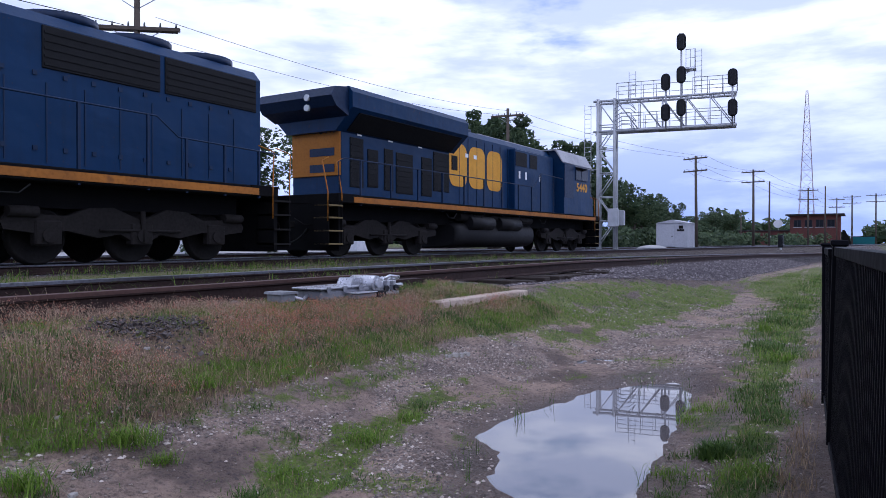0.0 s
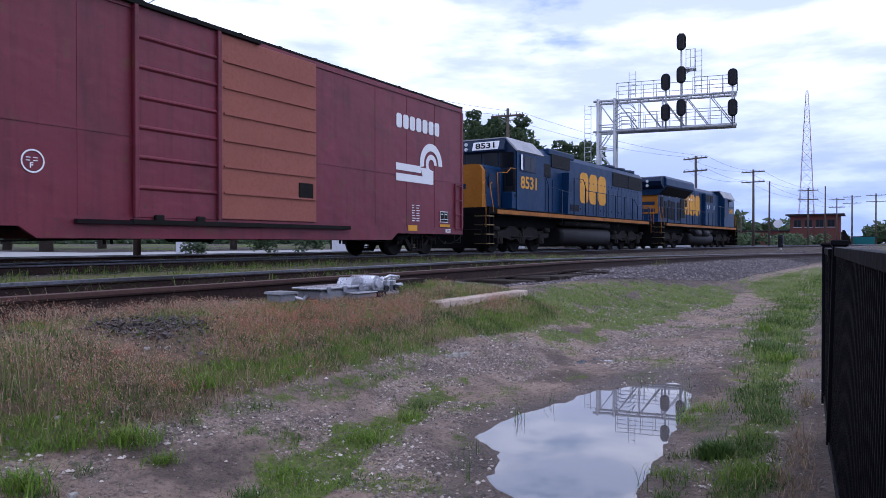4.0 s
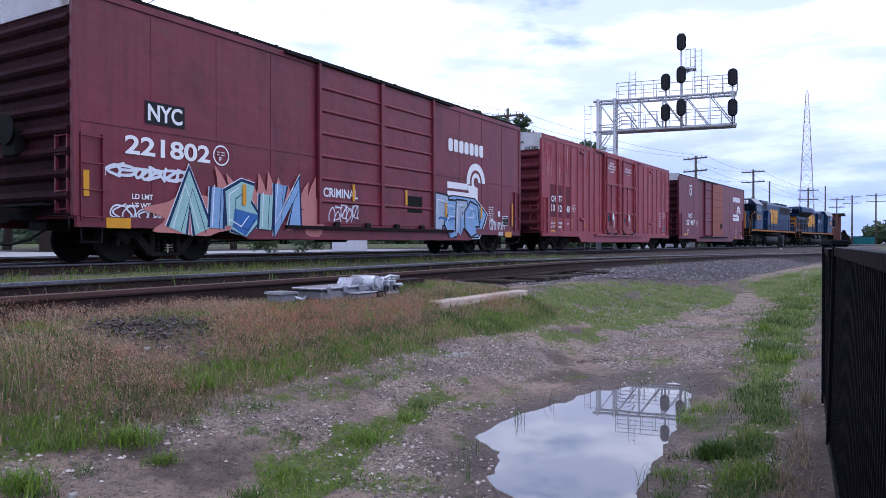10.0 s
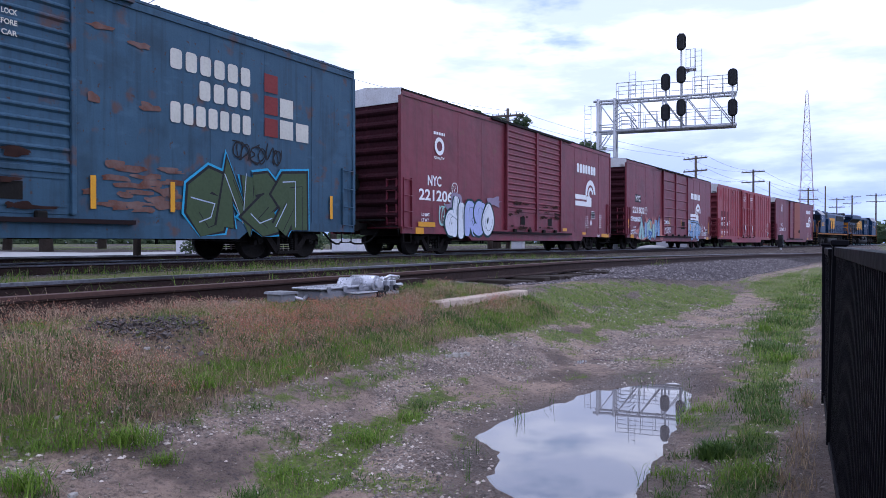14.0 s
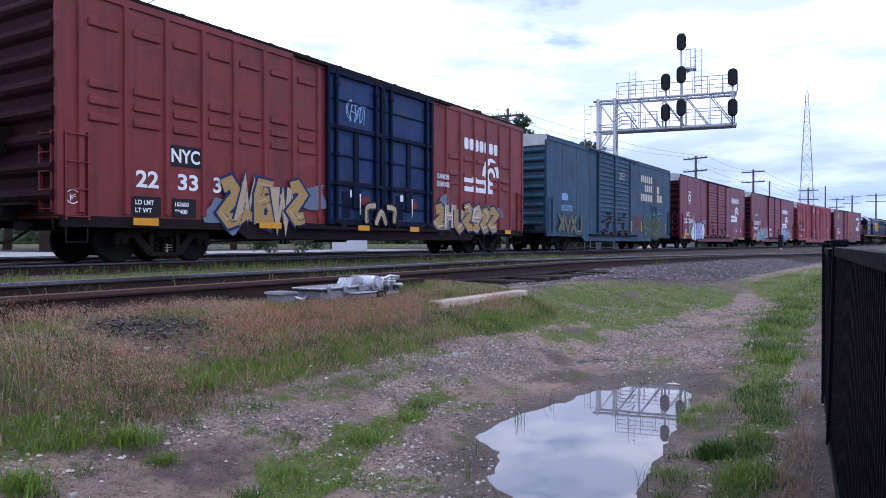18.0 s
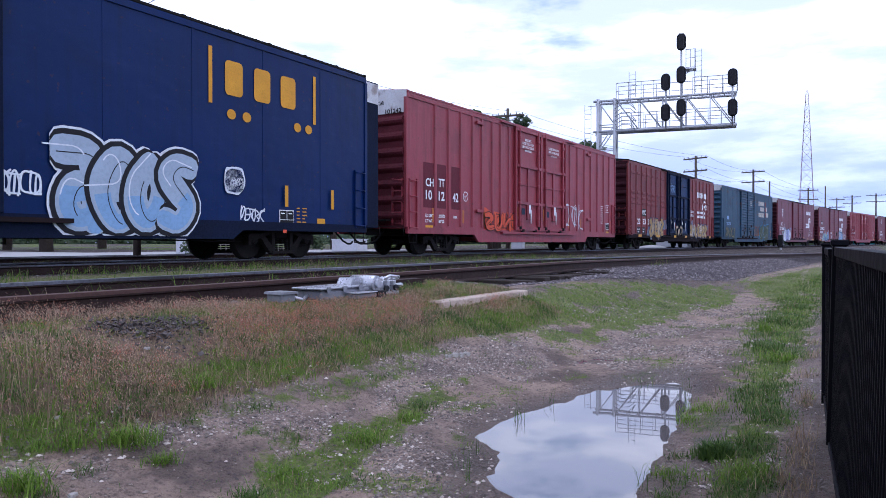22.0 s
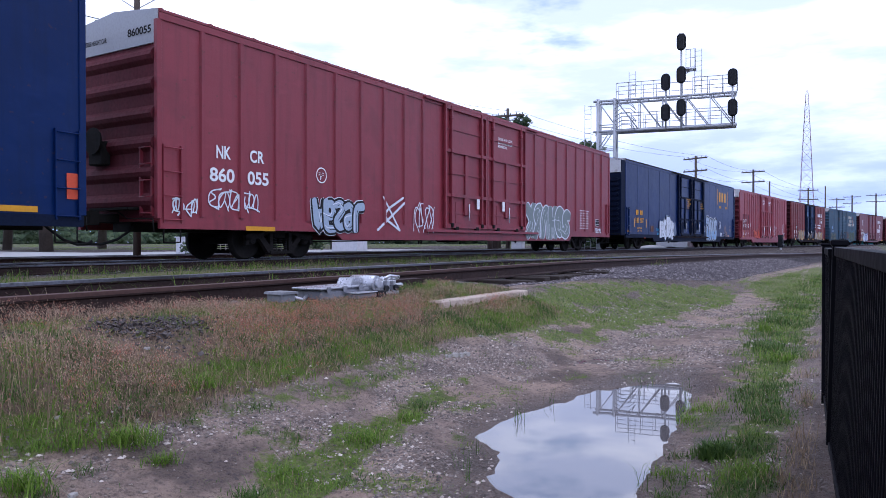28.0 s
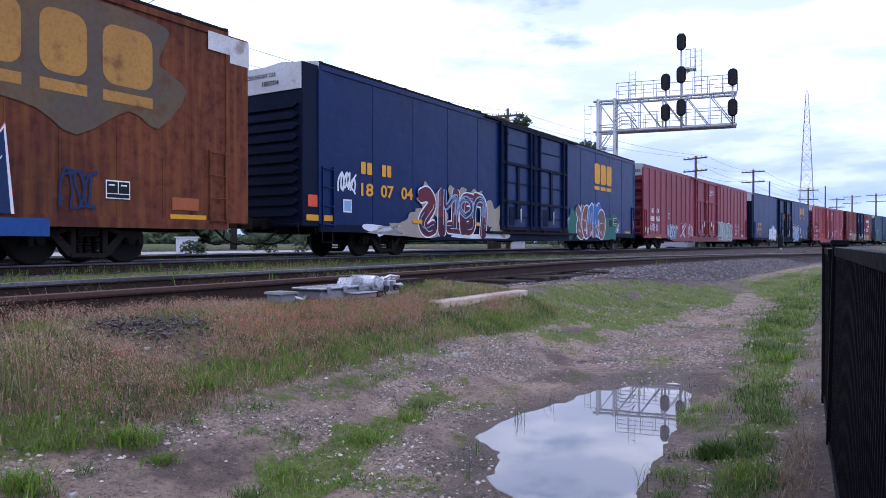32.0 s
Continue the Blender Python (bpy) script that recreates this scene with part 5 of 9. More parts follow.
car, h = boxcar("boxcar", "brown-red boxcar with blue sprayed graffiti", -46.69, -28.39, M_OXRED, seams=SMOOTH, seam_z=2.58, end_ribs=9, white_end=M_ENDWHITE, doors=[(-2.8, -0.16), (-0.1, 2.6)], door_kind="ribbed")
freight_marks(car, h, "221802", -8.2, 2.06, 3.64, 3.42, 3.57, 1.97, 2.75, (7.6, 1.04), [(6.5, 6.95, 1.2, 1.75)], [(7.8, 8.35, 0.6, 0.81), (-8.6, -8.1, 0.66, 0.85)])
bar(car, 7.25, 7.42, 1.36, 1.56, M_WHITE, YS, "notice_plate")
lettering(car, "B62E", 7.25, 0.66, 0.14, M_WHITE, YS - 0.03)
ring_mark(car, -5.9, 2.26, 0.22, M_WHITE, YS)
bar(car, -7.76, -6.84, 2.69, 3.13, P_BLACK, YS + 0.004, "black_panel")
spray_cloud(car, ((-6.6, 0.95, 0.9, 0.3), (-3.2, 1.0, 0.6, 0.35)), P_PINK, YS - 0.001, 301, 0.45)
flames(car, -6.0, -2.9, 1.35, 0.62, 11, P_PINK, YS - 0.0015, 302)
graffiti(car, -7.2, -2.75, 0.52, 1.8, "vigin", P_NAVY, (P_AQUA, P_SKY, P_AQUA), P_WHITE, 31, YS - 0.002, second=P_BLUE2, halo=P_WHITE, label="aqua and blue sprayed forms with pink flames", bubble=False, fat=0.42, glow=0.02, wild=True)
SHIELD = [(0.0, 0.72), (0.12, 0.93), (0.35, 1.0), (0.75, 0.98), (1.0, 0.62), (0.95, 0.4), (0.83, 0.03), (0.1, 0.0), (0.02, 0.3)]
for k, (grow, mat) in enumerate(((0.05, P_WHITE), (0.03, P_BLACK), (-0.005, P_SKY))):
    part("graffiti_field", Geo().add([(2.75 + 3.55 * (0.5 + (u - 0.5) * (1 + 1.6 * grow)), YS - 0.001 - 0.0025 * k, 0.54 + 1.4 * (0.5 + (v - 0.5) * (1 + 2 * grow))) for u, v in SHIELD], [tuple(range(len(SHIELD)))]), mat, car, "pale blue shield-shaped graffiti with dark forms" if k == 2 else "")
graffiti(car, 2.8, 6.2, 0.56, 1.86, "pape", P_BLACK, (P_SILVER, P_SKY), P_WHITE, 35, YS - 0.007, second=P_SKY, bubble=False, fat=0.50, edge=0.045)
part("paint_wave", stroke([(2.95 + 0.16 * k, 1.16 + 0.05 * math.sin(k * 1.3)) for k in range(19)], [0.07] * 19, YS - 0.034), P_BLUE2, car)
scribble(car, -8.6, -6.7, 1.6, 1.85, 6, P_WHITE, 5, YS, 0.06, "smeared white tag")
scribble(car, -8.5, -6.9, 0.8, 1.1, 6, P_WHITE, 6, YS, 0.03)
lettering(car, "CRIMINAL", -2.62, 1.56, 0.24, P_WHITE, -HW - 0.05, 1.4, "graffiti_tag")
scribble(car, -2.4, -1.2, 0.95, 1.4, 5, P_WHITE, 7, -HW - 0.05, 0.028, "thin white sprayed tag")
scribble(car, 6.6, 7.8, 0.75, 1.25, 5, P_WHITE, 8, YS, 0.03)
yellow_strips(car, h, (-9.0, -5.3, 3.4, 5.83), 1.22, 1.68, YS - 0.06)
yellow_strips(car, h, (8.43,), 1.03, 1.9, YS - 0.025)
yellow_strips(car, h, (-1.42, 1.09), 1.5, 1.95, YS - 0.06)
part("rust_spot", Geo().box(1.2, 2.0, -HW - 0.062, -HW - 0.03, 1.3, 1.8, 0.01), M_UNDER, car)

car, h = boxcar("boxcar", "brown-red boxcar with louvred doors and white graffiti", -67.88, -49.29, M_OXRED, seams=SMOOTH, end_ribs=9, white_end=M_ENDWHITE, doors=[(-2.55, 0.1), (0.2, 2.6)], door_kind="louvred")
freight_marks(car, h, "221206", -8.39, 1.72, 4.67, 3.67, 4.48, 2.21, 2.2, (6.53, 1.56), [(5.78, 6.25, 1.12, 1.7), (7.65, 8.02, 1.13, 1.82)], [(2.93, 3.4, 0.9, 1.03), (5.3, 5.75, 0.77, 0.88), (7.91, 9.0, 0.66, 0.84), (-8.46, -7.5, 0.89, 1.04), (-8.61, -8.16, 0.66, 0.86)])
lettering(car, "B62C", 7.34, 0.66, 0.13, M_WHITE, YS - 0.03)
bar(car, 6.42, 6.6, 1.24, 1.46, M_WHITE, YS, "notice_plate")
ring_mark(car, -6.25, 2.2, 0.2, M_WHITE, YS)
g = Geo()
ring_sector(g, -7.2, 3.5, 0.16, 0.29, 0, 360, YS, 24)
part("round_emblem", g, M_WHITE, car)
blocks(car, -7.55, -6.85, 3.86, 3.95, 7, M_WHITE, YS, 0.25, 0.1, "small_word_bars")
lettering(car, "QUALITY", -7.52, 3.06, 0.1, M_WHITE, YS, 0.62, "small_word")
spray_cloud(car, ((-6.3, 1.5, 0.5, 0.4), (-3.4, 1.9, 0.45, 0.15)), P_HAZE, YS - 0.001, 441, 0.5)
graffiti(car, -6.9, -2.9, 0.54, 1.85, "dirgo", P_DTEAL, (P_WHITE, P_WHITE, P_LAV, P_LAV, P_WHITE), P_SILVER, 44, YS - 0.002, label="white and lavender bubble graffiti with dark teal outline", fat=0.46, edge=0.06)
scribble(car, -7.2, -6.3, 0.9, 1.7, 3, P_AQUA, 9, YS, 0.05)
dashes(car, -7.0, -6.6, 1.1, 1.35, 2, 1, M_WHITE, YS, rnd)

car, h = boxcar("boxcar", "faded blue-green boxcar with rust scabs and green graffiti", -88.79, -70.24, M_GREEN, roof_m=M_GREEN, seams=SMOOTH, end_ribs=9, white_end=M_ENDWHITE, doors=[(-3.4, -1.1), (-1.0, 1.3)], door_kind="louvred")
blocks(car, 3.37, 5.6, 3.88, 4.28, 6, M_CREAMLET := paint("cream_lettering", (0.62, 0.60, 0.54)), YS, 0.24, 0.25)
blocks(car, 4.09, 5.6, 3.36, 3.76, 4, M_CREAMLET, YS, 0.24, 0.25)
blocks(car, 3.37, 5.6, 2.8, 3.22, 7, M_CREAMLET, YS, 0.24, 0.25)
M_SQ = paint("dull_red_square", (0.20, 0.03, 0.03))
for z in (3.87, 3.36, 2.85):
    bar(car, 5.95, 6.38, z, z + 0.42, M_SQ, YS, "emblem_square")
for x, z in ((6.45, 3.36), (6.45, 2.85), (7.0, 2.85)):
    bar(car, x, x + 0.45, z, z + 0.44, M_CREAMLET, YS, "emblem_square")
graffiti(car, 3.75, 8.0, 0.53, 2.05, "ensr", P_BLACK, P_OLIVE, P_SILVER, 52, YS, halo=P_CYAN, label="olive green block graffiti with cyan outline", bubble=False, fat=0.46, edge=0.04, glow=0.05, wild=True)
graffiti(car, -8.2, -5.0, 0.75, 1.75, "kvxl", P_BLACK, P_GREENISH, P_GOLD, 53, YS, label="dark sprayed lettering forms", bubble=False, wild=True)
scribble(car, 5.0, 6.5, 2.2, 2.65, 6, P_BLACK, 12, YS, 0.03, "thin black tag")
bar(car, -7.75, -7.05, 2.3, 2.6, P_SKY, YS, "blue_plate")
lettering(car, "25273", -7.85, 1.82, 0.26, P_SKY, YS, 1.3, "car_number")
M_SCAB = surface("rust_scab", (0.12, 0.045, 0.03), (0.22, 0.16, 0.15), 0.9, 0, 20, 3, 0.8, 0.2)
r2 = random.Random(61)
for x, z, a, b in ([(r2.uniform(1.5, 3.6), r2.uniform(1.0, 1.85), r2.uniform(0.12, 0.4), r2.uniform(0.03, 0.09)) for _ in range(26)] + [(1.85, 4.3, 0.25, 0.05), (2.7, 4.15, 0.22, 0.06), (2.9, 3.0, 0.2, 0.08), (1.7, 3.0, 0.12, 0.1)]):
    g = Geo()
    pts = blob(r2, x, z, a, b, 11, 0.35)
    g.add([(p[0], -HW - 0.0165 - 0.0002 * r2.random(), p[1]) for p in pts], [tuple(range(len(pts)))])
    part("rust_patch", g, M_SCAB, car)
for i, s in enumerate(("MOVING CAR", "DOORS BEFORE", "CLOSE AND LOCK")):
    lettering(car, s, -0.42, 3.72 + 0.17 * i, 0.09, M_CREAMLET, -HW - 0.09, 0.78, "door_notice")
yellow_strips(car, h, (1.7, 3.4, 8.3, -0.6), 1.0, 1.6, YS - 0.025)

BUMPS = [(x, z) for x in (-8.6, -7.7, -6.8, -5.92, -5.05, -4.12, -3.2) for z in (4.35, 3.25, 2.95, 2.65)] + [(x, z) for x in (4.0, 5.0, 5.9, 6.9, 7.9) for z in (3.25, 2.7, 2.4)]
car, h = boxcar("boxcar", "red ribbed boxcar with worn blue doors and gold graffiti", -110.07, -91.23, M_OXRED2 := surface("weathered_red_paint", (0.21, 0.026, 0.028), (0.145, 0.021, 0.023), 0.55, 0, 30, 0.6, 0.6, 0.03, rust=0.04, grime=0.6, dent=0.4, spec=0.4, speck=0.3), ribs=[-9.05, -8.15, -7.25, -6.35, -5.5, -4.6, -3.65, -2.75, 2.75, 3.53, 4.45, 5.43, 6.35, 7.38, 8.32], end_ribs=8, white_end=None, doors=[(-2.45, -0.15), (-0.05, 2.5)], door_m=M_DOORBLUE, door_kind="plug", bumps=BUMPS)
bar(car, -7.22, -6.38, 1.93, 2.35, P_BLACK, YS + 0.004, "black_panel")
lettering(car, "NYC", -7.15, 2.0, 0.28, M_WHITE, YS, 0.7, "owner_mark")
for s, x in (("22", -7.95), ("33", -7.0), ("3", -6.1)):
    lettering(car, s, x, 1.45, 0.33, M_WHITE, YS, 0.5 if len(s) > 1 else 0.22, "car_number")
for x0, x1, a, b in ((-8.03, -7.4, "LD LMT", "LT WT"), (-7.13, -6.55, "163600", "99400")):
    bar(car, x0, x1, 0.9, 1.28, P_BLACK, YS, "black_panel")
    lettering(car, a, x0 + 0.06, 1.12, 0.09, M_WHITE, YS - 0.004)
    lettering(car, b, x0 + 0.06, 0.97, 0.09, M_WHITE, YS - 0.004)
blocks(car, 4.72, 7.28, 3.6, 4.0, 7, M_WHITE, YS, 0.2, 0.28)
wheel_emblem(car, 4.72, 2.25, 2.66, YS)
spray_cloud(car, ((-5.6, 0.95, 0.6, 0.3), (-3.6, 1.5, 0.9, 0.3)), P_HAZEB, YS - 0.031, 651, 0.5)
graffiti(car, -6.0, -2.7, 0.7, 1.85, "swaws", P_NAVY, (P_GOLD, P_CREAM), P_CREAM, 65, YS - 0.034, second=P_GOLD, label="gold block graffiti with navy outline", bubble=False, fat=0.42, wild=True)
spray_cloud(car, ((3.4, 1.3, 0.5, 0.45), (6.6, 1.4, 0.9, 0.3)), P_HAZEB, YS - 0.031, 661, 0.5)
graffiti(car, 2.7, 8.0, 0.7, 1.7, "shusegs", P_NAVY, (P_GOLD, P_CREAM, P_GOLD), P_WHITE, 66, YS - 0.034, second=P_GOLD, label="gold block graffiti with navy outline", bubble=False, fat=0.42, wild=True)
graffiti(car, -1.1, 0.6, 0.9, 1.45, "lvl", P_BLACK, P_CREAM, P_GOLD, 67, -HW - 0.18, wild=True)
scribble(car, -1.7, -0.9, 3.6, 4.2, 4, P_SKY, 14, -HW - 0.06, 0.03, "pale blue sprayed tag")
lettering(car, "SUMMON", 2.9, 2.45, 0.17, P_WHITE, YS - 0.035, 0.72, "graffiti_tag")
lettering(car, "DEMONS", 2.9, 2.2, 0.17, P_WHITE, YS - 0.035, 0.76, "graffiti_tag")
ring_mark(car, -9.2, 1.2, 0.13, M_WHITE, YS)
for x in (-1.6, 0.75):
    bar(car, x, x + 0.3, 1.55, 2.15, M_NAVYPLATE, -HW - 0.06, "lever_plate")
    bar(car, x + 0.05, x + 0.2, 1.6, 1.8, M_WHITE, -HW - 0.065, "lever_notice")
    bar(car, x + 0.55, x + 0.95, 1.4, 1.65, M_SQ, -HW - 0.06, "notice_plate")
for x0, x1 in ((-8.1, -7.55), (-4.9, -4.2), (-1.3, -0.8), (1.2, 1.7), (7.6, 8.1)):
    bar(car, x0, x1, 0.72, 0.86, M_STRIPE, -HW - 0.145, "reflective_strip")

car, h = ribbed_red_car("boxcar", "faded red ribbed boxcar with orange graffiti", -131.25, -112.23, "101242", ("203100", "82900"))
r2 = random.Random(71)
g = Geo()
for x0, x1 in ((-4.7, -4.15), (-4.05, -3.55), (-3.45, -3.0), (-2.9, -2.4)):
    g.add([(x0, YS, 0.72), (x1, YS, 0.72), (x1, YS, 1.5), (x0, YS, 1.68 if x0 < -4.5 else 1.55)], [(0, 1, 2, 3)])
part("graffiti", g, P_ORANGE, car, "flat orange sprayed block with dark line tags")
graffiti(car, -4.75, -2.45, 0.8, 1.5, "sun", P_BLACK, P_ORANGE, P_ORANGE, 72, -HW - 0.056, label="orange sprayed forms with black outline", edge=0.02, wild=True)
scribble(car, -4.7, -2.4, 0.85, 1.5, 5, P_BLACK, 16, YS - 0.006, 0.03)
scribble(car, 3.4, 4.9, 1.0, 2.1, 3, P_WHITE, 17, YS, 0.035, "white looping tag")
scribble(car, 2.75, 3.2, 1.0, 2.2, 1, P_WHITE, 18, YS, 0.05)


def hicube(label, rear, front, paint_m, bays=(-1, 1), **kw):
    car, h = boxcar("boxcar", label, rear, front, paint_m, truck_x=9.85, end_ribs=12, white_end=M_ENDWHITE, **kw)
    for s in bays:
        # End bay and ribs of blue cars in darker navy: shade painted on.
        part("end_bay", Geo().box(min(s * h, s * (h + 0.62)), max(s * h, s * (h + 0.62)), -HW + 0.004, HW - 0.004, 0.8, 4.9, 0.02), M_NAVYGRIME_SHADE if paint_m == M_CARBLUE else paint_m, car)
        e = s * (h + 0.62)
        part("end_panel", Geo().box(min(e, e + s * 0.04), max(e, e + s * 0.04), -HW + 0.03, HW - 0.03, 4.22, 4.88), M_ENDWHITE, car)
        for k in range(11):
            z = 1.15 + 0.27 * k
            part("end_rib", Geo().prism([(-HW + 0.1, z), (-HW + 0.25, z + 0.09), (HW - 0.25, z + 0.09), (HW - 0.1, z), (HW - 0.25, z - 0.09), (-HW + 0.25, z - 0.09)], "x", e, e + s * 0.09), M_NAVYGRIME_SHADE if paint_m == M_CARBLUE else paint_m, car)
        coupler(car, e, s)
        bar(car, min(s * (h - 0.02), s * (h + 0.6)), max(s * (h - 0.02), s * (h + 0.6)), 4.3, 4.86, M_ENDWHITE, -HW - 0.004 if s > 0 else -HW + 0.02, "corner_panel")
    return car, h


HISEAM = [-10.9, -8.9, -6.9, -4.9, 4.9, 6.9, 8.9, 10.9]
car, h = hicube("dark blue high-cube boxcar with white graffiti", -158.94, -133.36, M_CARBLUE, seams=HISEAM, doors=[(-3.15, -0.1), (0.0, 3.05)], door_kind="plug")
blocks(car, -11.15, -10.7, 1.98, 2.26, 2, M_YELLOW, YS, 0.22, 0.2, "owner_mark")
blocks(car, -10.45, -10.0, 1.98, 2.26, 2, M_YELLOW, YS, 0.22, 0.2, "owner_mark")
lettering(car, "first", -7.55, 1.12, 0.16, P_CYAN, YS, 0.5, "graffiti_tag")
lettering(car, "car!", -7.4, 0.88, 0.16, P_CYAN, YS, 0.42, "graffiti_tag")
lettering(car, "B 63 A", -12.6, 0.98, 0.12, M_YELLOW, YS, 0.5, "car_class")
bar(car, -9.75, -9.6, 0.62, 0.72, P_ORANGE, -HW - 0.04, "red_reflector")
lettering(car, "180", -11.2, 1.52, 0.3, M_YELLOW, YS, 0.55, "car_number")
lettering(car, "587", -10.42, 1.52, 0.3, M_YELLOW, YS, 0.55, "car_number")
for i, (a, b) in enumerate((("LD LMT", "151600"), ("LT WT", "111400"))):
    lettering(car, a, -10.95, 1.18 - 0.16 * i, 0.09, M_YELLOW, YS)
    lettering(car, b, -10.5, 1.18 - 0.16 * i, 0.09, M_YELLOW, YS)
yellow_strips(car, h, (-11.5, -9.53, -2.95, -0.3, 0.25, 2.9, 9.6, 11.3), 1.25, 1.75, -HW - 0.062)
blocks(car, 7.75, 10.3, 3.6, 4.35, 3, M_YELLOW, YS, 0.4, 0.2)
for x in (7.3, 10.6):
    bar(car, x, x + 0.1, 3.35, 4.55, M_YELLOW, YS, "emblem_bracket")
for x in (7.8, 8.25, 9.9, 10.3):
    bar(car, x, x + 0.26, 3.08, 3.3, M_YELLOW, YS, "emblem_dot", 0.12)
spray_cloud(car, ((-6.3, 1.3, 0.75, 0.5), (-4.3, 1.25, 0.75, 0.5)), P_HAZEB, YS - 0.001, 811, 0.2)
graffiti(car, -6.95, -3.45, 0.5, 1.95, "horx", P_BLACK, P_WHITE, P_WHITE, 81, YS - 0.002, halo=P_SILVER, second=P_WHITE, label="white block graffiti with black outline and grey haze", bubble=False, fat=0.50, edge=0.03, glow=0.035)
graffiti(car, 3.95, 7.65, 0.5, 2.3, "aeos", P_BLACK, P_SILVER, P_WHITE, 82, YS, halo=P_WHITE, second=P_SKY, label="silver bubble graffiti with white outline", fat=0.52, edge=0.075, glow=0.045)
spray_cloud(car, ((8.0, 1.75, 0.3, 0.3),), P_WHITE, YS - 0.001, 821, 0.04)
spray_cloud(car, ((8.0, 1.75, 0.26, 0.26),), M_CARBLUE, YS - 0.004, 822, 0.04)
scribble(car, 8.2, 8.9, 0.85, 1.2, 5, P_WHITE, 84, YS, 0.03)
scribble(car, 3.05, 3.75, 1.15, 1.6, 4, P_WHITE, 85, YS, 0.035, "thin white sprayed tag")
scribble(car, 7.88, 8.15, 1.65, 1.8, 3, P_WHITE, 86, YS - 0.026, 0.02)
bar(car, 10.75, 11.05, 0.8, 1.0, M_STRIPE, YS, "notice_plate")
dashes(car, 10.0, 10.4, 0.8, 1.3, 6, 2, M_YELLOW, YS, rnd)
bar(car, 9.5, 9.62, 0.62, 0.7, P_ORANGE, -HW - 0.04, "red_reflector")
for i, s in enumerate(("ARE OPEN", "ALL DOORS", "THIS CAR UNLESS", "OR UNLOAD", "DO NOT LOAD")):
    lettering(car, s, -1.45, 2.72 + 0.14 * i, 0.095, M_YELLOW, -HW - 0.13, None, "door_notice")
for i, s in enumerate(("MOVING CAR", "DOORS BEFORE", "CLOSE AND LOCK")):
    lettering(car, s, 1.95, 2.8 + 0.15 * i, 0.095, M_YELLOW, -HW - 0.13, 0.85, "door_notice")
stencil_box(car, 9.0 + 0.4, 0.85, 0.5, 0.32, YS)
bar(car, -8.6, -8.05, 1.05, 1.4, M_SCAB, YS, "bare_patch")
lettering(car, "EXCESS HEIGHT CAR", -h - 0.665, 4.6, 0.11, M_TEXTBLACK, 0.7, 1.2, "end_notice", turn=90)
lettering(car, "180587", -h - 0.665, 4.38, 0.13, M_TEXTBLACK, 0.0, 0.6, "end_number", turn=90)

car, h = boxcar("boxcar", "long oxide red ribbed boxcar with grey graffiti", -188.48, -161.47, M_LONGRED, roof_m=M_LONGRED, ribs=[-12.46, -11.4, -10.32, -9.27, -8.18, -7.12, -6.07, -5.06, -4.05, 4.23, 5.36, 6.5, 7.65, 8.82, 10.0, 11.15, 12.3], end_ribs=6, white_end=M_ENDGREY, doors=[(-2.85, -0.1), (0.0, 3.15)], door_kind="plug", truck_x=9.85)
for a, b in ((-12.1, -11.7), (-11.15, -10.72)):
    lettering(car, "NK" if a < -11.5 else "CR", a, 2.2, 0.28, M_WHITE, YS, b - a, "owner_mark")
lettering(car, "860", -12.28, 1.7, 0.3, M_WHITE, YS, 0.68, "car_number")
lettering(car, "055", -11.22, 1.7, 0.3, M_WHITE, YS, 0.64, "car_number")
ring_mark(car, -8.75, 2.1, 0.2, M_WHITE, YS)
graffiti(car, -9.1, -6.7, 0.66, 1.55, "wasel", P_BLACK, P_SILVER, P_WHITE, 91, YS - 0.03, halo=P_WHITE, label="white and grey sprayed graffiti", fat=0.4, glow=0.02, wild=True)
graffiti(car, 3.3, 9.0, 0.55, 2.0, "kruhes", P_WHITE, P_GREYGREEN, P_WHITE, 92, YS - 0.03, label="grey block graffiti with white outline", fat=0.46, edge=0.035, wild=True)
scribble(car, -6.2, -5.3, 0.7, 1.7, 1, P_WHITE, 93, YS - 0.03, 0.07)
scribble(car, -4.6, -3.5, 0.75, 1.7, 4, P_WHITE, 94, YS - 0.03, 0.035)
scribble(car, -12.3, -10.9, 1.1, 1.6, 5, P_WHITE, 95, YS, 0.03)
scribble(car, -13.2, -12.6, 0.95, 1.3, 4, P_WHITE, 96, YS, 0.03)
dashes(car, 9.3, 10.6, 1.05, 2.0, 8, 3, M_WHITE, YS, rnd)
stencil_box(car, 11.4, 1.2, 0.5, 0.34, YS)
scribble(car, 11.4, 12.2, 0.8, 1.1, 4, P_WHITE, 97, YS, 0.03)
bar(car, -11.3, -10.4, 0.66, 0.76, M_STRIPE, -HW - 0.045, "reflective_strip")
lettering(car, "EXCESS HEIGHT CAR", -h - 0.056, 4.55, 0.1, M_TEXTBLACK, 1.1, 0.85, "end_notice", turn=90)
lettering(car, "860055", -h - 0.056, 4.55, 0.16, M_TEXTBLACK, -0.45, 0.75, "end_number", turn=90)
for x in (-0.75, 1.2):
    bar(car, x - 0.1, x + 0.1, 1.55, 1.9, M_WHITE, -HW - 0.135, "lever_notice")
for i, s in enumerate(("MOVING CAR", "BOTH DOORS BEFORE", "CLOSE AND LOCK")):
    lettering(car, s, 0.9, 3.9 + 0.14 * i, 0.095, M_WHITE, -HW - 0.05, 1.2 if i else 0.75, "door_notice")

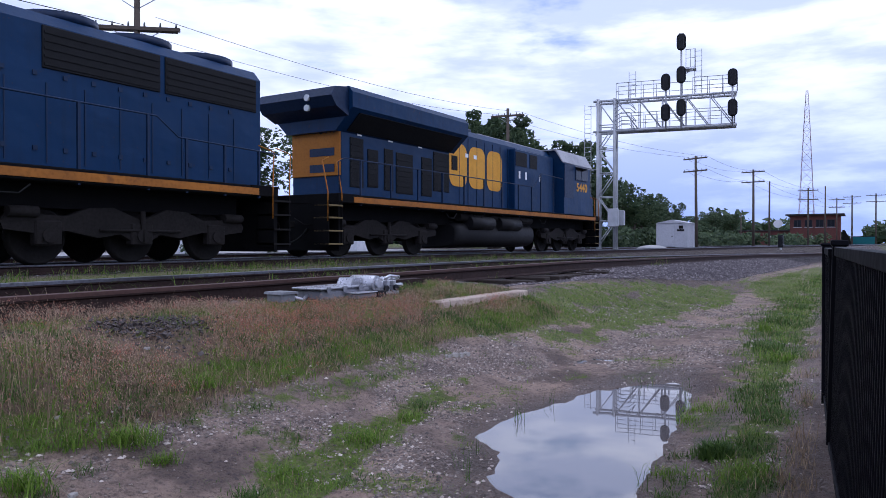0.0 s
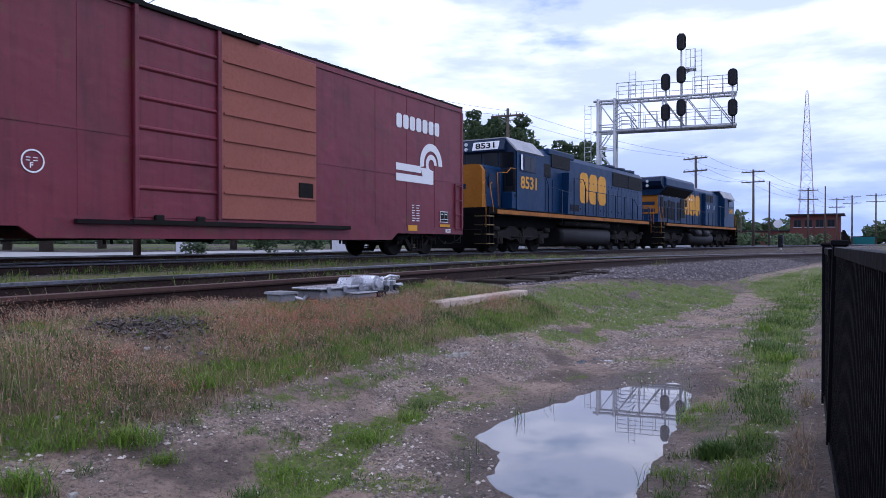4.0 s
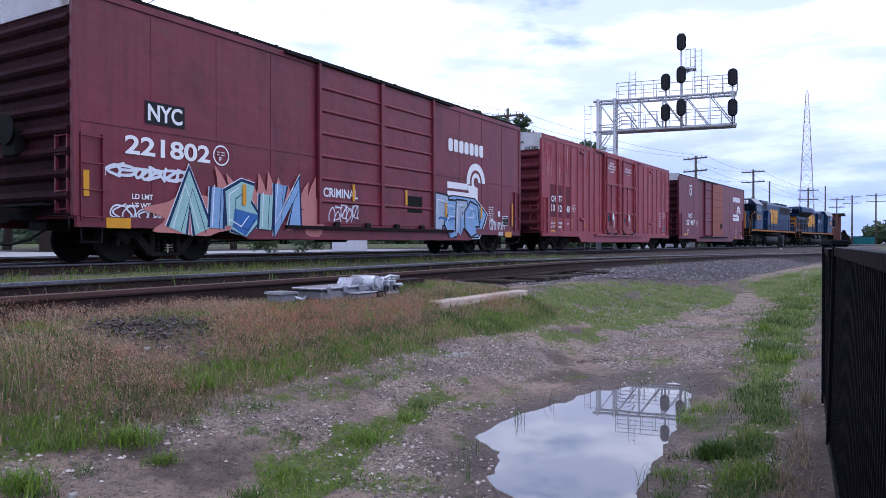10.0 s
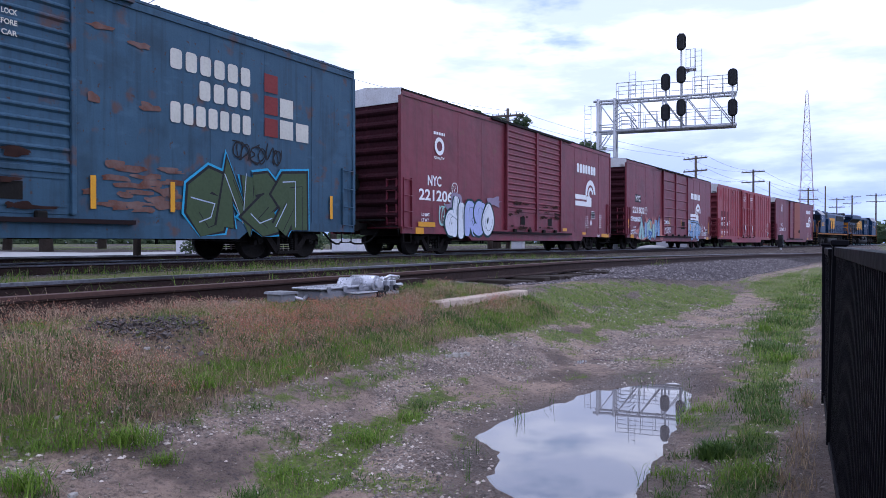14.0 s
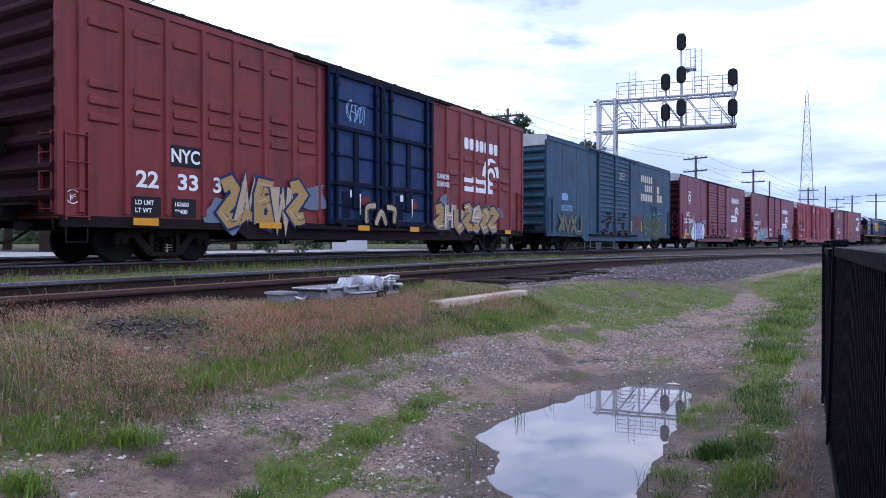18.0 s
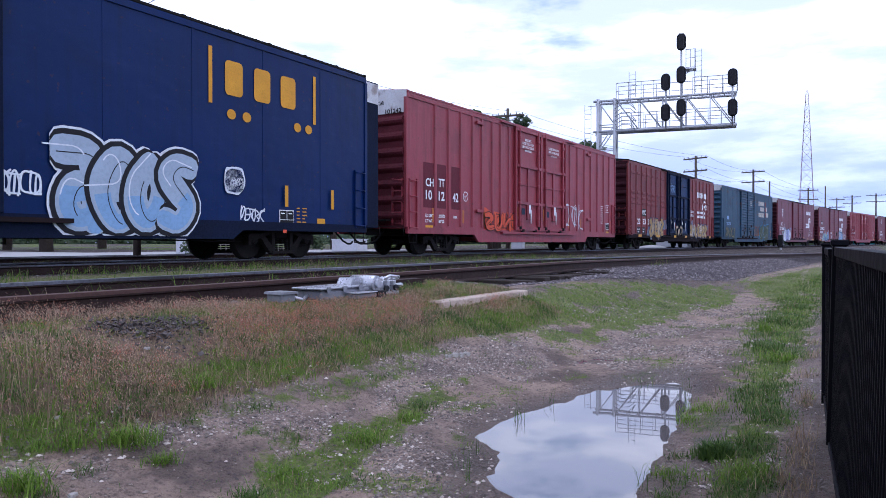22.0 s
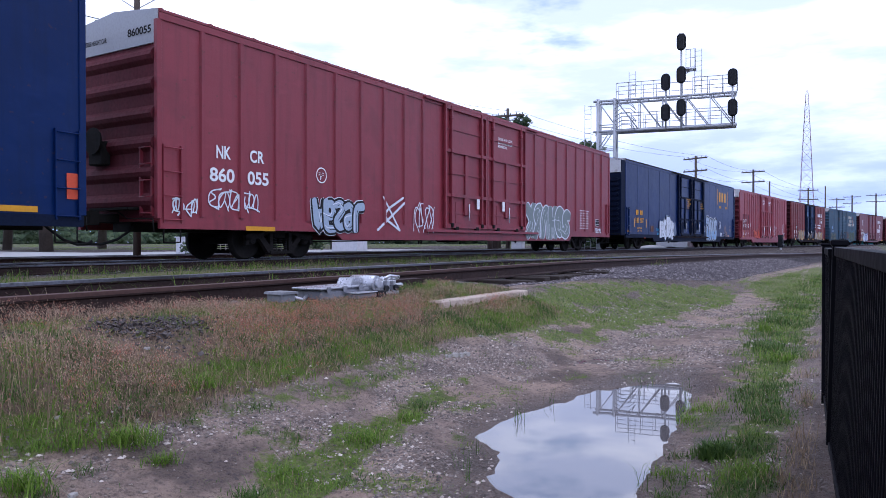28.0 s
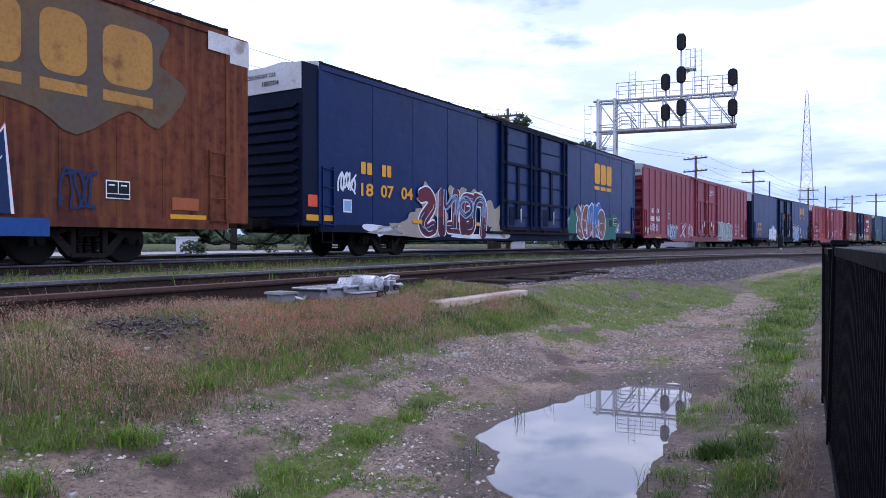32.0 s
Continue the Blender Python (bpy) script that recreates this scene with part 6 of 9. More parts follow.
car, h = hicube("dark blue high-cube boxcar with maroon graffiti", -216.36, -190.15, M_CARBLUE, bays=(-1,), seams=HISEAM, doors=[(-3.25, -0.4), (-0.3, 3.0)], door_kind="plug")
blocks(car, -11.45, -10.9, 2.28, 2.62, 2, M_YELLOW, YS, 0.22, 0.2, "owner_mark")
blocks(car, -10.5, -10.0, 2.28, 2.62, 2, M_YELLOW, YS, 0.22, 0.2, "owner_mark")
for s, x, w in (("18", -11.45, 0.55), ("07", -10.55, 0.62), ("04", -9.55, 0.6)):
    lettering(car, s, x, 1.68, 0.36, M_YELLOW, YS, w, "car_number")
blocks(car, 6.7, 9.3, 3.3, 4.3, 3, M_YELLOW, YS, 0.12, 0.2)
for i in range(3):
    bar(car, 6.7 + 0.87 * i, 7.42 + 0.87 * i, 3.0, 3.18, M_YELLOW, YS, "emblem_bar")
spray_cloud(car, ((-9.3, 0.8, 1.5, 0.2), (-8.6, 1.15, 0.9, 0.3), (-7.9, 1.6, 0.7, 0.5), (-6.3, 1.95, 0.6, 0.3), (-5.1, 1.8, 0.5, 0.35), (-3.9, 1.25, 0.6, 0.5), (-3.4, 0.9, 0.6, 0.25)), P_CREAM2, YS - 0.001, 1011, 0.5, 15, "dusty cream sprayed clouds")
spray_cloud(car, ((-10.3, 0.75, 0.8, 0.14), (-4.6, 0.62, 1.6, 0.09)), P_WHITE, YS - 0.0025, 1012, 0.5)
graffiti(car, -8.7, -3.5, 0.56, 2.2, "sital", P_WHITE, P_MAROON, P_SKY, 101, YS - 0.004, second=P_MAROON2, label="maroon sprayed forms with white outline over cream clouds", bubble=True, fat=0.40, edge=0.03, wild=True)
graffiti(car, -7.3, -4.2, 1.25, 2.1, "nou", P_SKY, P_MAROON2, P_SKY, 104, YS - 0.032, fat=0.2, edge=0.045, wild=True)
spray_cloud(car, ((4.2, 1.25, 1.0, 0.7), (8.9, 1.15, 1.2, 0.55), (6.4, 1.7, 1.4, 0.35)), P_TEAL, YS - 0.001, 1021, 0.3, 15, "dark green sprayed clouds")
graffiti(car, 4.3, 9.1, 0.55, 2.25, "rewke", P_WHITE, (P_GREYB, P_BROWN, P_BLUE2, P_BLUE2, P_GREYB), P_WHITE, 102, YS - 0.003, second=P_BROWN, label="brown and blue sprayed forms with white outline", fat=0.54, edge=0.035, wild=True)
scribble(car, 3.0, 4.2, 0.9, 1.6, 5, P_WHITE, 1023, YS - 0.004, 0.03)
scribble(car, 9.2, 10.4, 0.85, 1.5, 5, P_WHITE, 1024, YS - 0.004, 0.025)
bar(car, 8.75, 9.2, 1.2, 1.55, P_BLACK, YS - 0.03, "black_plate")
scribble(car, -12.4, -11.7, 1.75, 2.3, 3, P_WHITE, 105, YS, 0.05, "white sprayed tag")
bar(car, -12.2, -11.85, 1.2, 1.55, P_WHITE, YS, "small_plate")
bar(car, -12.16, -11.89, 1.24, 1.51, P_SKY, YS - 0.004, "small_plate_field")
stencil_box(car, 9.4, 1.3, 0.55, 0.36, YS - 0.03)
bar(car, 11.4, 12.3, 0.9, 1.0, M_STRIPE, YS, "reflective_strip")
bar(car, -h - 0.5, -h + 0.5, 0.95, 1.1, M_STRIPE, YS, "reflective_strip")
bar(car, h - 0.3, h + 0.02, 1.15, 1.6, P_ORANGE, YS, "orange_plate")
bar(car, -h - 0.45, -h - 0.1, 1.3, 1.6, P_ORANGE, YS, "orange_plate")
lettering(car, "EXCESS HEIGHT CAR", -h - 0.665, 4.6, 0.11, M_TEXTBLACK, 0.7, 1.2, "end_notice", turn=90)
lettering(car, "180704", -h - 0.665, 4.38, 0.13, M_TEXTBLACK, 0.0, 0.6, "end_number", turn=90)
for x in (-9.0, -5.1):
    bar(car, x, x + 0.5, 0.98, 1.1, M_STRIPE, YS - 0.045, "reflective_strip")

car, h = hicube("rusted brown high-cube boxcar with faded yellow shapes", -245.2, -219.5, M_RUSTY, seams=[4.6, 6.0, 7.4, 8.2, 9.1, 10.2, 11.2, 11.9], doors=[(-3.2, -0.1), (0.0, 3.1)], door_kind="plug")
P_FADEYEL = surface("faded_yellow_paint", (0.46, 0.24, 0.06), (0.30, 0.15, 0.05), 0.7, 0, 16, 0.8, 0.6, 0.03, rust=0.12)
P_FADEBLUE = surface("faded_grey_blue_paint", (0.10, 0.085, 0.08), (0.16, 0.10, 0.05), 0.8, 0, 10, 0.8, 0.9, 0.03, rust=0.35)
r2 = random.Random(111)
pts = blob(r2, 8.9, 3.75, 2.5, 1.25, 19, 0.2)
g = Geo().add([(p[0], -HW - 0.017, min(4.75, p[1])) for p in pts], [tuple(range(len(pts)))])
part("faded_paint_field", g, P_FADEBLUE, car)
for x0, x1 in ((7.45, 8.45), (8.75, 9.6), (9.9, 10.95)):
    bar(car, x0, x1, 3.3, 4.4, P_FADEYEL, -HW - 0.022, "emblem", 0.25)
    bar(car, x0, x1, 2.98, 3.18, P_FADEYEL, -HW - 0.022, "emblem_bar")
graffiti(car, 4.2, 9.1, 0.6, 2.1, "skrin", P_WHITE, (P_NAVY, P_CYAN), P_CYAN, 112, -HW - 0.022, second=P_TEAL, halo=P_ORANGE, label="navy and teal graffiti with white outline", bubble=False, fat=0.46, edge=0.03, glow=0.02, wild=True)
scribble(car, 9.1, 9.75, 0.9, 1.7, 3, P_NAVY, 113, -HW - 0.026, 0.04)
bar(car, 5.9, 8.9, 0.5, 0.8, P_BLUE, -HW - 0.045, "blue_sill_paint")
stencil_box(car, 9.95, 1.2, 0.5, 0.34, -HW - 0.022)
bar(car, 11.4, 12.05, 1.05, 1.3, P_RUSTOR, -HW - 0.022, "notice_plate")
bar(car, 11.35, 12.25, 0.85, 0.96, M_STRIPE, -HW - 0.022, "reflective_strip")
bar(car, 12.3, 12.9, 4.46, 4.85, M_ENDWHITE, -HW - 0.035, "corner_panel")


# ---- locomotives ----
LT_FRAME = Geo()
LT_FRAME.prism([(-2.65, 0.75), (-2.5, 0.9), (-1.5, 0.86), (-1.1, 1.02), (-0.6, 1.05), (0.0, 0.82), (0.6, 1.05), (1.1, 1.02), (1.5, 0.86), (2.5, 0.9), (2.65, 0.75), (2.6, 0.62), (2.0, 0.55), (1.5, 0.6), (0.9, 0.48), (0.45, 0.55), (0.2, 0.42), (-0.2, 0.42), (-0.45, 0.55), (-0.9, 0.48), (-1.5, 0.6), (-2.0, 0.55), (-2.6, 0.62)], "y", -1.12, -0.98)
for q in (-1.85, 0.0, 1.85):
    LT_FRAME.box(q - 0.24, q + 0.24, -1.16, -0.96, 0.34, 0.78, 0.03)
    LT_FRAME.cyl((q, -1.2, 0.52), (q, -1.1, 0.52), 0.13, 12)
for q in (-2.3, 2.3):
    LT_FRAME.cyl((q - 0.25, -1.14, 0.92), (q + 0.25, -1.14, 0.92), 0.1, 10)
LT_FRAME = LT_FRAME.mesh("truck_side_frame")
LT_FAR = Geo().box(-2.6, 2.6, 0.98, 1.1, 0.5, 0.9).mesh("truck_side_frame")
LT_LINK = Geo().cyl((-0.9, -1.15, 0.62), (0.9, -1.15, 0.62), 0.03, 6).cyl((0, -1.16, 0.4), (0, -1.16, 1.0), 0.05, 8).mesh("brake_link")


def loco_truck(loco, x):
    f = part("truck_side_frame", LT_FRAME, M_TRUCK, loco, at=pose(x, 0, 0))
    part("brake_link", LT_LINK, M_TRUCK, f)
    part("truck_side_frame", LT_FAR, M_UNDER, loco, at=pose(x, 0, 0))
    part("truck_bolster", Geo().box(x - 1.5, x + 1.5, -0.6, 0.6, 0.6, 1.3), M_UNDER, loco)
    for q in (-1.85, 0.0, 1.85):
        w = part("wheelset", WHEEL_L, M_UNDER, loco, at=pose(x + q, 0, 0.52))
        TURNING.append((w, x + q, 0.52, 0.52))


def loco_steps(loco, x, s, trim):
    """Corner steps at x; s is the end they face."""
    a, b = min(x, x + s * 0.55), max(x, x + s * 0.55)
    st = part("corner_steps", Geo().box(a, a + 0.03, -1.52, -1.0, 0.3, 1.5).box(b - 0.03, b, -1.52, -1.0, 0.3, 1.5).box(a, b, -1.02, -0.98, 0.3, 1.5), M_PILOT, loco)
    for z in (0.34, 0.68, 1.02, 1.34):
        part("step_tread", Geo().box(a, b, -1.54, -1.02, z, z + 0.04), trim, st)
    for q, lean in ((a, -0.0), (b, 0.0)):
        part("hand_rail", Geo().tube([(q, -1.5, 0.95), (q, -1.5, 1.7), (q + s * 0.12, -1.42, 2.5), (q - s * 0.25, -1.3, 2.62)], 0.017, 6), M_LOCOYEL, loco)


def rail_run(loco, pts, x_posts, material):
    r = part("hand_rail", Geo().tube([(p[0], -1.46, p[1]) for p in pts], 0.018, 6), material, loco)
    for x in x_posts:
        z = 2.6
        for (ax, az), (bx, bz) in zip(pts, pts[1:]):
            if min(ax, bx) <= x <= max(ax, bx) and ax != bx:
                z = az + (bz - az) * (x - ax) / (bx - ax)
        part("rail_post", Geo().box(x - 0.025, x + 0.025, -1.48, -1.43, 1.4, z), M_LOCODARK, r)


def tank_shape(t0, t1):
    """A fuel tank with rounded belly and eased ends."""
    g, rows = Geo(), []
    prof = [(1.34 * math.copysign(abs(math.cos(a)) ** 0.55, math.cos(a)), 0.68 + 0.48 * math.copysign(abs(math.sin(a)) ** 0.6, math.sin(a))) for a in [2 * math.pi * k / 28 for k in range(28)]]
    for x, k in ((t0, 0.88), (t0 + 0.06, 0.96), (t0 + 0.16, 1.0), (t1 - 0.16, 1.0), (t1 - 0.06, 0.96), (t1, 0.88)):
        rows += [(x, y * k, 0.68 + (z - 0.68) * k) for y, z in prof]
    g.add(rows, [(i * 28 + j, i * 28 + (j + 1) % 28, (i + 1) * 28 + (j + 1) % 28, (i + 1) * 28 + j) for i in range(5) for j in range(28)], True)
    return g.add(rows, [tuple(range(28)), tuple(range(140, 168))])


def loco_common(loco, x0, x1, tank, trucks, trim):
    part("frame", Geo().box(x0 + 0.72, x1 - 0.72, -1.495, 1.5, 1.42, 1.68, 0.02).box(x0 + 0.6, x1 - 0.6, -0.9, 0.9, 1.0, 1.42), M_PILOT, loco)
    part("sill_stripe", Geo().box(x0 + 0.5, x1 - 0.5, -1.515, -1.49, 1.47, 1.62), M_SILL, loco, "yellow-orange sill stripe")
    t0, t1 = tank
    part("fuel_tank", tank_shape(t0, t1), M_TANK, loco)
    part("air_tank", Geo().cyl((t0 + 0.2, -1.2, 1.27), (t1 - 0.2, -1.2, 1.27), 0.14, 12), M_UNDER, loco)
    for x in trucks:
        loco_truck(loco, x)
    for s, x in ((-1, x0), (1, x1)):
        part("pilot", Geo().prism([(x, 0.22), (x + s * 0.1, 0.18), (x + s * 0.12, 1.45), (x, 1.45)], "y", -1.48, 1.48), M_PILOT, loco, "black end pilot plate")
        part("end_platform", Geo().box(min(x - s * 0.7, x + s * 0.13), max(x - s * 0.7, x + s * 0.13), -1.5, 1.5, 1.45, 1.69, 0.01), M_PILOT, loco)
        coupler(loco, x + s * 0.25, s)
    rnd_ = random.Random(4)
    for k in range(5):
        x = t0 - 0.6 + rnd_.uniform(-0.1, 0.1) + k * (t1 - t0 + 1.2) / 4
        part("cable", Geo().tube([(x - 0.35, -1.45, 1.36), (x - 0.15, -1.47, 1.2), (x + 0.15, -1.47, 1.2), (x + 0.35, -1.45, 1.36)], 0.015, 5), M_HOSE, loco)


M_PILOT = surface("grimy_black_plate", (0.006, 0.006, 0.007), (0.012, 0.011, 0.011), 0.8, 0, 20, 3, 0.5, 0.1, spec=0.05)
M_TREAD = surface("worn_step_edge", (0.22, 0.16, 0.07), (0.12, 0.09, 0.05), 0.7, 0, 20, 3, 0.5, 0.1)
M_TANK = surface("dusty_dark_tank", (0.009, 0.0085, 0.010), (0.017, 0.016, 0.017), 0.6, 0, 14, 1.2, 0.6, 0.08)
M_ROOFPALE = surface("dusty_pale_roof", (0.42, 0.42, 0.45), (0.22, 0.23, 0.26), 0.6, 0, 14, 1.2, 0.5, 0.05)
YH = -0.905

# lead unit, cab forward
loco = thing("locomotive", "blue and yellow diesel locomotive with wide radiators", "locomotive", group="train cars")
loco_common(loco, -9.85, 9.75, (-3.6, 2.6), (-7.3, 6.3), M_TREAD)
part("hood", Geo().prism([(-0.9, 1.68), (-0.9, 4.2), (-0.72, 4.42), (0.72, 4.42), (0.9, 4.2), (0.9, 1.68)], "x", -9.15, 5.3), M_LOCOBLUE, loco)
rad = part("radiator_housing", Geo().prism([(-0.9, 3.45), (-1.5, 4.03), (-1.5, 4.44), (-1.36, 4.6), (1.36, 4.6), (1.5, 4.44), (1.5, 4.03), (0.9, 3.45)], "x", -9.4, -3.2), M_LOCOBLUE, loco, "flared dark blue radiator housing")
part("radiator_face", Geo().prism([(-0.96, 3.49), (-1.42, 3.935), (-1.43, 3.92), (-0.97, 3.475)], "x", -9.0, -3.5), M_GRILLE, rad)
part("rear_overhang", Geo().prism([(-9.4, 3.8), (-9.4, 4.58), (-9.95, 4.5), (-10.1, 4.25), (-9.9, 4.0)], "y", -1.36, 1.36), M_LOCODARK, rad)
part("rear_panel", Geo().box(-9.21, -9.15, -0.88, 0.88, 2.25, 3.7, 0.01), M_LOCOYEL, loco, "yellow rear panel")
lettering(loco, "5440", -9.22, 3.42, 0.22, M_TEXTBLACK, -0.15, 0.62, "unit_number", turn=90)
for z in (2.35, 2.8):
    part("rear_stripe", Geo().box(-9.225, -9.2, -0.7, 0.2, z, z + 0.22), M_LOCODARK, loco)
for z in (3.98, 4.25):
    part("head_lamp", Geo().cyl((-10.05, -0.5, z), (-10.12, -0.5, z), 0.09, 12), M_LAMP, loco)
part("exhaust_stack", Geo().box(-2.6, -1.4, -0.6, 0.6, 4.42, 4.56, 0.03), M_LOCODARK, loco)
part("roof_equipment", Geo().box(-1.0, 4.8, -0.65, 0.65, 4.42, 4.47, 0.01), M_ROOFPALE, loco)
for x0, x1, z0, z1 in ((-8.8, -8.2, 1.95, 3.35), (-8.0, -7.5, 2.0, 3.1), (-7.2, -6.75, 1.95, 3.2), (-6.6, -5.7, 1.9, 3.15), (-5.2, -4.6, 1.9, 3.15), (-4.5, -3.5, 2.1, 3.4), (-3.35, -2.95, 2.9, 3.4)):
    p = part("hood_grille", Geo().box(x0, x1, -0.925, -0.89, z0, z1, 0.01), M_GRILLE, loco)
    n = int((z1 - z0) / 0.16)
    for k in range(n):
        part("grille_slat", Geo().box(x0 + 0.03, x1 - 0.03, -0.94, -0.92, z0 + 0.05 + 0.16 * k, z0 + 0.1 + 0.16 * k), M_GRILLE, p)
for x in (-8.5, -7.0, -5.4, -2.4, -1.8):
    bar(loco, x, x + 0.22, 3.42, 3.56, M_WHITE, YH - 0.012, "notice_label")
blocks(loco, -3.5, 0.55, 2.35, 3.85, 3, M_YELLOW, YH - 0.01, 0.1, 0.3)
for x in [-2.8 + 0.62 * k for k in range(13)]:
    part("hood_door", Geo().box(x - 0.012, x + 0.012, -0.918, -0.89, 1.75, 4.1), M_LOCODARK, loco)
aux = part("equipment_cabinet", Geo().box(1.1, 4.9, -1.15, 1.15, 1.68, 4.12, 0.03), M_LOCOBLUE, loco)
for x0, x1 in ((0.9, 1.9), (2.2, 2.9)):
    part("cabinet_grille", Geo().box(x0 + 0.25, x1 + 0.25, -1.17, -1.14, 3.45, 4.0), M_GRILLE, aux)
for x in (1.4, 2.0, 3.4):
    bar(loco, x, x + 0.16, 2.95, 3.25, M_WHITE, -1.165, "notice_label")
cab = part("cab", Geo().prism([(-1.5, 1.68), (-1.5, 3.95), (-1.15, 4.5), (1.15, 4.5), (1.5, 3.95), (1.5, 1.68)], "x", 5.3, 8.5), M_LOCOBLUE, loco)
part("cab_roof", Geo().prism([(-1.53, 3.95), (-1.18, 4.53), (1.18, 4.53), (1.53, 3.95), (1.5, 3.92), (1.14, 4.48), (-1.14, 4.48), (-1.5, 3.92)], "x", 5.1, 8.75), M_ROOFPALE, cab, "pale sun-bleached cab roof")
# Flat dark sheet stands in for a recess; its darkness is in the colour.
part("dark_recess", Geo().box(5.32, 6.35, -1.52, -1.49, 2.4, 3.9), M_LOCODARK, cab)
for x0, x1 in ((6.65, 7.25), (7.35, 8.1)):
    wf = part("cab_window", Geo().box(x0 - 0.05, x1 + 0.05, -1.53, -1.49, 3.25, 3.85, 0.01), M_LOCODARK, cab)
    part("pane", Geo().box(x0, x1, -1.538, -1.52, 3.3, 3.8), M_GLASS, wf)
part("window_visor", Geo().prism([(-1.5, 3.9), (-1.85, 3.8), (-1.85, 3.78), (-1.5, 3.86)], "x", 6.6, 8.2), M_ROOFPALE, cab)
lettering(loco, "5440", 6.75, 2.75, 0.4, M_YELLOW, -1.512, 1.35, "unit_number")
part("nose", Geo().prism([(8.5, 1.68), (8.5, 3.3), (9.1, 3.15), (9.7, 2.6), (9.75, 1.68)], "y", -1.2, 1.2), M_LOCOBLUE, loco)
rail_run(loco, [(-9.9, 1.75), (-9.95, 2.5), (-9.7, 2.63), (2.2, 2.65), (2.9, 3.25), (5.2, 3.2)], [-9.0, -7.6, -6.2, -4.8, -3.4, -2.0, -0.6, 0.8, 2.0, 2.9, 4.2], M_LOCODARK)
loco_steps(loco, -9.85, -1, M_TREAD)
loco_steps(loco, 9.2, 1, M_TREAD)
for x in (-2.0, 0.2):
    part("air_reservoir", Geo().cyl((x - 0.9, -1.28, 1.08), (x + 0.8, -1.28, 1.08), 0.25, 14), M_TANK, loco)
TRAIN.insert(0, (loco, 47.7, 6.8))

# trailing unit, cab towards the cars
loco = thing("locomotive", "older blue diesel locomotive with yellow nose", "locomotive", group="train cars")
loco_common(loco, -9.95, 9.75, (-3.0, 3.3), (-6.7, 6.5), M_LOCOYEL)
part("hood", Geo().prism([(-0.9, 1.68), (-0.9, 4.22), (-0.7, 4.45), (0.7, 4.45), (0.9, 4.22), (0.9, 1.68)], "x", -5.4, 9.9), M_LOCOBLUE, loco)
for x in (5.5, 7.2, 8.9):
    f = part("roof_fan", Geo().cyl((x, 0, 4.45), (x, 0, 4.62), 0.72, 20), M_LOCODARK, loco)
    part("fan_guard", Geo().cyl((x, 0, 4.62), (x, 0, 4.65), 0.6, 16), M_GRILLE, f)
for x0, x1 in ((4.68, 7.1), (7.22, 9.75)):
    p = part("radiator_grille", Geo().box(x0, x1, -0.93, -0.89, 3.45, 4.2, 0.01), M_GRILLE, loco)
    for k in range(5):
        part("grille_slat", Geo().box(x0 + 0.03, x1 - 0.03, -0.945, -0.925, 3.5 + 0.14 * k, 3.55 + 0.14 * k), M_GRILLE, p)
for x0, x1, z0, z1 in ((-3.35, -1.25, 3.75, 4.35), (-5.1, -3.45, 3.26, 3.85)):
    part("hood_grille", Geo().box(x0, x1, -0.94, -0.89, z0, z1, 0.01), M_GRILLE, loco)
part("brake_housing", Geo().box(-3.5, -0.6, -0.88, 0.88, 4.3, 4.58, 0.04), M_LOCOBLUE, loco)
bl = part("blower_housing", Geo().prism([(-2.25, 1.7), (-2.1, 3.6), (-1.3, 3.6), (-0.75, 2.2), (-0.75, 1.7)], "y", -1.25, -0.85), M_LOCOBLUE, loco)
part("blower_louvre", Geo().box(-1.95, -0.95, -1.27, -1.24, 1.85, 2.15), M_GRILLE, bl)
blocks(loco, 0.0, 3.75, 2.32, 3.82, 3, M_YELLOW, YH - 0.01, 0.1, 0.3)
for x in [-4.6 + 0.72 * k for k in range(20)]:
    part("hood_door", Geo().box(x - 0.012, x + 0.012, -0.915, -0.89, 1.8, 3.2), M_LOCODARK, loco)
for x in [-0.4 + 0.55 * k for k in range(18)]:
    part("door_latch", Geo().box(x - 0.04, x + 0.04, -0.925, -0.895, 2.0, 2.08), M_LOCODARK, loco)
    part("door_latch", Geo().box(x - 0.04, x + 0.04, -0.925, -0.895, 3.3, 3.38), M_LOCODARK, loco)
cab = part("cab", Geo().prism([(-1.5, 1.68), (-1.5, 4.0), (-1.0, 4.5), (1.0, 4.5), (1.5, 4.0), (1.5, 1.68)], "x", -7.85, -5.4), M_LOCOBLUE, loco)
part("cab_roof", Geo().prism([(-1.55, 3.98), (-1.02, 4.53), (1.02, 4.53), (1.55, 3.98), (1.5, 3.95), (0.98, 4.49), (-0.98, 4.49), (-1.5, 3.95)], "x", -7.9, -5.45), M_ROOFPALE, cab, "pale sun-bleached cab roof")
for x in (-7.3, -6.9, -6.5, -6.1):
    part("roof_horn", Geo().cyl((x, -0.95, 4.55), (x, -0.95, 4.66), 0.03, 6), M_UNDER, cab)
wf = part("cab_window", Geo().box(-7.5, -6.2, -1.53, -1.49, 3.2, 3.85, 0.01), M_LOCODARK, cab)
part("pane", Geo().box(-7.25, -6.8, -1.538, -1.52, 3.25, 3.8), M_GLASS, wf)
part("pane", Geo().box(-6.75, -6.3, -1.538, -1.52, 3.25, 3.8), M_GLASS, wf)
# Mirror in flat white; its bright reflection is put into the colour.
bar(loco, -7.58, -7.42, 3.25, 3.85, M_WHITE, -1.54, "mirror_glass")
lettering(loco, "8531", -7.55, 2.52, 0.5, M_YELLOW, -1.512, 1.45, "unit_number")
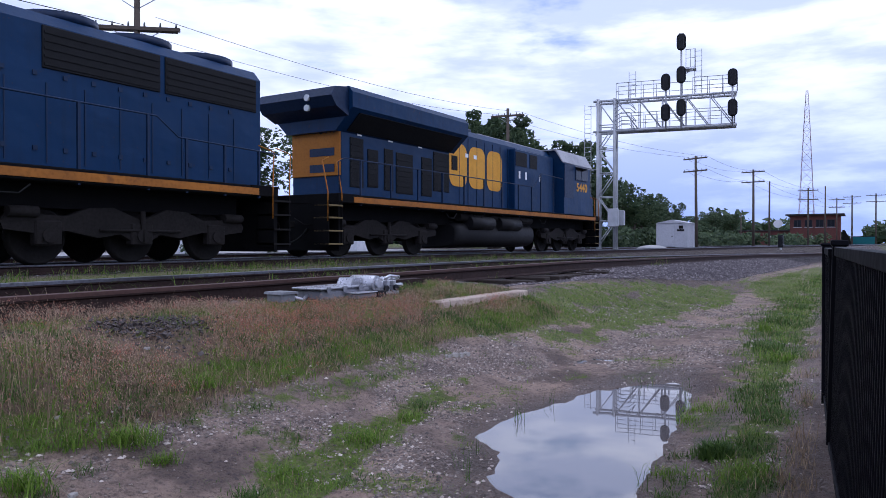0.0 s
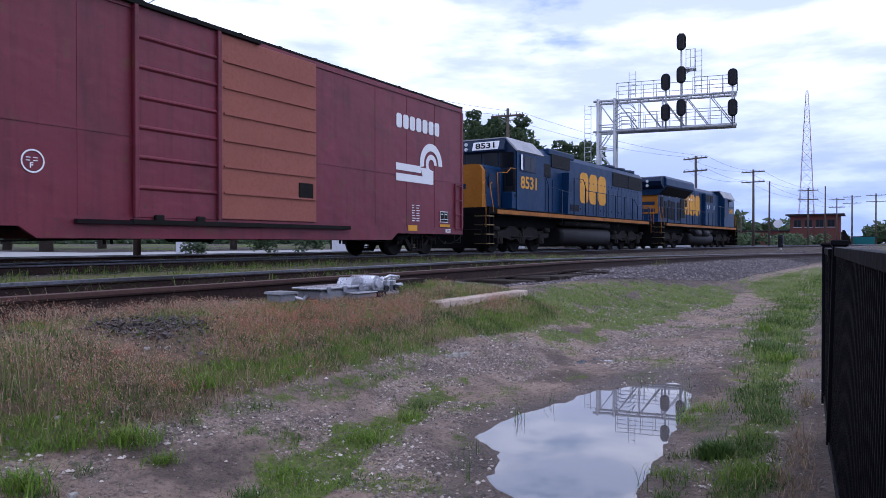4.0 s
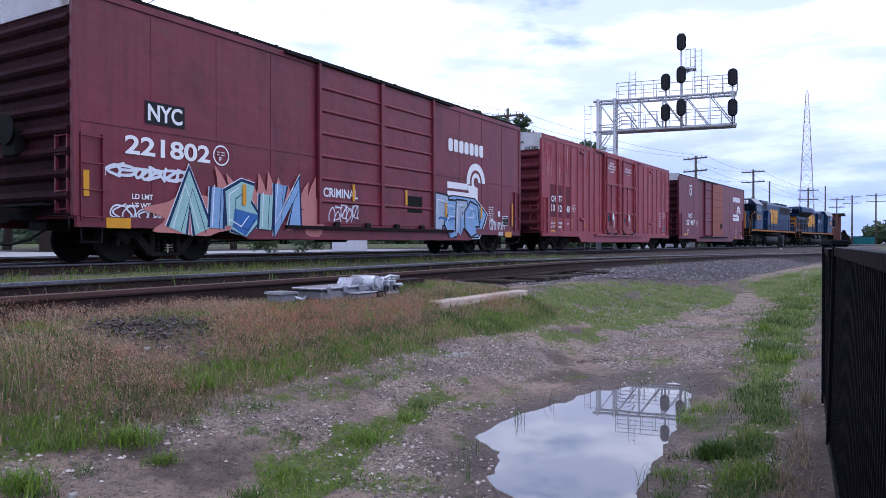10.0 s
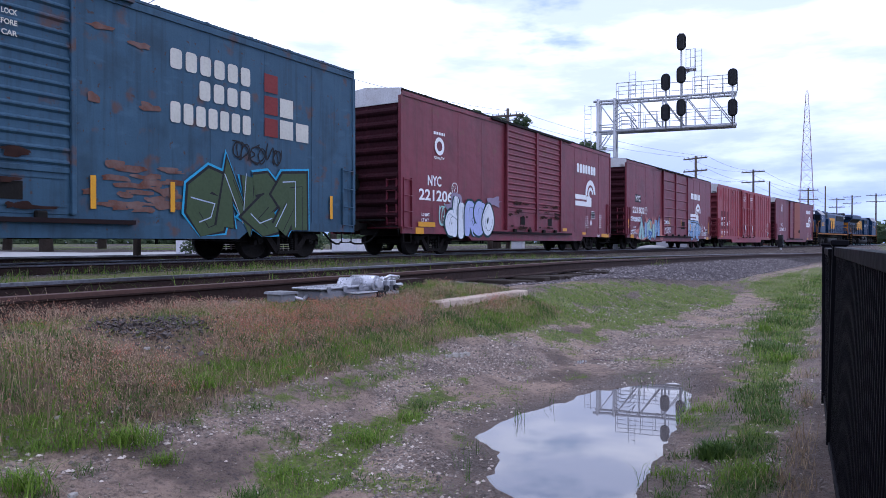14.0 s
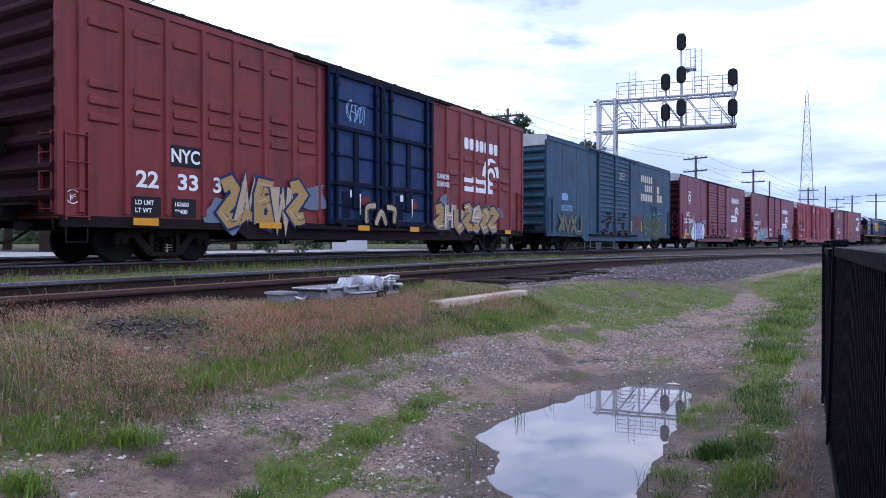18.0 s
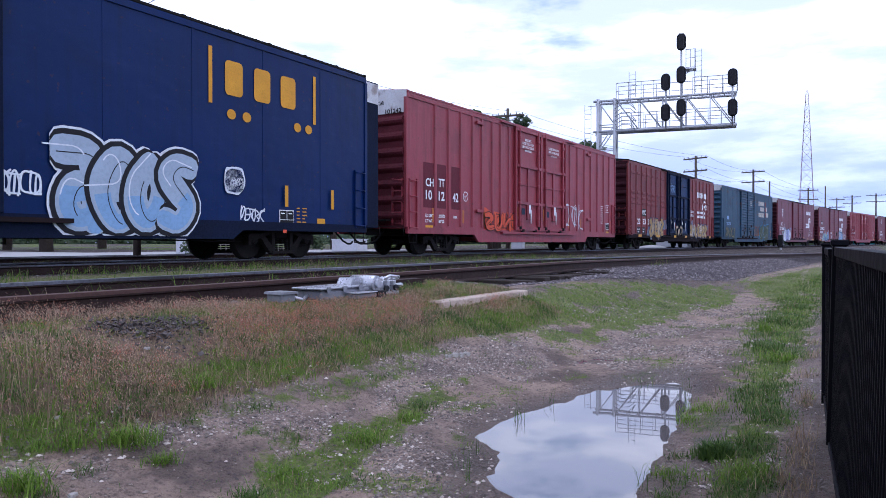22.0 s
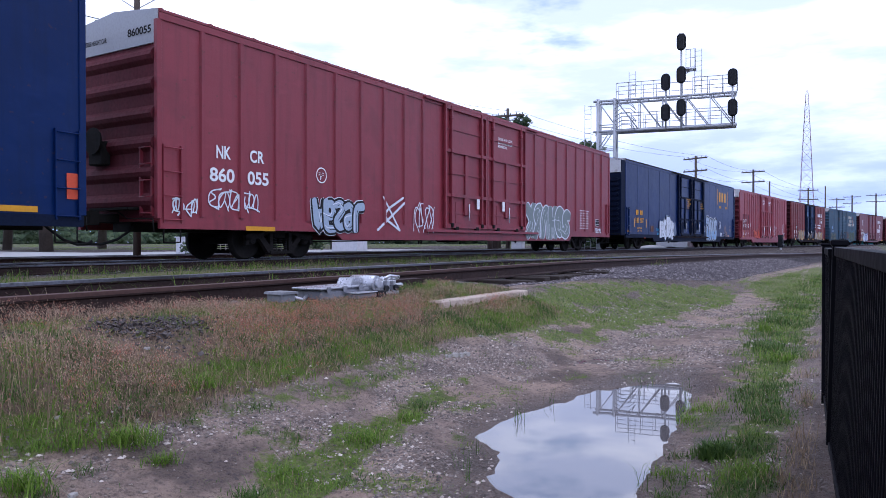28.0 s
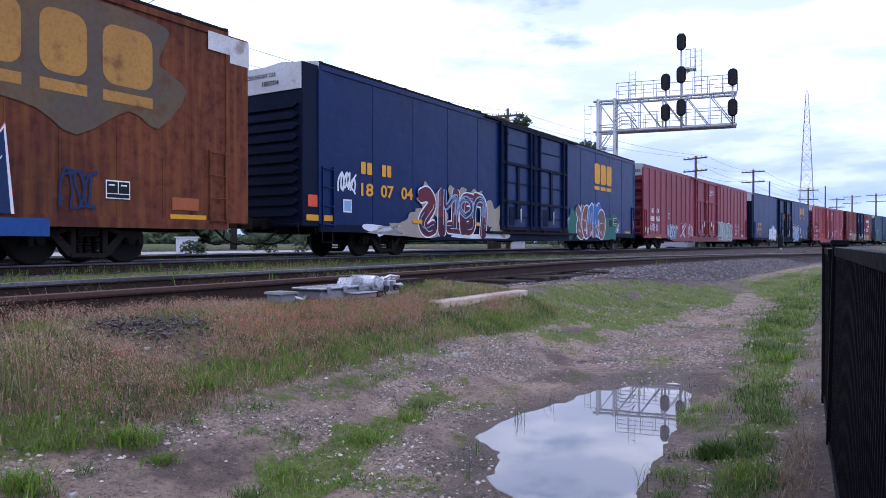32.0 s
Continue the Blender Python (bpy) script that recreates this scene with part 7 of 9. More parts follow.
# Front painted darker than the cab, for the shadow under the overhang.
part("cab_front", Geo().prism([(-1.46, 3.2), (-1.46, 3.98), (-1.0, 4.47), (1.0, 4.47), (1.46, 3.98), (1.46, 3.2)], "x", -7.9, -7.85), M_LOCODARK, cab, "dark blue cab front, overhang shade in its colour")
part("front_visor", Geo().prism([(-7.9, 4.02), (-8.1, 3.98), (-8.12, 4.02), (-7.95, 4.46), (-7.9, 4.46)], "y", -1.05, 1.05), M_LOCODARK, cab)
part("number_board", Geo().prism([(-8.13, 4.05), (-8.0, 4.38), (-7.97, 4.37), (-8.1, 4.04)], "y", -0.81, 0.36), M_WHITE, cab)
lettering(loco, "8531", -8.135, 4.1, 0.22, M_TEXTBLACK, 0.2, 0.86, "unit_number", turn=90)
for y0, y1 in ((-1.38, -0.78), (-0.7, -0.05), (0.05, 0.7), (0.78, 1.38)):
    part("cab_windscreen", Geo().box(-7.925, -7.895, y0, y1, 3.32, 3.92), M_GLASS, cab)
# Door in black: the dark recess beside the nose is in its colour.
part("door_panel", Geo().box(-7.93, -7.86, -1.46, -0.96, 1.75, 3.28), M_BLACK, cab)
part("door_window", Geo().box(-7.94, -7.92, -1.36, -1.06, 2.6, 3.2), M_GLASS, cab)
for y in (-0.62, -0.42):
    part("roof_lamp", Geo().cyl((-8.12, 0.62, 4.1 + (y + 0.62)), (-8.17, 0.62, 4.1 + (y + 0.62)), 0.07, 10), M_LAMP, cab)
ns = part("nose", Geo().box(-9.5, -7.9, -0.95, 0.95, 1.68, 3.32, 0.1), M_LOCOBLUE, loco)
part("nose_front", Geo().prism([(-0.95, 1.7), (-0.95, 3.12), (-0.85, 3.29), (-0.7, 3.33), (0.7, 3.33), (0.85, 3.29), (0.95, 3.12), (0.95, 1.7)], "x", -9.62, -9.3), M_LOCOYEL, ns, "yellow nose front")
for y, z in ((0.35, 2.62), (0.2, 2.42), (0.35, 2.22)):
    part("nose_emblem", Geo().box(-9.635, -9.615, y - 0.45, y + 0.35, z, z + 0.19), M_LOCODARK, ns)
part("brake_wheel", Geo().cyl((-8.9, -0.96, 2.75), (-8.9, -1.0, 2.75), 0.3, 16), M_LOCODARK, ns)
part("head_lamp", Geo().cyl((-9.62, 0.55, 1.9), (-9.7, 0.55, 1.9), 0.1, 12), M_LAMP, ns)
part("battery_box", Geo().box(-8.2, -5.3, -1.47, -1.0, 1.7, 2.35, 0.02), M_LOCOBLUE, loco)
part("box_slot", Geo().box(-8.0, -7.3, -1.485, -1.465, 2.15, 2.25), M_GRILLE, loco)
rail_run(loco, [(-9.3, 1.75), (-9.35, 3.0), (-8.6, 3.05), (-8.3, 3.25), (-7.9, 3.25)], [-9.2], M_LOCOYEL)
rail_run(loco, [(-5.2, 3.3), (-4.8, 2.75), (-2.5, 2.65), (-2.0, 3.35), (-0.9, 3.35), (-0.5, 2.85), (6.6, 2.85), (7.1, 2.5), (9.9, 2.45)], [-4.8, -3.4, -2.0, -0.6, 0.8, 2.2, 3.6, 5.0, 6.4, 7.3, 8.3, 9.3], M_LOCODARK)
loco_steps(loco, -9.75, -1, M_TREAD)
loco_steps(loco, 9.7, 1, M_UNDER)
TRAIN.insert(1, (loco, 25.55, 6.6))


def motions():
    """The train rolls through with every wheel turning."""
    for th, mid, half in TRAIN:
        rows = []
        for k in range(33):
            x = mid + travel(k)
            ya, yb = main_y(x - half), main_y(x + half)
            rows.append((k, pose(x, (ya + yb) / 2, RAIL_MAIN, 0, 0, math.degrees(math.atan2(yb - ya, 2 * half)))))
        walk(th, rows)
    for w, x, z, r in TURNING:
        rows = []
        for k in range(481):
            t = k / 15
            rows.append((t, pose(x, 0, z, 0, math.degrees((travel(t) + 23.07) / r), 0)))
        walk(w, rows)


# ---- signal gantry ----
GZ = 0.43
gan = thing("signal_gantry", "galvanised cantilever signal gantry beyond the running line", "signal gantry", at=pose(48, 7, -0.05, 0, 0, 10) @ pose(-48, -7, 0))
LEGS = [(48.0, 14.5), (49.0, 14.5), (48.0, 15.6), (49.0, 15.6)]
for x, y in LEGS:
    part("leg", Geo().cyl((x, y, GZ - 0.05), (x, y, 10.65), 0.11, 10), M_GALV, gan)
    part("base_plate", Geo().box(x - 0.25, x + 0.25, y - 0.25, y + 0.25, GZ - 0.1, GZ + 0.08, 0.02), M_GALV, gan)
for k in range(6):
    z0, z1 = 0.9 + k * 1.6, 0.9 + (k + 1) * 1.6
    for a, b in ((0, 1), (0, 2), (1, 3), (2, 3)):
        (xa, ya), (xb, yb) = LEGS[a], LEGS[b]
        p, q = ((xa, ya, z0), (xb, yb, z1)) if k % 2 else ((xb, yb, z0), (xa, ya, z1))
        part("brace", Geo().cyl(p, q, 0.035, 6), M_GALV, gan)
        part("strut", Geo().cyl((xa, ya, z1), (xb, yb, z1), 0.035, 6), M_GALV, gan)
YA, YB = 15.9, 6.98
for x in (48.0, 49.0):
    for z in (8.47, 10.5):
        part("chord", Geo().cyl((x, YA, z), (x, YB, z), 0.085, 10), M_GALV, gan)
n = 5
for x in (48.0, 49.0):
    for k in range(n):
        y0, y1 = 14.4 - k * 7.3 / n, 14.4 - (k + 1) * 7.3 / n
        part("brace", Geo().cyl((x, y0, 10.5), (x, y1, 8.47), 0.035, 6), M_GALV, gan)
        part("strut", Geo().cyl((x, y1, 8.47), (x, y1, 10.5), 0.03, 6), M_GALV, gan)
for k in range(12):
    y = 14.4 - k * 0.67
    for z in (8.47, 10.5):
        part("cross_member", Geo().cyl((48.0, y, z), (49.0, y, z), 0.03, 6), M_GALV, gan)
part("walkway", Geo().box(48.05, 48.95, 7.0, 14.4, 8.56, 8.6), M_GALV, gan, "steel grating walkway")


def gantry_rail(x, y0, y1, z, h=1.07):
    r = part("railing", Geo().cyl((x, y0, z + h), (x, y1, z + h), 0.022, 6).cyl((x, y0, z + h * 0.5), (x, y1, z + h * 0.5), 0.018, 6), M_GALV, gan)
    m = max(2, int(abs(y1 - y0) / 0.75))
    for k in range(m + 1):
        y = y0 + (y1 - y0) * k / m
        part("rail_post", Geo().cyl((x, y, z), (x, y, z + h), 0.02, 6), M_GALV, r)


gantry_rail(47.95, 14.4, 11.2, 10.55)
gantry_rail(47.95, 9.6, 6.95, 10.55)
gantry_rail(49.05, 14.4, 6.95, 10.55)
gantry_rail(47.95, 14.2, 7.1, 8.6, 1.0)
gantry_rail(49.05, 14.2, 7.1, 8.6, 1.0)


def rung_ladder(owner, x, y, z0, z1, w=0.42, across="y"):
    dx, dy = (0, w / 2) if across == "y" else (w / 2, 0)
    l = part("access_ladder", Geo().cyl((x - dx, y - dy, z0), (x - dx, y - dy, z1), 0.02, 6).cyl((x + dx, y + dy, z0), (x + dx, y + dy, z1), 0.02, 6), M_GALV, owner)
    m = int((z1 - z0) / 0.32)
    for k in range(m):
        z = z0 + 0.2 + k * 0.32
        part("rung", Geo().cyl((x - dx, y - dy, z), (x + dx, y + dy, z), 0.014, 5), M_GALV, l)


rung_ladder(gan, 48.5, 16.35, 0.6, 10.4)
rung_ladder(gan, 47.9, 13.35, 10.6, 12.3)
rung_ladder(gan, 48.3, 9.28, 10.6, 13.5)
for z in (6.0, 8.5, 10.3):
    part("ladder_bracket", Geo().cyl((48.5, 16.35, z), (48.5, 15.6, z), 0.02, 6), M_GALV, gan)
cg = part("service_cage", Geo().tube([(48.0, 10.05, 12.3), (48.0, 9.45, 12.3), (48.8, 9.45, 12.3), (48.8, 10.05, 12.3)], 0.02, 5).tube([(48.0, 10.05, 13.45), (48.0, 9.45, 13.45), (48.8, 9.45, 13.45)], 0.02, 5).tube([(48.0, 10.05, 12.9), (48.0, 9.45, 12.9), (48.8, 9.45, 12.9)], 0.016, 5), M_GALV, gan)
for q in (10.02, 9.75, 9.45):
    part("cage_post", Geo().cyl((48.0, q, 12.3), (48.0, q, 13.45), 0.018, 5), M_GALV, cg)
part("cage_floor", Geo().box(48.0, 48.8, 9.4, 10.2, 12.2, 12.25), M_GALV, cg)
part("cage_bracket", Geo().cyl((48.0, 9.5, 12.2), (48.0, 10.25, 11.8), 0.03, 6), M_GALV, cg)


def signal_head(y, z, x=47.75):
    pts = []
    for a0, cz in ((0, z + 0.26), (180, z - 0.26)):
        pts += [(y + 0.29 * math.cos(radians(a0 + 18 * k)), cz + 0.29 * math.sin(radians(a0 + 18 * k))) for k in range(11)]
    hd = part("signal_head", Geo().prism(pts, "x", x - 0.03, x + 0.02), M_BLACK, gan, "black oval signal backboard")
    for dz in (-0.32, 0, 0.32):
        part("lamp_hood", Geo().cyl((x + 0.02, y, z + dz), (x + 0.3, y, z + dz), 0.13, 10), M_BLACK, hd)
    part("lamp_case", Geo().box(x - 0.22, x - 0.03, y - 0.16, y + 0.16, z - 0.5, z + 0.5, 0.03), M_BLACK, hd)


for y, z in ((11.25, 11.4), (11.25, 9.44), (10.3, 13.9), (10.3, 11.8), (10.3, 9.7), (7.24, 11.4), (7.24, 9.5)):
    signal_head(y, z)
for y, z0, z1 in ((11.25, 8.4, 12.0), (10.3, 8.4, 14.4), (7.24, 8.4, 12.0)):
    part("signal_mast", Geo().cyl((47.95, y, z0), (47.95, y, z1), 0.06, 8), M_GALV, gan)
r2 = random.Random(8)
for k in range(7):
    z = 8.6 + 0.27 * k
    part("conduit", Geo().tube([(47.9, 14.45, z), (47.8, 14.0, z + 0.25), (47.8, 13.5, z + 0.2), (47.9, 13.1, z - r2.uniform(0.1, 0.5))], 0.025, 5), M_GALV, gan)
part("control_box", Geo().box(47.6, 47.9, 14.2, 14.9, 2.1, 3.3, 0.03), M_GALV, gan)
part("control_box", Geo().box(48.2, 48.8, 13.9, 14.3, 2.2, 3.2, 0.03), M_GALV, gan)

# ---- poles and wires ----
def utility_pole(x, y, h, arms, width, r=0.13, lean=0.0, yaw=0.0):
    p = thing("utility_pole", "weathered wooden utility pole with crossarms", "utility pole", group="pole line", at=pose(x, y, GZ, 0, lean, yaw))
    part("pole", Geo().cyl((0, 0, -0.3), (0, 0, h), r, 10, r * 0.7), M_WOODPOLE, p)
    for z in arms:
        a = part("crossarm", Geo().box(-0.14, -0.03, -width / 2, width / 2, z - 0.06, z + 0.06, 0.01), M_WOODPOLE, p)
        for k in range(6):
            yy = -width / 2 + 0.12 + (width - 0.24) * k / 5
            part("insulator", Geo().cyl((-0.085, yy, z + 0.06), (-0.085, yy, z + 0.2), 0.035, 7, 0.02), M_INSUL, a)
        part("arm_brace", Geo().cyl((-0.05, -width * 0.28, z - 0.05), (-0.05, 0, z - 0.5), 0.015, 5).cyl((-0.05, width * 0.28, z - 0.05), (-0.05, 0, z - 0.5), 0.015, 5), M_GALV, p)
    return p


M_INSUL = plain("grey_glass_insulator", (0.10, 0.11, 0.12), 0.3)
POLES = [(14.24, 19.5, 10.2, (7.65, 8.75), 2.6, 0.12), (43.5, 20.7, 10.0, (9.5,), 2.3, 0.14), (68.7, 13.45, 9.0, (8.75, 7.6), 2.5, 0.15), (92.0, 11.5, 9.7, (9.4, 8.2), 2.8, 0.16), (123.0, 7.6, 9.4, (9.0, 7.6), 2.9, 0.15), (171.0, 5.2, 10.4, (10.0, 8.4), 2.9, 0.15), (184.0, 2.6, 11.6, (11.2, 9.8), 3.6, 0.2), (187.0, -2.0, 12.0, (11.6, 10.2), 3.8, 0.2)]
for k, (x, y, h, arms, w, r) in enumerate(POLES):
    utility_pole(x, y, h - GZ, [a - GZ for a in arms], w, r, (0.8, 0, -1.0, -0.3, 0, 0, 0, 0)[k], (40, 10, -24, -18, -10, 0, 0, 0)[k])
part("second_arm", Geo().box(0.03, 0.12, -1.2, 1.2, 7.16, 7.28, 0.01), M_WOODPOLE, bpy.data.objects["utility_pole"])
for x, y, h in ((97.0, 10.3, 8.2), (128.0, 5.5, 9.5), (150, 21.0, 6.3), (176, 7.5, 9.0)):
    solo("bare_post", Geo().cyl((0, 0, -0.3), (0, 0, h), 0.13, 8, 0.09), M_WOODPOLE, "bare dark wooden post standing by the line", "post", group="bare posts", at=pose(x, y, GZ, 0, 1.0, 0))


def span(a, b, sag, r=0.012):
    pts = []
    for k in range(13):
        u = k / 12
        pts.append((a[0] + (b[0] - a[0]) * u, a[1] + (b[1] - a[1]) * u, a[2] + (b[2] - a[2]) * u - 4 * sag * u * (1 - u)))
    return Geo().tube(pts, r, 5)


for i in range(len(POLES) - 2):
    a, b = POLES[i], POLES[i + 1]
    for k in range(min(len(a[3]), len(b[3]))):
        for off in (-0.9, 0.9):
            solo("overhead_wire", span((a[0], a[1] + off, a[3][k] + 0.2), (b[0], b[1] + off, b[3][k] + 0.2), 0.5, 0.007 + 0.00006 * a[0]), M_WIRE, "thin dark overhead wire strung between poles", "wire", group="pole line wires")
for z0, off in ((8.95, -0.9), (7.85, 0.6)):
    solo("overhead_wire", span((14.24, 19.5 + off, z0), (-22.0, 21.0 + off, z0 + 0.4), 0.5), M_WIRE, "thin dark overhead wire strung between poles", "wire", group="pole line wires")

# ---- radio mast ----
mast = thing("radio_mast", "slender red-brown lattice radio mast far behind", "radio mast", at=pose(291, 18.5, 0.3))
M_MAST = surface("weathered_mast_paint", (0.42, 0.30, 0.34), (0.32, 0.24, 0.28), 0.6, 0.2, 1, 0.2, 0.5, 0)
H = 56.0
lv = [H * (1 - (1 - k / 16) ** 1.15) for k in range(17)]


def mast_leg(k, z):
    w = 2.6 * (1 - z / H) ** 0.9 + 0.3
    return ((w, w), (w, -w), (-w, -w), (-w, w))[k]


for a, b in zip(lv, lv[1:]):
    for k in range(4):
        p, q = mast_leg(k, a), mast_leg(k, b)
        p2, q2 = mast_leg((k + 1) % 4, a), mast_leg((k + 1) % 4, b)
        part("mast_leg", Geo().cyl((*p, a), (*q, b), 0.07, 5), M_MAST, mast)
        part("mast_brace", Geo().cyl((*p, a), (*q2, b), 0.035, 4).cyl((*p2, a), (*q, b), 0.035, 4).cyl((*q, b), (*q2, b), 0.035, 4), M_MAST, mast)

# ---- instrument hut ----
M_HUT = surface("ribbed_white_metal_cladding", (0.58, 0.58, 0.62), (0.46, 0.46, 0.5), 0.5, 0, 6, 0.8, 0.4, 0.03)
hut = thing("instrument_hut", "small pale metal instrument hut with ribbed walls", "hut", at=pose(71.8, 16.0, GZ, 0, 0, -4))
part("wall", Geo().box(-1.35, 1.35, -1.5, 1.5, 0.1, 2.45, 0.02), M_HUT, hut)
part("roof", Geo().prism([(-1.6, 2.45), (0, 2.78), (1.6, 2.45)], "x", -1.45, 1.45), M_HUT, hut)
part("plinth", Geo().box(-1.3, 1.3, -1.45, 1.45, -0.2, 0.1), M_UNDER, hut)
for k in range(9):
    part("wall_rib", Geo().box(-1.25 + 0.31 * k, -1.19 + 0.31 * k, -1.535, -1.49, 0.12, 2.4), M_HUT, hut)
dr = part("door", Geo().box(-1.39, -1.345, -0.2, 0.75, 0.2, 2.2, 0.01), M_HUT, hut)
part("handle", Geo().box(-1.43, -1.38, -0.12, -0.02, 1.1, 1.2), M_BLACK, dr)
part("sign", Geo().box(-1.37, -1.345, -1.2, -0.5, 1.65, 1.85), M_BLACK, hut, "dark sign bar")
part("vent", Geo().box(-1.42, -1.345, -1.1, -0.7, 1.9, 2.2, 0.01), M_UNDER, hut)

# ---- brick interlocking tower and annexe ----
M_BRICK = surface("weathered_red_brick", (0.15, 0.055, 0.047), (0.09, 0.04, 0.036), 0.9, 0, 3, 0.3, 0.7, 0.1)
M_ROOFD = surface("dark_flat_roof", (0.05, 0.045, 0.045), (0.03, 0.028, 0.028), 0.9)
twr = thing("interlocking_tower", "two-storey red brick interlocking tower with flat roof", "building", at=pose(186, 5.0, 0.3))
part("wall", Geo().box(0, 9, 0, 10.3, -0.3, 7.0), M_BRICK, twr)
part("roof", Geo().box(-0.9, 9.9, -0.9, 11.2, 7.0, 7.35, 0.03), M_ROOFD, twr)
for k in range(4):
    w = part("window", Geo().box(-0.06, 0.1, 1.0 + 2.3 * k, 2.6 + 2.3 * k, 4.3, 6.0), M_ROOFD, twr)
    part("pane", Geo().box(-0.075, -0.05, 1.12 + 2.3 * k, 1.75 + 2.3 * k, 4.4, 5.9), M_GLASS, w)
    part("pane", Geo().box(-0.075, -0.05, 1.85 + 2.3 * k, 2.48 + 2.3 * k, 4.4, 5.9), M_GLASS, w)
    part("sill", Geo().box(-0.15, 0.05, 0.9 + 2.3 * k, 2.7 + 2.3 * k, 4.18, 4.3), M_GALV, twr)
part("stair", Geo().prism([(-0.4, 0.0), (-0.4, 3.6), (-0.9, 3.6), (-2.6, 0.0)], "x", 2.0, 3.0), M_UNDER, twr)
part("door", Geo().box(-0.06, 0.05, 5.2, 6.2, 0.0, 2.1), M_GALV, twr)
ann = thing("brick_annexe", "single-storey red brick annexe beside the tower", "building", at=pose(187, 15.32, 0.3))
part("wall", Geo().box(0, 7, 0, 11.2, -0.3, 3.4), M_BRICK, ann)
part("roof", Geo().box(-0.35, 7.4, 0.0, 11.6, 3.4, 3.65, 0.03), M_ROOFD, ann)
part("door", Geo().box(-0.06, 0.05, 1.2, 2.4, 0.0, 2.2), M_GALV, ann)
w = part("window", Geo().box(-0.06, 0.05, 3.4, 4.4, 0.9, 2.3), M_GALV, ann)
part("pane", Geo().box(-0.08, -0.05, 3.5, 4.3, 1.0, 2.2), M_WHITE, w)
ds = thing("satellite_dish", "white satellite dish on the annexe roof", "satellite dish", at=pose(188, 18.0, 3.9))
part("dish", Geo().cyl((-0.25, 0, 1.6), (0, 0, 1.5), 1.05, 16, 0.3), M_HUT, ds)
part("stand", Geo().cyl((0, 0, 0.03), (0, 0, 1.5), 0.08, 8), M_GALV, ds)

# ---- small lineside things ----
dw = thing("dwarf_signal", "black two-lamp dwarf signal between the tracks", "signal", at=pose(62.0, 5.75, 0.30))
part("post", Geo().cyl((0, 0, -0.2), (0, 0, 0.5), 0.06, 8), M_GALV, dw)
part("case", Geo().box(-0.15, 0.15, -0.19, 0.19, 0.3, 1.3, 0.04), M_BLACK, dw)
for z in (0.55, 0.85, 1.1):
    part("lamp_hood", Geo().cyl((-0.15, -0.05, z), (-0.4, -0.05, z), 0.11, 10), M_BLACK, dw)
part("foot", Geo().box(-0.3, 0.3, -0.3, 0.3, -0.25, 0.06, 0.02), M_CONC := surface("pale_concrete", (0.40, 0.37, 0.34), (0.28, 0.26, 0.24), 0.9, 0, 20, 2, 0.6, 0.2), dw)
M_TEAL = paint("teal_skip_paint", (0.03, 0.20, 0.22))
sk = thing("dumpster", "teal metal dumpster standing beyond the tracks", "dumpster", at=pose(196, 0.3, GZ))
part("body", Geo().prism([(-1.2, 0.1), (-1.5, 1.9), (1.5, 1.9), (1.2, 0.1)], "y", -2.4, 2.4), M_TEAL, sk)
part("lid", Geo().box(-1.55, 1.55, -2.45, 2.45, 1.9, 2.05, 0.02), M_BLACK, sk)
for x, y, sx, sy, sz in ((37.0, 29.0, 0.8, 0.9, 0.75), (24.0, 29.0, 0.35, 0.4, 0.8), (60.0, 27.5, 0.6, 0.5, 0.6)):
    cb = thing("cable_cabinet", "light grey metal cable cabinet on gravel", "cabinet", group="cabinets", at=pose(x, y, GZ, 0, 0, 12))
    part("body", Geo().box(-sx, sx, -sy, sy, -0.1, sz, 0.03), M_HUT, cb)
    part("lid", Geo().box(-sx - 0.04, sx + 0.04, -sy - 0.04, sy + 0.04, sz, sz + 0.06, 0.01), M_HUT, cb)

# pale paved lot and the road beyond the line
M_PAVE = surface("pale_worn_concrete", (0.42, 0.41, 0.41), (0.32, 0.31, 0.31), 0.85, 0, 3, 0.25, 0.5, 0.05)
solo("pavement", Geo().box(-40, 24, 24, 60, GZ - 0.1, GZ + 0.012), M_PAVE, "pale worn concrete yard behind the line", "pavement", kind="structure")
solo("pavement", Geo().box(24, 48, 24, 37, GZ - 0.1, GZ + 0.012), M_PAVE, "pale worn concrete yard behind the line", "pavement", kind="structure")
solo("gravel_heap", Geo().ball((0, 0, 0), 1.3, 14, 0.28), M_PAVE, "low pale gravel heap beside the hut", "gravel heap", at=pose(60.5, 15.4, GZ))


def yard_y(x):
    return main_y(x) + 6.2


track("yard_track", "further yard track of dark rails", yard_y, lambda x: RAIL_MAIN, -30, 200, (10, 40))

# switch machine on its headblock timbers
M_SILVER = surface("aluminium_paint", (0.62, 0.62, 0.66), (0.24, 0.24, 0.27), 0.32, 0.6, 25, 3, 0.5, 0.08)
SMZ = 0.50
for x in (4.62, 5.22):
    solo("headblock_tie", Geo().box(-0.12, 0.12, -1.0, 1.1, -0.2, 0.0, 0.012), M_TIE, "long dark headblock timber under the switch machine", "timber", group="headblocks", at=pose(x, 4.85, SMZ - 0.003))
# Darker copy of the silver: shade on the case sides put into colour.
M_JB2 = surface("shaded_aluminium_side", (0.30, 0.30, 0.33), (0.16, 0.16, 0.18), 0.55, 0.2, 25, 3, 0.6, 0.08)
sm = thing("switch_machine", "low silver-painted electric switch machine beside the siding", "switch machine", at=Matrix.LocRotScale((4.19, 4.02, SMZ), Euler((0, 0, 0)), (0.866, 0.8, 0.85)))
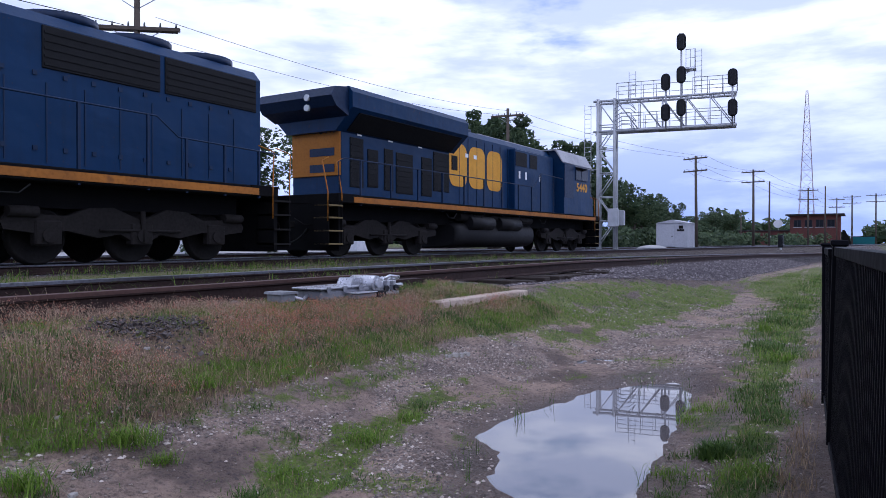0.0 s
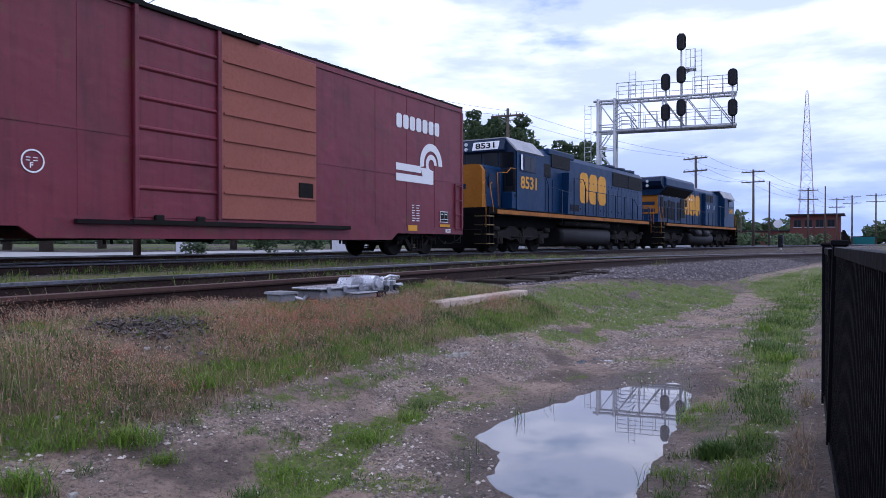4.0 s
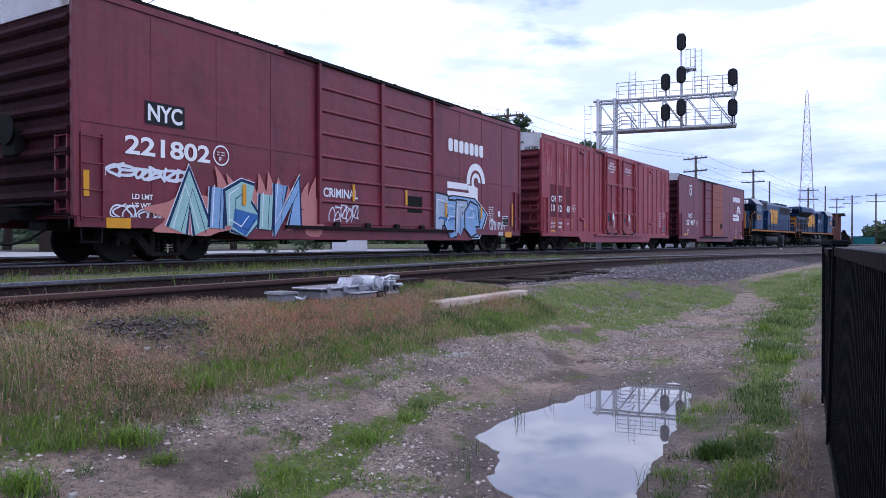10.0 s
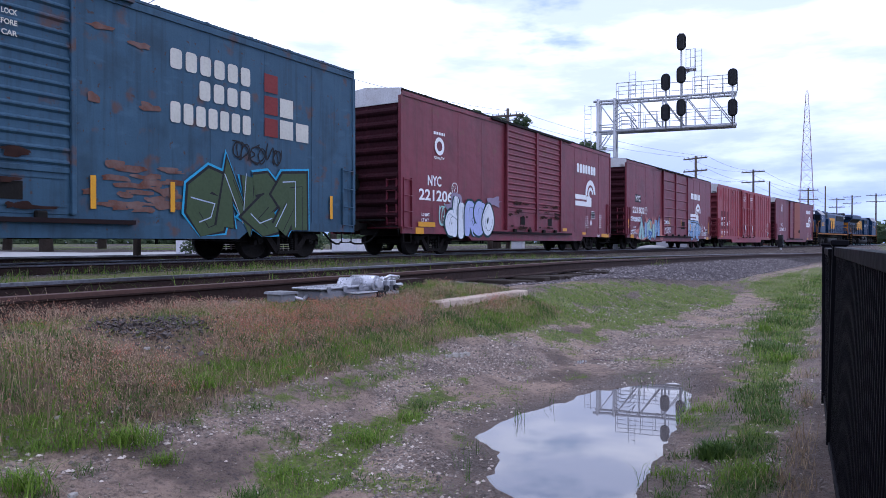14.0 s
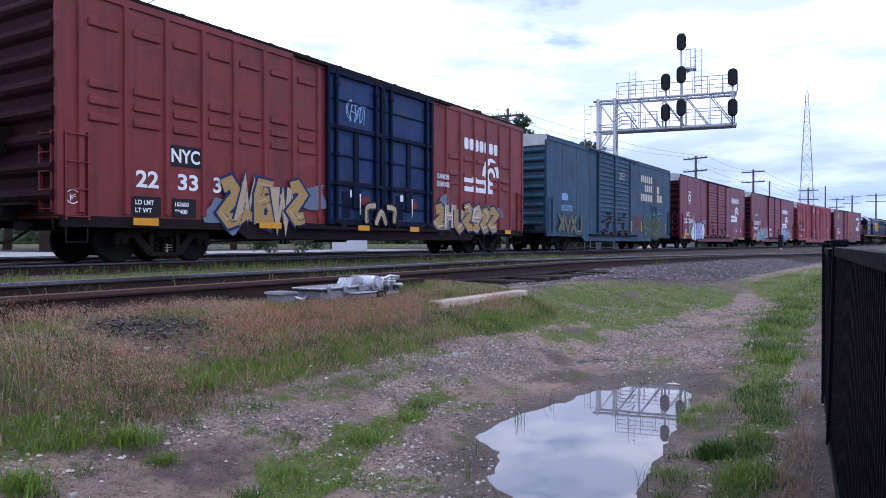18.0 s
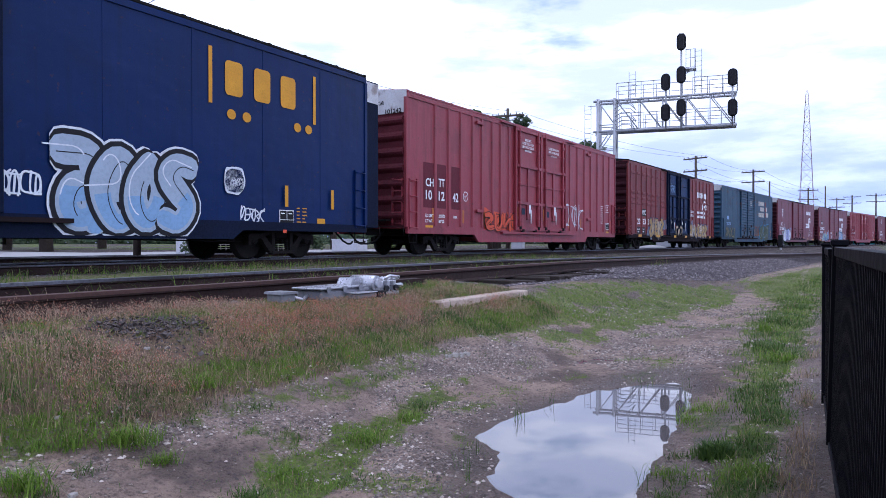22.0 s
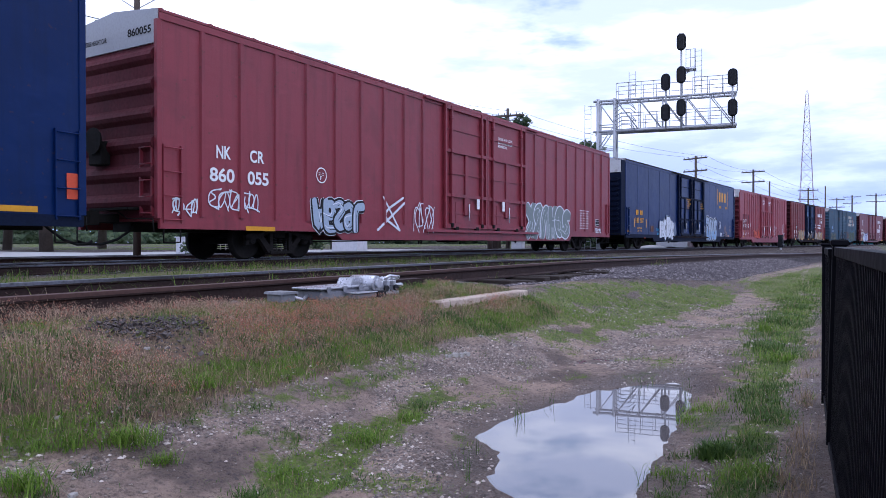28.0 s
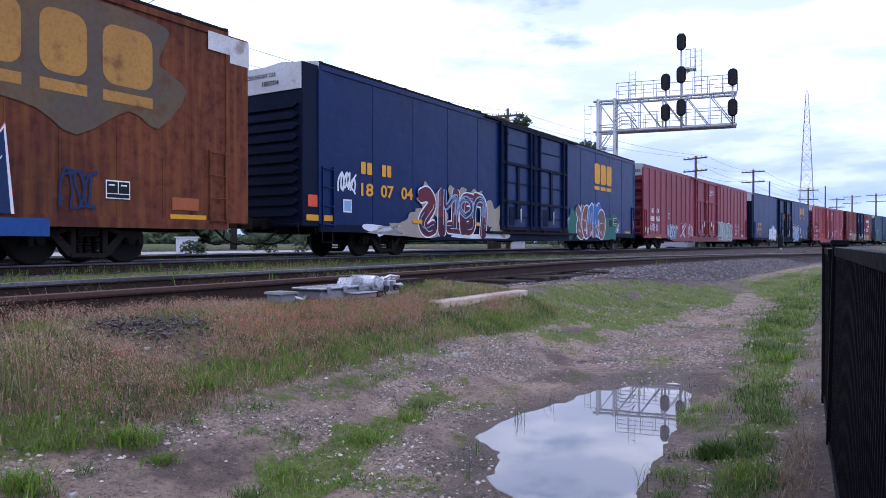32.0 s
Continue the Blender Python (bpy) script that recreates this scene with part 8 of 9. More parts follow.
part("gear_case", Geo().box(0.42, 1.22, -0.2, 0.16, 0.02, 0.12, 0.02), M_JB2, sm)
part("case_lid", Geo().box(0.38, 1.1, -0.22, 0.18, 0.125, 0.145, 0.006), M_SILVER, sm)
part("front_tray", Geo().box(0.78, 1.2, -0.36, -0.2, 0.02, 0.07, 0.01), M_JB2, sm)
part("tray_lid", Geo().box(0.76, 1.21, -0.38, -0.2, 0.072, 0.082, 0.003), M_SILVER, sm)
for q in (0.5, 0.75, 1.0):
    part("lid_hasp", Geo().box(q - 0.03, q + 0.03, -0.229, -0.219, 0.09, 0.15, 0.003), M_JB2, sm)
# Black plate added under the case for the dark gap there.
part("base_plate", Geo().box(0.4, 1.7, -0.24, 0.2, -0.02, 0.015), M_BLACK, sm)
part("motor_housing", Geo().prism([(0.98, 0.147), (1.02, 0.215), (1.17, 0.215), (1.24, 0.15), (1.26, 0.02), (1.2, 0.02), (1.2, 0.147)], "y", -0.10, 0.10), M_SILVER, sm)
part("motor", Geo().cyl((1.26, -0.24, 0.15), (1.26, 0.1, 0.15), 0.085, 14).cyl((1.26, -0.27, 0.15), (1.26, -0.24, 0.15), 0.05, 10), M_SILVER, sm)
# Solid black block paints the shade inside the tray's hollow end.
part("tray_opening", Geo().box(1.1, 1.23, -0.39, -0.205, 0.01, 0.085), M_BLACK, sm, "black block for the shade in the tray's open end")
for q in (1.42, 1.52, 1.62, 1.7):
    part("crank_arm", Geo().cyl((q, -0.2, 0.2), (q + 0.05, 0.05, 0.09), 0.022, 7), M_SILVER, sm)
for q in (1.38, 1.5, 1.62):
    part("linkage", Geo().box(q - 0.02, q + 0.03, -0.22, 0.14, 0.0, 0.17, 0.01), M_SILVER, sm)
part("linkage_bar", Geo().box(1.28, 1.68, -0.24, -0.2, 0.02, 0.05), M_SILVER, sm)
part("linkage_bar", Geo().box(1.28, 1.68, -0.1, -0.06, 0.12, 0.16), M_SILVER, sm)
part("throw_rod", Geo().cyl((1.5, -0.05, 0.1), (1.95, -0.08, 0.1), 0.022, 8), M_SILVER, sm)
part("hand_lever", Geo().tube([(1.35, -0.16, 0.16), (1.55, -0.2, 0.22), (1.72, -0.2, 0.2)], 0.018, 6), M_SILVER, sm)
for q in (1.4, 1.58):
    part("bolt_boss", Geo().cyl((q, -0.25, 0.09), (q, -0.28, 0.09), 0.035, 8), M_BLACK, sm)
part("cable", Geo().tube([(0.22, -0.02, 0.06), (0.3, -0.06, 0.03), (0.36, -0.03, 0.05), (0.43, 0.0, 0.06)], 0.02, 6), M_SILVER, sm)
M_JB = surface("grey_box_steel", (0.26, 0.26, 0.28), (0.15, 0.15, 0.16), 0.6, 0.1, 25, 3, 0.5, 0.05)
jb = thing("junction_box", "small grey junction box with sloped lid", "junction box", at=Matrix.LocRotScale((4.22, 4.0, SMZ + 0.03), Euler((0, 0, radians(-4))), (0.5, 0.6, 0.62)))
part("body", Geo().box(-0.14, 0.16, -0.14, 0.14, 0.0, 0.1, 0.01), M_JB, jb)
part("lid", Geo().prism([(-0.17, 0.1), (0.19, 0.1), (0.17, 0.13), (-0.15, 0.13)], "y", -0.17, 0.17), M_JB, jb)
for x, y, a, L in ((5.2, 4.2, -1, 0.9), (6.1, 4.15, -2, 0.7)):
    solo("plank", Geo().box(-L / 2, L / 2, -0.07, 0.07, -0.1, 0.02, 0.004), M_STEEL, "rusty brown board lying beside the rail", "board", group="boards", at=pose(x, y, 0.60, 0, 0, a))
solo("concrete_beam", Geo().box(-0.98, 0.9, -0.075, 0.075, -0.1, 0.045, 0.012), surface("dirty_tan_concrete", (0.56, 0.45, 0.37), (0.36, 0.28, 0.23), 0.9, 0, 20, 3, 0.6, 0.3), "pale concrete beam lying in the grass", "concrete beam", at=pose(6.62, 3.41, ground_z(6.62, 3.41), 0, 0, -1))


# ---- steel fence ----
M_FENCE = surface("black_powder_coat", (0.006, 0.006, 0.009), (0.009, 0.009, 0.012), 0.55, 0, 25, 3, 0.4, 0.0, spec=0.05)
fe = thing("fence", "black steel picket fence with dark privacy backing, leaning slightly", "fence", group="fence panels", at=pose(3.634, 0.124, 0.0, 1.4, 0, 4.4))
part("top_rail", Geo().box(-3.3, 0.0, -0.02, 0.02, 0.940, 0.982, 0.004), M_FENCE, fe)
part("bottom_rail", Geo().box(-3.3, 0.0, -0.02, 0.02, 0.06, 0.105, 0.004), M_FENCE, fe)
part("backing_screen", Geo().box(-3.3, 0.0, -0.014, -0.010, 0.08, 0.95), M_FENCE, fe)
pk = Geo().box(-0.06, -0.044, -0.009, 0.012, 0.1, 0.945, 0.002).mesh("picket")
for k in range(64):
    part("picket", pk, M_FENCE, fe, at=pose(-0.05 * k, 0, 0))
po = part("post", Geo().box(0.0, 0.056, -0.03, 0.026, -0.1, 0.99, 0.003), M_FENCE, fe)
part("cap", Geo().box(-0.008, 0.064, -0.038, 0.034, 0.985, 1.013, 0.006), M_FENCE, po)
fe2 = thing("fence", "black steel fence panel with a square end post", "fence", group="fence panels", at=pose(3.634, 0.124, 0.0, 0, 0, 3.6))
part("top_rail", Geo().box(0.07, 0.94, -0.018, 0.018, 0.935, 0.972, 0.004), M_FENCE, fe2)
part("bottom_rail", Geo().box(0.07, 0.94, -0.018, 0.018, 0.1, 0.135, 0.004), M_FENCE, fe2)
for k in range(15):
    part("picket", pk, M_FENCE, fe2, at=pose(0.17 + 0.055 * k, 0, -0.008))
po = part("post", Geo().box(0.93, 0.985, -0.028, 0.028, -0.1, 0.985, 0.003), M_FENCE, fe2)
part("cap", Geo().box(0.922, 0.993, -0.036, 0.036, 0.98, 0.998, 0.006), M_FENCE, po)


# ---- trees ----
def foliage_material(name, a, b):
    m = bpy.data.materials.new(name)
    m.use_nodes = True
    n, l = m.node_tree.nodes, m.node_tree.links
    bs = n["Principled BSDF"]
    geo = n.new("ShaderNodeNewGeometry")
    mx = n.new("ShaderNodeMixRGB")
    mx.inputs[1].default_value, mx.inputs[2].default_value = (*a, 1), (*b, 1)
    l.new(geo.outputs["Random Per Island"], mx.inputs[0])
    l.new(mx.outputs[0], bs.inputs["Base Color"])
    bs.inputs["Roughness"].default_value = 0.65
    bs.inputs["Specular IOR Level"].default_value = 0.2
    tr = n.new("ShaderNodeBsdfTranslucent")
    l.new(mx.outputs[0], tr.inputs["Color"])
    ms = n.new("ShaderNodeMixShader")
    ms.inputs[0].default_value = 0.3
    l.new(bs.outputs[0], ms.inputs[1])
    l.new(tr.outputs[0], ms.inputs[2])
    l.new(ms.outputs[0], n["Material Output"].inputs["Surface"])
    return m


M_LEAF = foliage_material("summer_tree_leaves", (0.034, 0.062, 0.034), (0.11, 0.148, 0.072))
M_LEAFDARK = foliage_material("dark_tree_leaves", (0.018, 0.034, 0.018), (0.055, 0.078, 0.038))
M_BARK = surface("grey_brown_bark", (0.10, 0.08, 0.065), (0.05, 0.04, 0.035), 0.95, 0, 12, 2, 0.6, 0.4)


def leaf_cloud(rnd, centres, count, size):
    v, f = [], []
    for _ in range(count):
        cx, cy, cz, r = rnd.choice(centres)
        while True:
            p = (rnd.uniform(-1, 1), rnd.uniform(-1, 1), rnd.uniform(-1, 1))
            d = math.sqrt(p[0] ** 2 + p[1] ** 2 + p[2] ** 2)
            if 0.15 < d < 1:
                break
        k = (0.55 + 0.45 * rnd.random()) / d * r
        c = Vector((cx + p[0] * k, cy + p[1] * k, cz + p[2] * k * 0.8))
        a = Vector((rnd.gauss(0, 1), rnd.gauss(0, 1), rnd.gauss(0, 0.7))).normalized()
        b = a.orthogonal().normalized()
        s = size * rnd.uniform(0.6, 1.3)
        o = len(v)
        v += [c - a * s, c + b * s * 0.5, c + a * s, c - b * s * 0.5]
        f.append((o, o + 1, o + 2, o + 3))
    g = bpy.data.meshes.new("crown")
    g.from_pydata([tuple(q) for q in v], [], f)
    return g


def tree_meshes(seed, h, spread, leaves, size):
    rnd = random.Random(seed)
    t = Geo()
    lean = rnd.uniform(-0.3, 0.3)
    top = (lean, rnd.uniform(-0.3, 0.3), h * 0.62)
    t.cyl((0, 0, -0.3), top, 0.028 * h, 9, 0.012 * h)
    centres = [(top[0], top[1], h * 0.8, spread * 0.38)]
    for k in range(11):
        a = k * 2.4 + rnd.uniform(-0.4, 0.4)
        z0 = h * rnd.uniform(0.25, 0.6)
        rr = spread * rnd.uniform(0.45, 0.95)
        z1 = min(h * 0.95, z0 + h * rnd.uniform(0.08, 0.36))
        e = (rr * math.cos(a), rr * math.sin(a), z1)
        t.cyl((lean * z0 / h, 0, z0), e, 0.010 * h, 6, 0.003 * h)
        centres.append((*e, spread * rnd.uniform(0.25, 0.42)))
        m = tuple(0.55 * q for q in e[:2])
        centres.append((m[0], m[1], (z0 + z1) / 2 + h * 0.05, spread * rnd.uniform(0.2, 0.34)))
        centres.append((e[0] * 0.7 + rnd.uniform(-1, 1), e[1] * 0.7 + rnd.uniform(-1, 1), z1 + h * rnd.uniform(0.02, 0.14), spread * rnd.uniform(0.15, 0.28)))
    return t.mesh("trunk"), leaf_cloud(rnd, centres, leaves, size)


KINDS = [tree_meshes(1, 14, 5.0, 5200, 0.26), tree_meshes(2, 12, 4.6, 4800, 0.26), tree_meshes(3, 9, 4.6, 3600, 0.30)]


def tree(x, y, h, kind, turn, wide=1.0, leaf=None):
    base = (14, 12, 9, 10)[kind]
    s = h / base
    t = thing("tree", "broad-leaved tree in full summer leaf", "tree", group="trees")
    t.matrix_basis = Matrix.LocRotScale((x, y, 0.35), Euler((0, 0, turn)), (s * wide, s * wide, s))
    part("trunk", KINDS[kind][0], M_BARK, t)
    me = KINDS[kind][1]
    if leaf:
        me = me.copy()
        me.materials.clear()
    part("crown", me, leaf or M_LEAF, t)


for x, y, h, k, a, w in ((26, 44.5, 15.5, 0, 0.3, 1.0), (20, 50, 16, 1, 1.3, 1.0), (14, 53, 15, 0, 2.0, 1.0), (47, 38.5, 12.5, 1, 0.8, 0.9), (41, 44, 11, 0, 2.9, 1.0), (61.0, 30.4, 13.4, 0, 4.0, 1.05), (64.5, 31.8, 13.3, 1, 0.5, 1.05), (58.5, 29.6, 12.4, 1, 2.2, 0.8), (75.7, 28.7, 11.9, 1, 1.1, 0.9), (78, 28.0, 11.0, 2, 1.5, 0.9), (84, 28.0, 9.0, 0, 2.2, 0.9), (90, 27.5, 7.6, 2, 3.0, 1.0), (98, 27.5, 7.0, 1, 3.4, 1.1), (106, 28.5, 7.2, 2, 4.2, 1.1), (118, 30.0, 8.4, 1, 5.0, 0.8), (122, 28.0, 8.2, 0, 5.2, 0.9), (113, 27, 5, 2, 1.2, 1.2), (131, 28.0, 5.2, 2, 0.3, 1.2), (150, 30.0, 5.5, 2, 0.9, 1.3), (170, 30, 8.5, 1, 0.4, 0.9), (176, 27, 8.0, 0, 1.4, 0.9)):
    tree(x, y, h, k, a, w)
KINDS.append(tree_meshes(4, 10, 3.6, 7000, 0.3))
for x, y, h, a, w in ((35.0, 60.0, 17.4, 0.2, 1.0), (31.0, 58.5, 14.5, 1.7, 0.9), (41.5, 62.0, 17.0, 2.6, 0.9), (27.5, 57.0, 14.0, 3.3, 0.9)):
    tree(x, y, h, 3, a, w, M_LEAFDARK)
# far woods along the skyline
rw = random.Random(77)
wood = []
for k in range(110):
    u = rw.uniform(-0.62, 0.75)
    d = rw.uniform(240, 420)
    x, y = d * (0.86 + u * 0.5097), d * (0.5097 - u * 0.86)
    if -2 < y < 24 and x < 300:
        x += 120
    hh = rw.uniform(7, 15) if u > 0.3 else rw.uniform(9, 14)
    for _ in range(5):
        wood.append((x + rw.uniform(-5, 5), y + rw.uniform(-5, 5), hh * rw.uniform(0.2, 0.75), hh * rw.uniform(0.28, 0.42)))
for k in range(150):
    u = -0.75 + 1.5 * k / 150
    d = rw.uniform(230, 300)
    x, y = d * (0.86 + u * 0.5097), d * (0.5097 - u * 0.86)
    if y > 20:
        wood.append((x, y, rw.uniform(1.0, 2.5), rw.uniform(2.5, 4.0)))
solo("far_woods", leaf_cloud(rw, wood, 34000, 1.5), M_LEAF, "distant belt of green trees along the horizon", "woods", kind="stuff")
scrub = []
for k in range(60):
    x = rw.uniform(75, 180)
    y = main_y(x) + rw.uniform(14, 20) + (180 - x) * 0.02
    for _ in range(4):
        scrub.append((x + rw.uniform(-2, 2), y + rw.uniform(-2, 2), rw.uniform(0.6, 2.2), rw.uniform(0.8, 1.6)))
solo("scrub", leaf_cloud(rw, scrub, 9000, 0.4), M_LEAF, "low green scrub behind the running line", "bushes", kind="stuff")
bush = [(rw.uniform(-0.5, 0.5), rw.uniform(-0.5, 0.5), rw.uniform(0.2, 0.7), 0.4) for _ in range(6)]
BUSH = leaf_cloud(rw, bush, 700, 0.09)
for x, y, s in ((28.2, 28.0, 1.0), (31.5, 27.5, 1.3), (19.0, 22.5, 0.7)):
    ob = solo("bush", BUSH, M_LEAF, "small green bush on the gravel", "bush", group="bushes", at=Matrix.LocRotScale((x, y, GZ), Euler((0, 0, x)), (s, s, s)))

# ---- grass, weeds and loose stone ----
M_GRASS = foliage_material("fresh_grass_blades", (0.075, 0.145, 0.018), (0.225, 0.335, 0.05))
M_DARKGRASS = foliage_material("dark_grass_blades", (0.035, 0.078, 0.016), (0.125, 0.205, 0.045))
M_DRY = foliage_material("dry_grass_stems", (0.17, 0.122, 0.072), (0.52, 0.385, 0.25))
M_SEED = foliage_material("reddish_seed_heads", (0.30, 0.092, 0.058), (0.72, 0.31, 0.21))
M_SEEDTAN = foliage_material("tan_seed_heads", (0.165, 0.105, 0.070), (0.66, 0.465, 0.335))


def blade(v, f, x, y, z, h, w, rnd, bend):
    a = rnd.uniform(0, 6.283)
    dx, dy = math.cos(a), math.sin(a)
    b = bend * h * rnd.uniform(0.2, 1.3)
    o = len(v)
    v += [(x - dy * w, y + dx * w, z), (x + dy * w, y - dx * w, z), (x + dx * b * 0.4 + dy * w * 0.7, y + dy * b * 0.4 - dx * w * 0.7, z + h * 0.66), (x + dx * b * 0.4 - dy * w * 0.7, y + dy * b * 0.4 + dx * w * 0.7, z + h * 0.66), (x + dx * b, y + dy * b, z + h * rnd.uniform(0.8, 1.0))]
    f += [(o, o + 1, o + 2, o + 3), (o + 3, o + 2, o + 4)]
    return x + dx * b, y + dy * b, z + h


def stuff(name, v, f, m, label, category):
    me = bpy.data.meshes.new(name)
    me.from_pydata(v, [], f)
    return solo(name, me, m, label, category, kind="stuff")


rg = random.Random(21)
gv_, gf_, dv, df, sv, sf, kv, kf = [], [], [], [], [], [], [], []


def tuft(x, y, h, n, spread, dry=0.0):
    z = ground_z(x, y) - 0.01
    dark = noise.noise((x * 3.0, y * 3.0, 50.0)) + (0.2 if y < 1.2 else -0.02) > 0.08
    for _ in range(n):
        px, py = x + rg.gauss(0, spread), y + rg.gauss(0, spread)
        if rg.random() < dry:
            blade(dv, df, px, py, z, h * rg.uniform(0.5, 1.3), 0.0015 + 0.0012 * h, rg, 1.0)
        elif dark:
            blade(kv, kf, px, py, z, h * rg.uniform(0.4, 1.2), 0.0014 + 0.012 * h, rg, 1.25)
        else:
            blade(gv_, gf_, px, py, z, h * rg.uniform(0.4, 1.2), 0.0014 + 0.012 * h, rg, 1.25)


# short turf wherever the plan is green, thinning out with distance
for _ in range(60000):
    r = 1.2 + 24 * rg.random() ** 1.5
    a = radians(rg.uniform(-3, 66))
    x, y = r * math.cos(a), r * math.sin(a)
    if y < -0.05 or x < 0.4 or y > siding_y(x) - 0.85:
        continue
    g_ = zone(x, y)[0]
    if g_ < 0.2 or rg.random() > 1.15 * g_ or puddle_dist(x, y) < 0.05:
        continue
    d = math.hypot(x, y)
    patch = noise.noise((x * 1.7, y * 2.4, 9.0)) + 0.6 * noise.noise((x * 6.0, y * 7.0, 3.0))
    if patch < -0.45:
        continue
    hh = (0.020 + 0.030 * max(0, patch + 0.3)) * (1.5 if y < 1.2 else 1.0) * (0.8 + 0.04 * d)
    tuft(x, y, hh, 7 if d < 7 else 10, 0.018 + 0.004 * d, 0.1)
# sparse sprigs on the dirt
for _ in range(2200):
    x, y = rg.uniform(1.2, 12), rg.uniform(0.3, 2.9)
    if puddle_dist(x, y) > 0.08 and noise.noise((x * 2.2, y * 3.2, 4.0)) > 0.16 and rg.random() < 0.7:
        tuft(x, y, rg.uniform(0.012, 0.04), 4, 0.025, 0.35)
# strong clumps
for x, y, h, n, r in ((1.92, 2.72, 0.075, 420, 0.055), (1.97, 2.68, 0.06, 160, 0.05), (1.96, 2.51, 0.05, 150, 0.03), (1.91, 2.53, 0.04, 60, 0.03), (1.66, 2.62, 0.035, 110, 0.035), (1.41, 2.6, 0.085, 260, 0.045), (1.45, 2.52, 0.05, 90, 0.03), (1.61, 2.82, 0.055, 160, 0.05), (1.71, 2.78, 0.055, 170, 0.045), (1.78, 2.82, 0.05, 110, 0.04), (2.53, 2.93, 0.075, 170, 0.035), (2.24, 2.74, 0.035, 90, 0.035), (2.0, 2.06, 0.05, 190, 0.05), (2.27, 2.15, 0.06, 190, 0.05), (2.24, 2.05, 0.04, 160, 0.06), (2.83, 2.15, 0.065, 300, 0.06), (2.95, 2.18, 0.05, 180, 0.06), (3.32, 2.2, 0.055, 170, 0.05), (3.55, 2.26, 0.05, 160, 0.06), (3.12, 0.72, 0.05, 120, 0.04), (2.8, 0.66, 0.045, 90, 0.03), (4.14, 0.86, 0.06, 110, 0.035), (4.4, 0.88, 0.05, 80, 0.04), (3.4, 0.74, 0.04, 60, 0.03), (8.6, 0.95, 0.12, 170, 0.08), (9.4, 0.9, 0.13, 170, 0.1), (7.0, 0.75, 0.10, 170, 0.08), (6.4, 0.55, 0.10, 150, 0.07), (4.3, 3.76, 0.07, 130, 0.07), (4.6, 3.78, 0.075, 150, 0.07), (4.9, 3.8, 0.085, 170, 0.08), (5.25, 3.8, 0.085, 170, 0.08), (5.75, 3.85, 0.11, 220, 0.08), (6.1, 3.92, 0.12, 220, 0.09), (6.5, 3.98, 0.12, 200, 0.1), (3.45, 2.72, 0.03, 120, 0.06), (3.7, 2.68, 0.03, 120, 0.06), (3.1, 2.72, 0.03, 120, 0.06), (2.62, 2.7, 0.03, 120, 0.06)):
    tuft(x, y, h, n, r, 0.05)
# one dense dark clump on the verge
for _ in range(700):
    px, py = 3.42 + rg.gauss(0, 0.035), 0.59 + rg.gauss(0, 0.035)
    blade(kv, kf, px, py, ground_z(px, py), rg.uniform(0.03, 0.085), 0.003, rg, 0.9)
# longer ragged grass along the verge
for k in range(900):
    x = 2.4 + 12 * rg.random() ** 1.5
    y = lerp(x, (2.4, 3.2, 4.2, 5.0, 5.9, 6.9, 8.2, 10.2, 12.9), (0.36, 0.43, 0.46, 0.54, 0.6, 0.68, 0.78, 0.86, 0.8)) + rg.gauss(0, 0.005 + 0.016 * x)
    if puddle_dist(x, y) < 0.06 or noise.noise((x * 2.2, y * 3.5, 33.0)) < -0.15:
        continue
    tuft(x, y, rg.uniform(0.025, 0.065) * (0.75 + 0.05 * x), 14, 0.018 + 0.004 * x, 0.12)
# dry brown tufts on the bare soil by the fence
for x, y in ((3.25, 0.22), (3.0, 0.2), (3.45, 0.25), (4.5, 0.28), (4.7, 0.3), (5.6, 0.34), (6.5, 0.36), (7.4, 0.4), (3.7, 0.26), (2.8, 0.22), (3.05, 0.3)):
    for _ in range(46):
        px, py = x + rg.gauss(0, 0.03), y + rg.gauss(0, 0.03)
        blade(dv, df, px, py, ground_z(px, py) - 0.005, rg.uniform(0.03, 0.11), 0.0014, rg, 0.9)
# rushes at the water's edge, some leaning out over it
for x, y, n in ((3.72, 1.70, 16), (3.0, 1.6, 8), (2.75, 1.52, 9), (2.6, 1.42, 6), (2.9, 0.79, 8), (4.6, 0.95, 10), (5.1, 1.06, 7), (5.0, 1.35, 6), (2.3, 1.3, 6), (4.2, 1.72, 5)):
    for _ in range(n):
        blade(kv, kf, x + rg.gauss(0, 0.02), y + rg.gauss(0, 0.02), -0.03, rg.uniform(0.07, 0.17), 0.0013, rg, 0.75)
SLATE = (2.70, 3.66, 0.36, 0.46)


def clear_of_slate(x, y):
    return math.hypot((x - SLATE[0]) / SLATE[2], (y - SLATE[1]) / SLATE[3]) > 1 + 0.35 * noise.noise((x * 5, y * 5, 44.0))


# low mixed growth over the whole bank: olive leaves and dead straw in patches
for _ in range(15000):
    x = rg.uniform(0.7, 7.5)
    s = siding_y(x)
    y = rg.uniform(foot_y(x) - 0.05, s - 0.8)
    if not clear_of_slate(x, y) and rg.random() < 0.9:
        continue
    q = noise.noise((x * 2.6, y * 2.6, 40.0)) + 0.5 * noise.noise((x * 8, y * 8, 41.0))
    green = q + 0.12 + (0.5 if y > s - 1.25 and 4.2 < x < 6.4 else 0.0)
    tuft(x, y, rg.uniform(0.025, 0.07), 6, 0.03, 0.2 if green > 0.08 else 0.72)
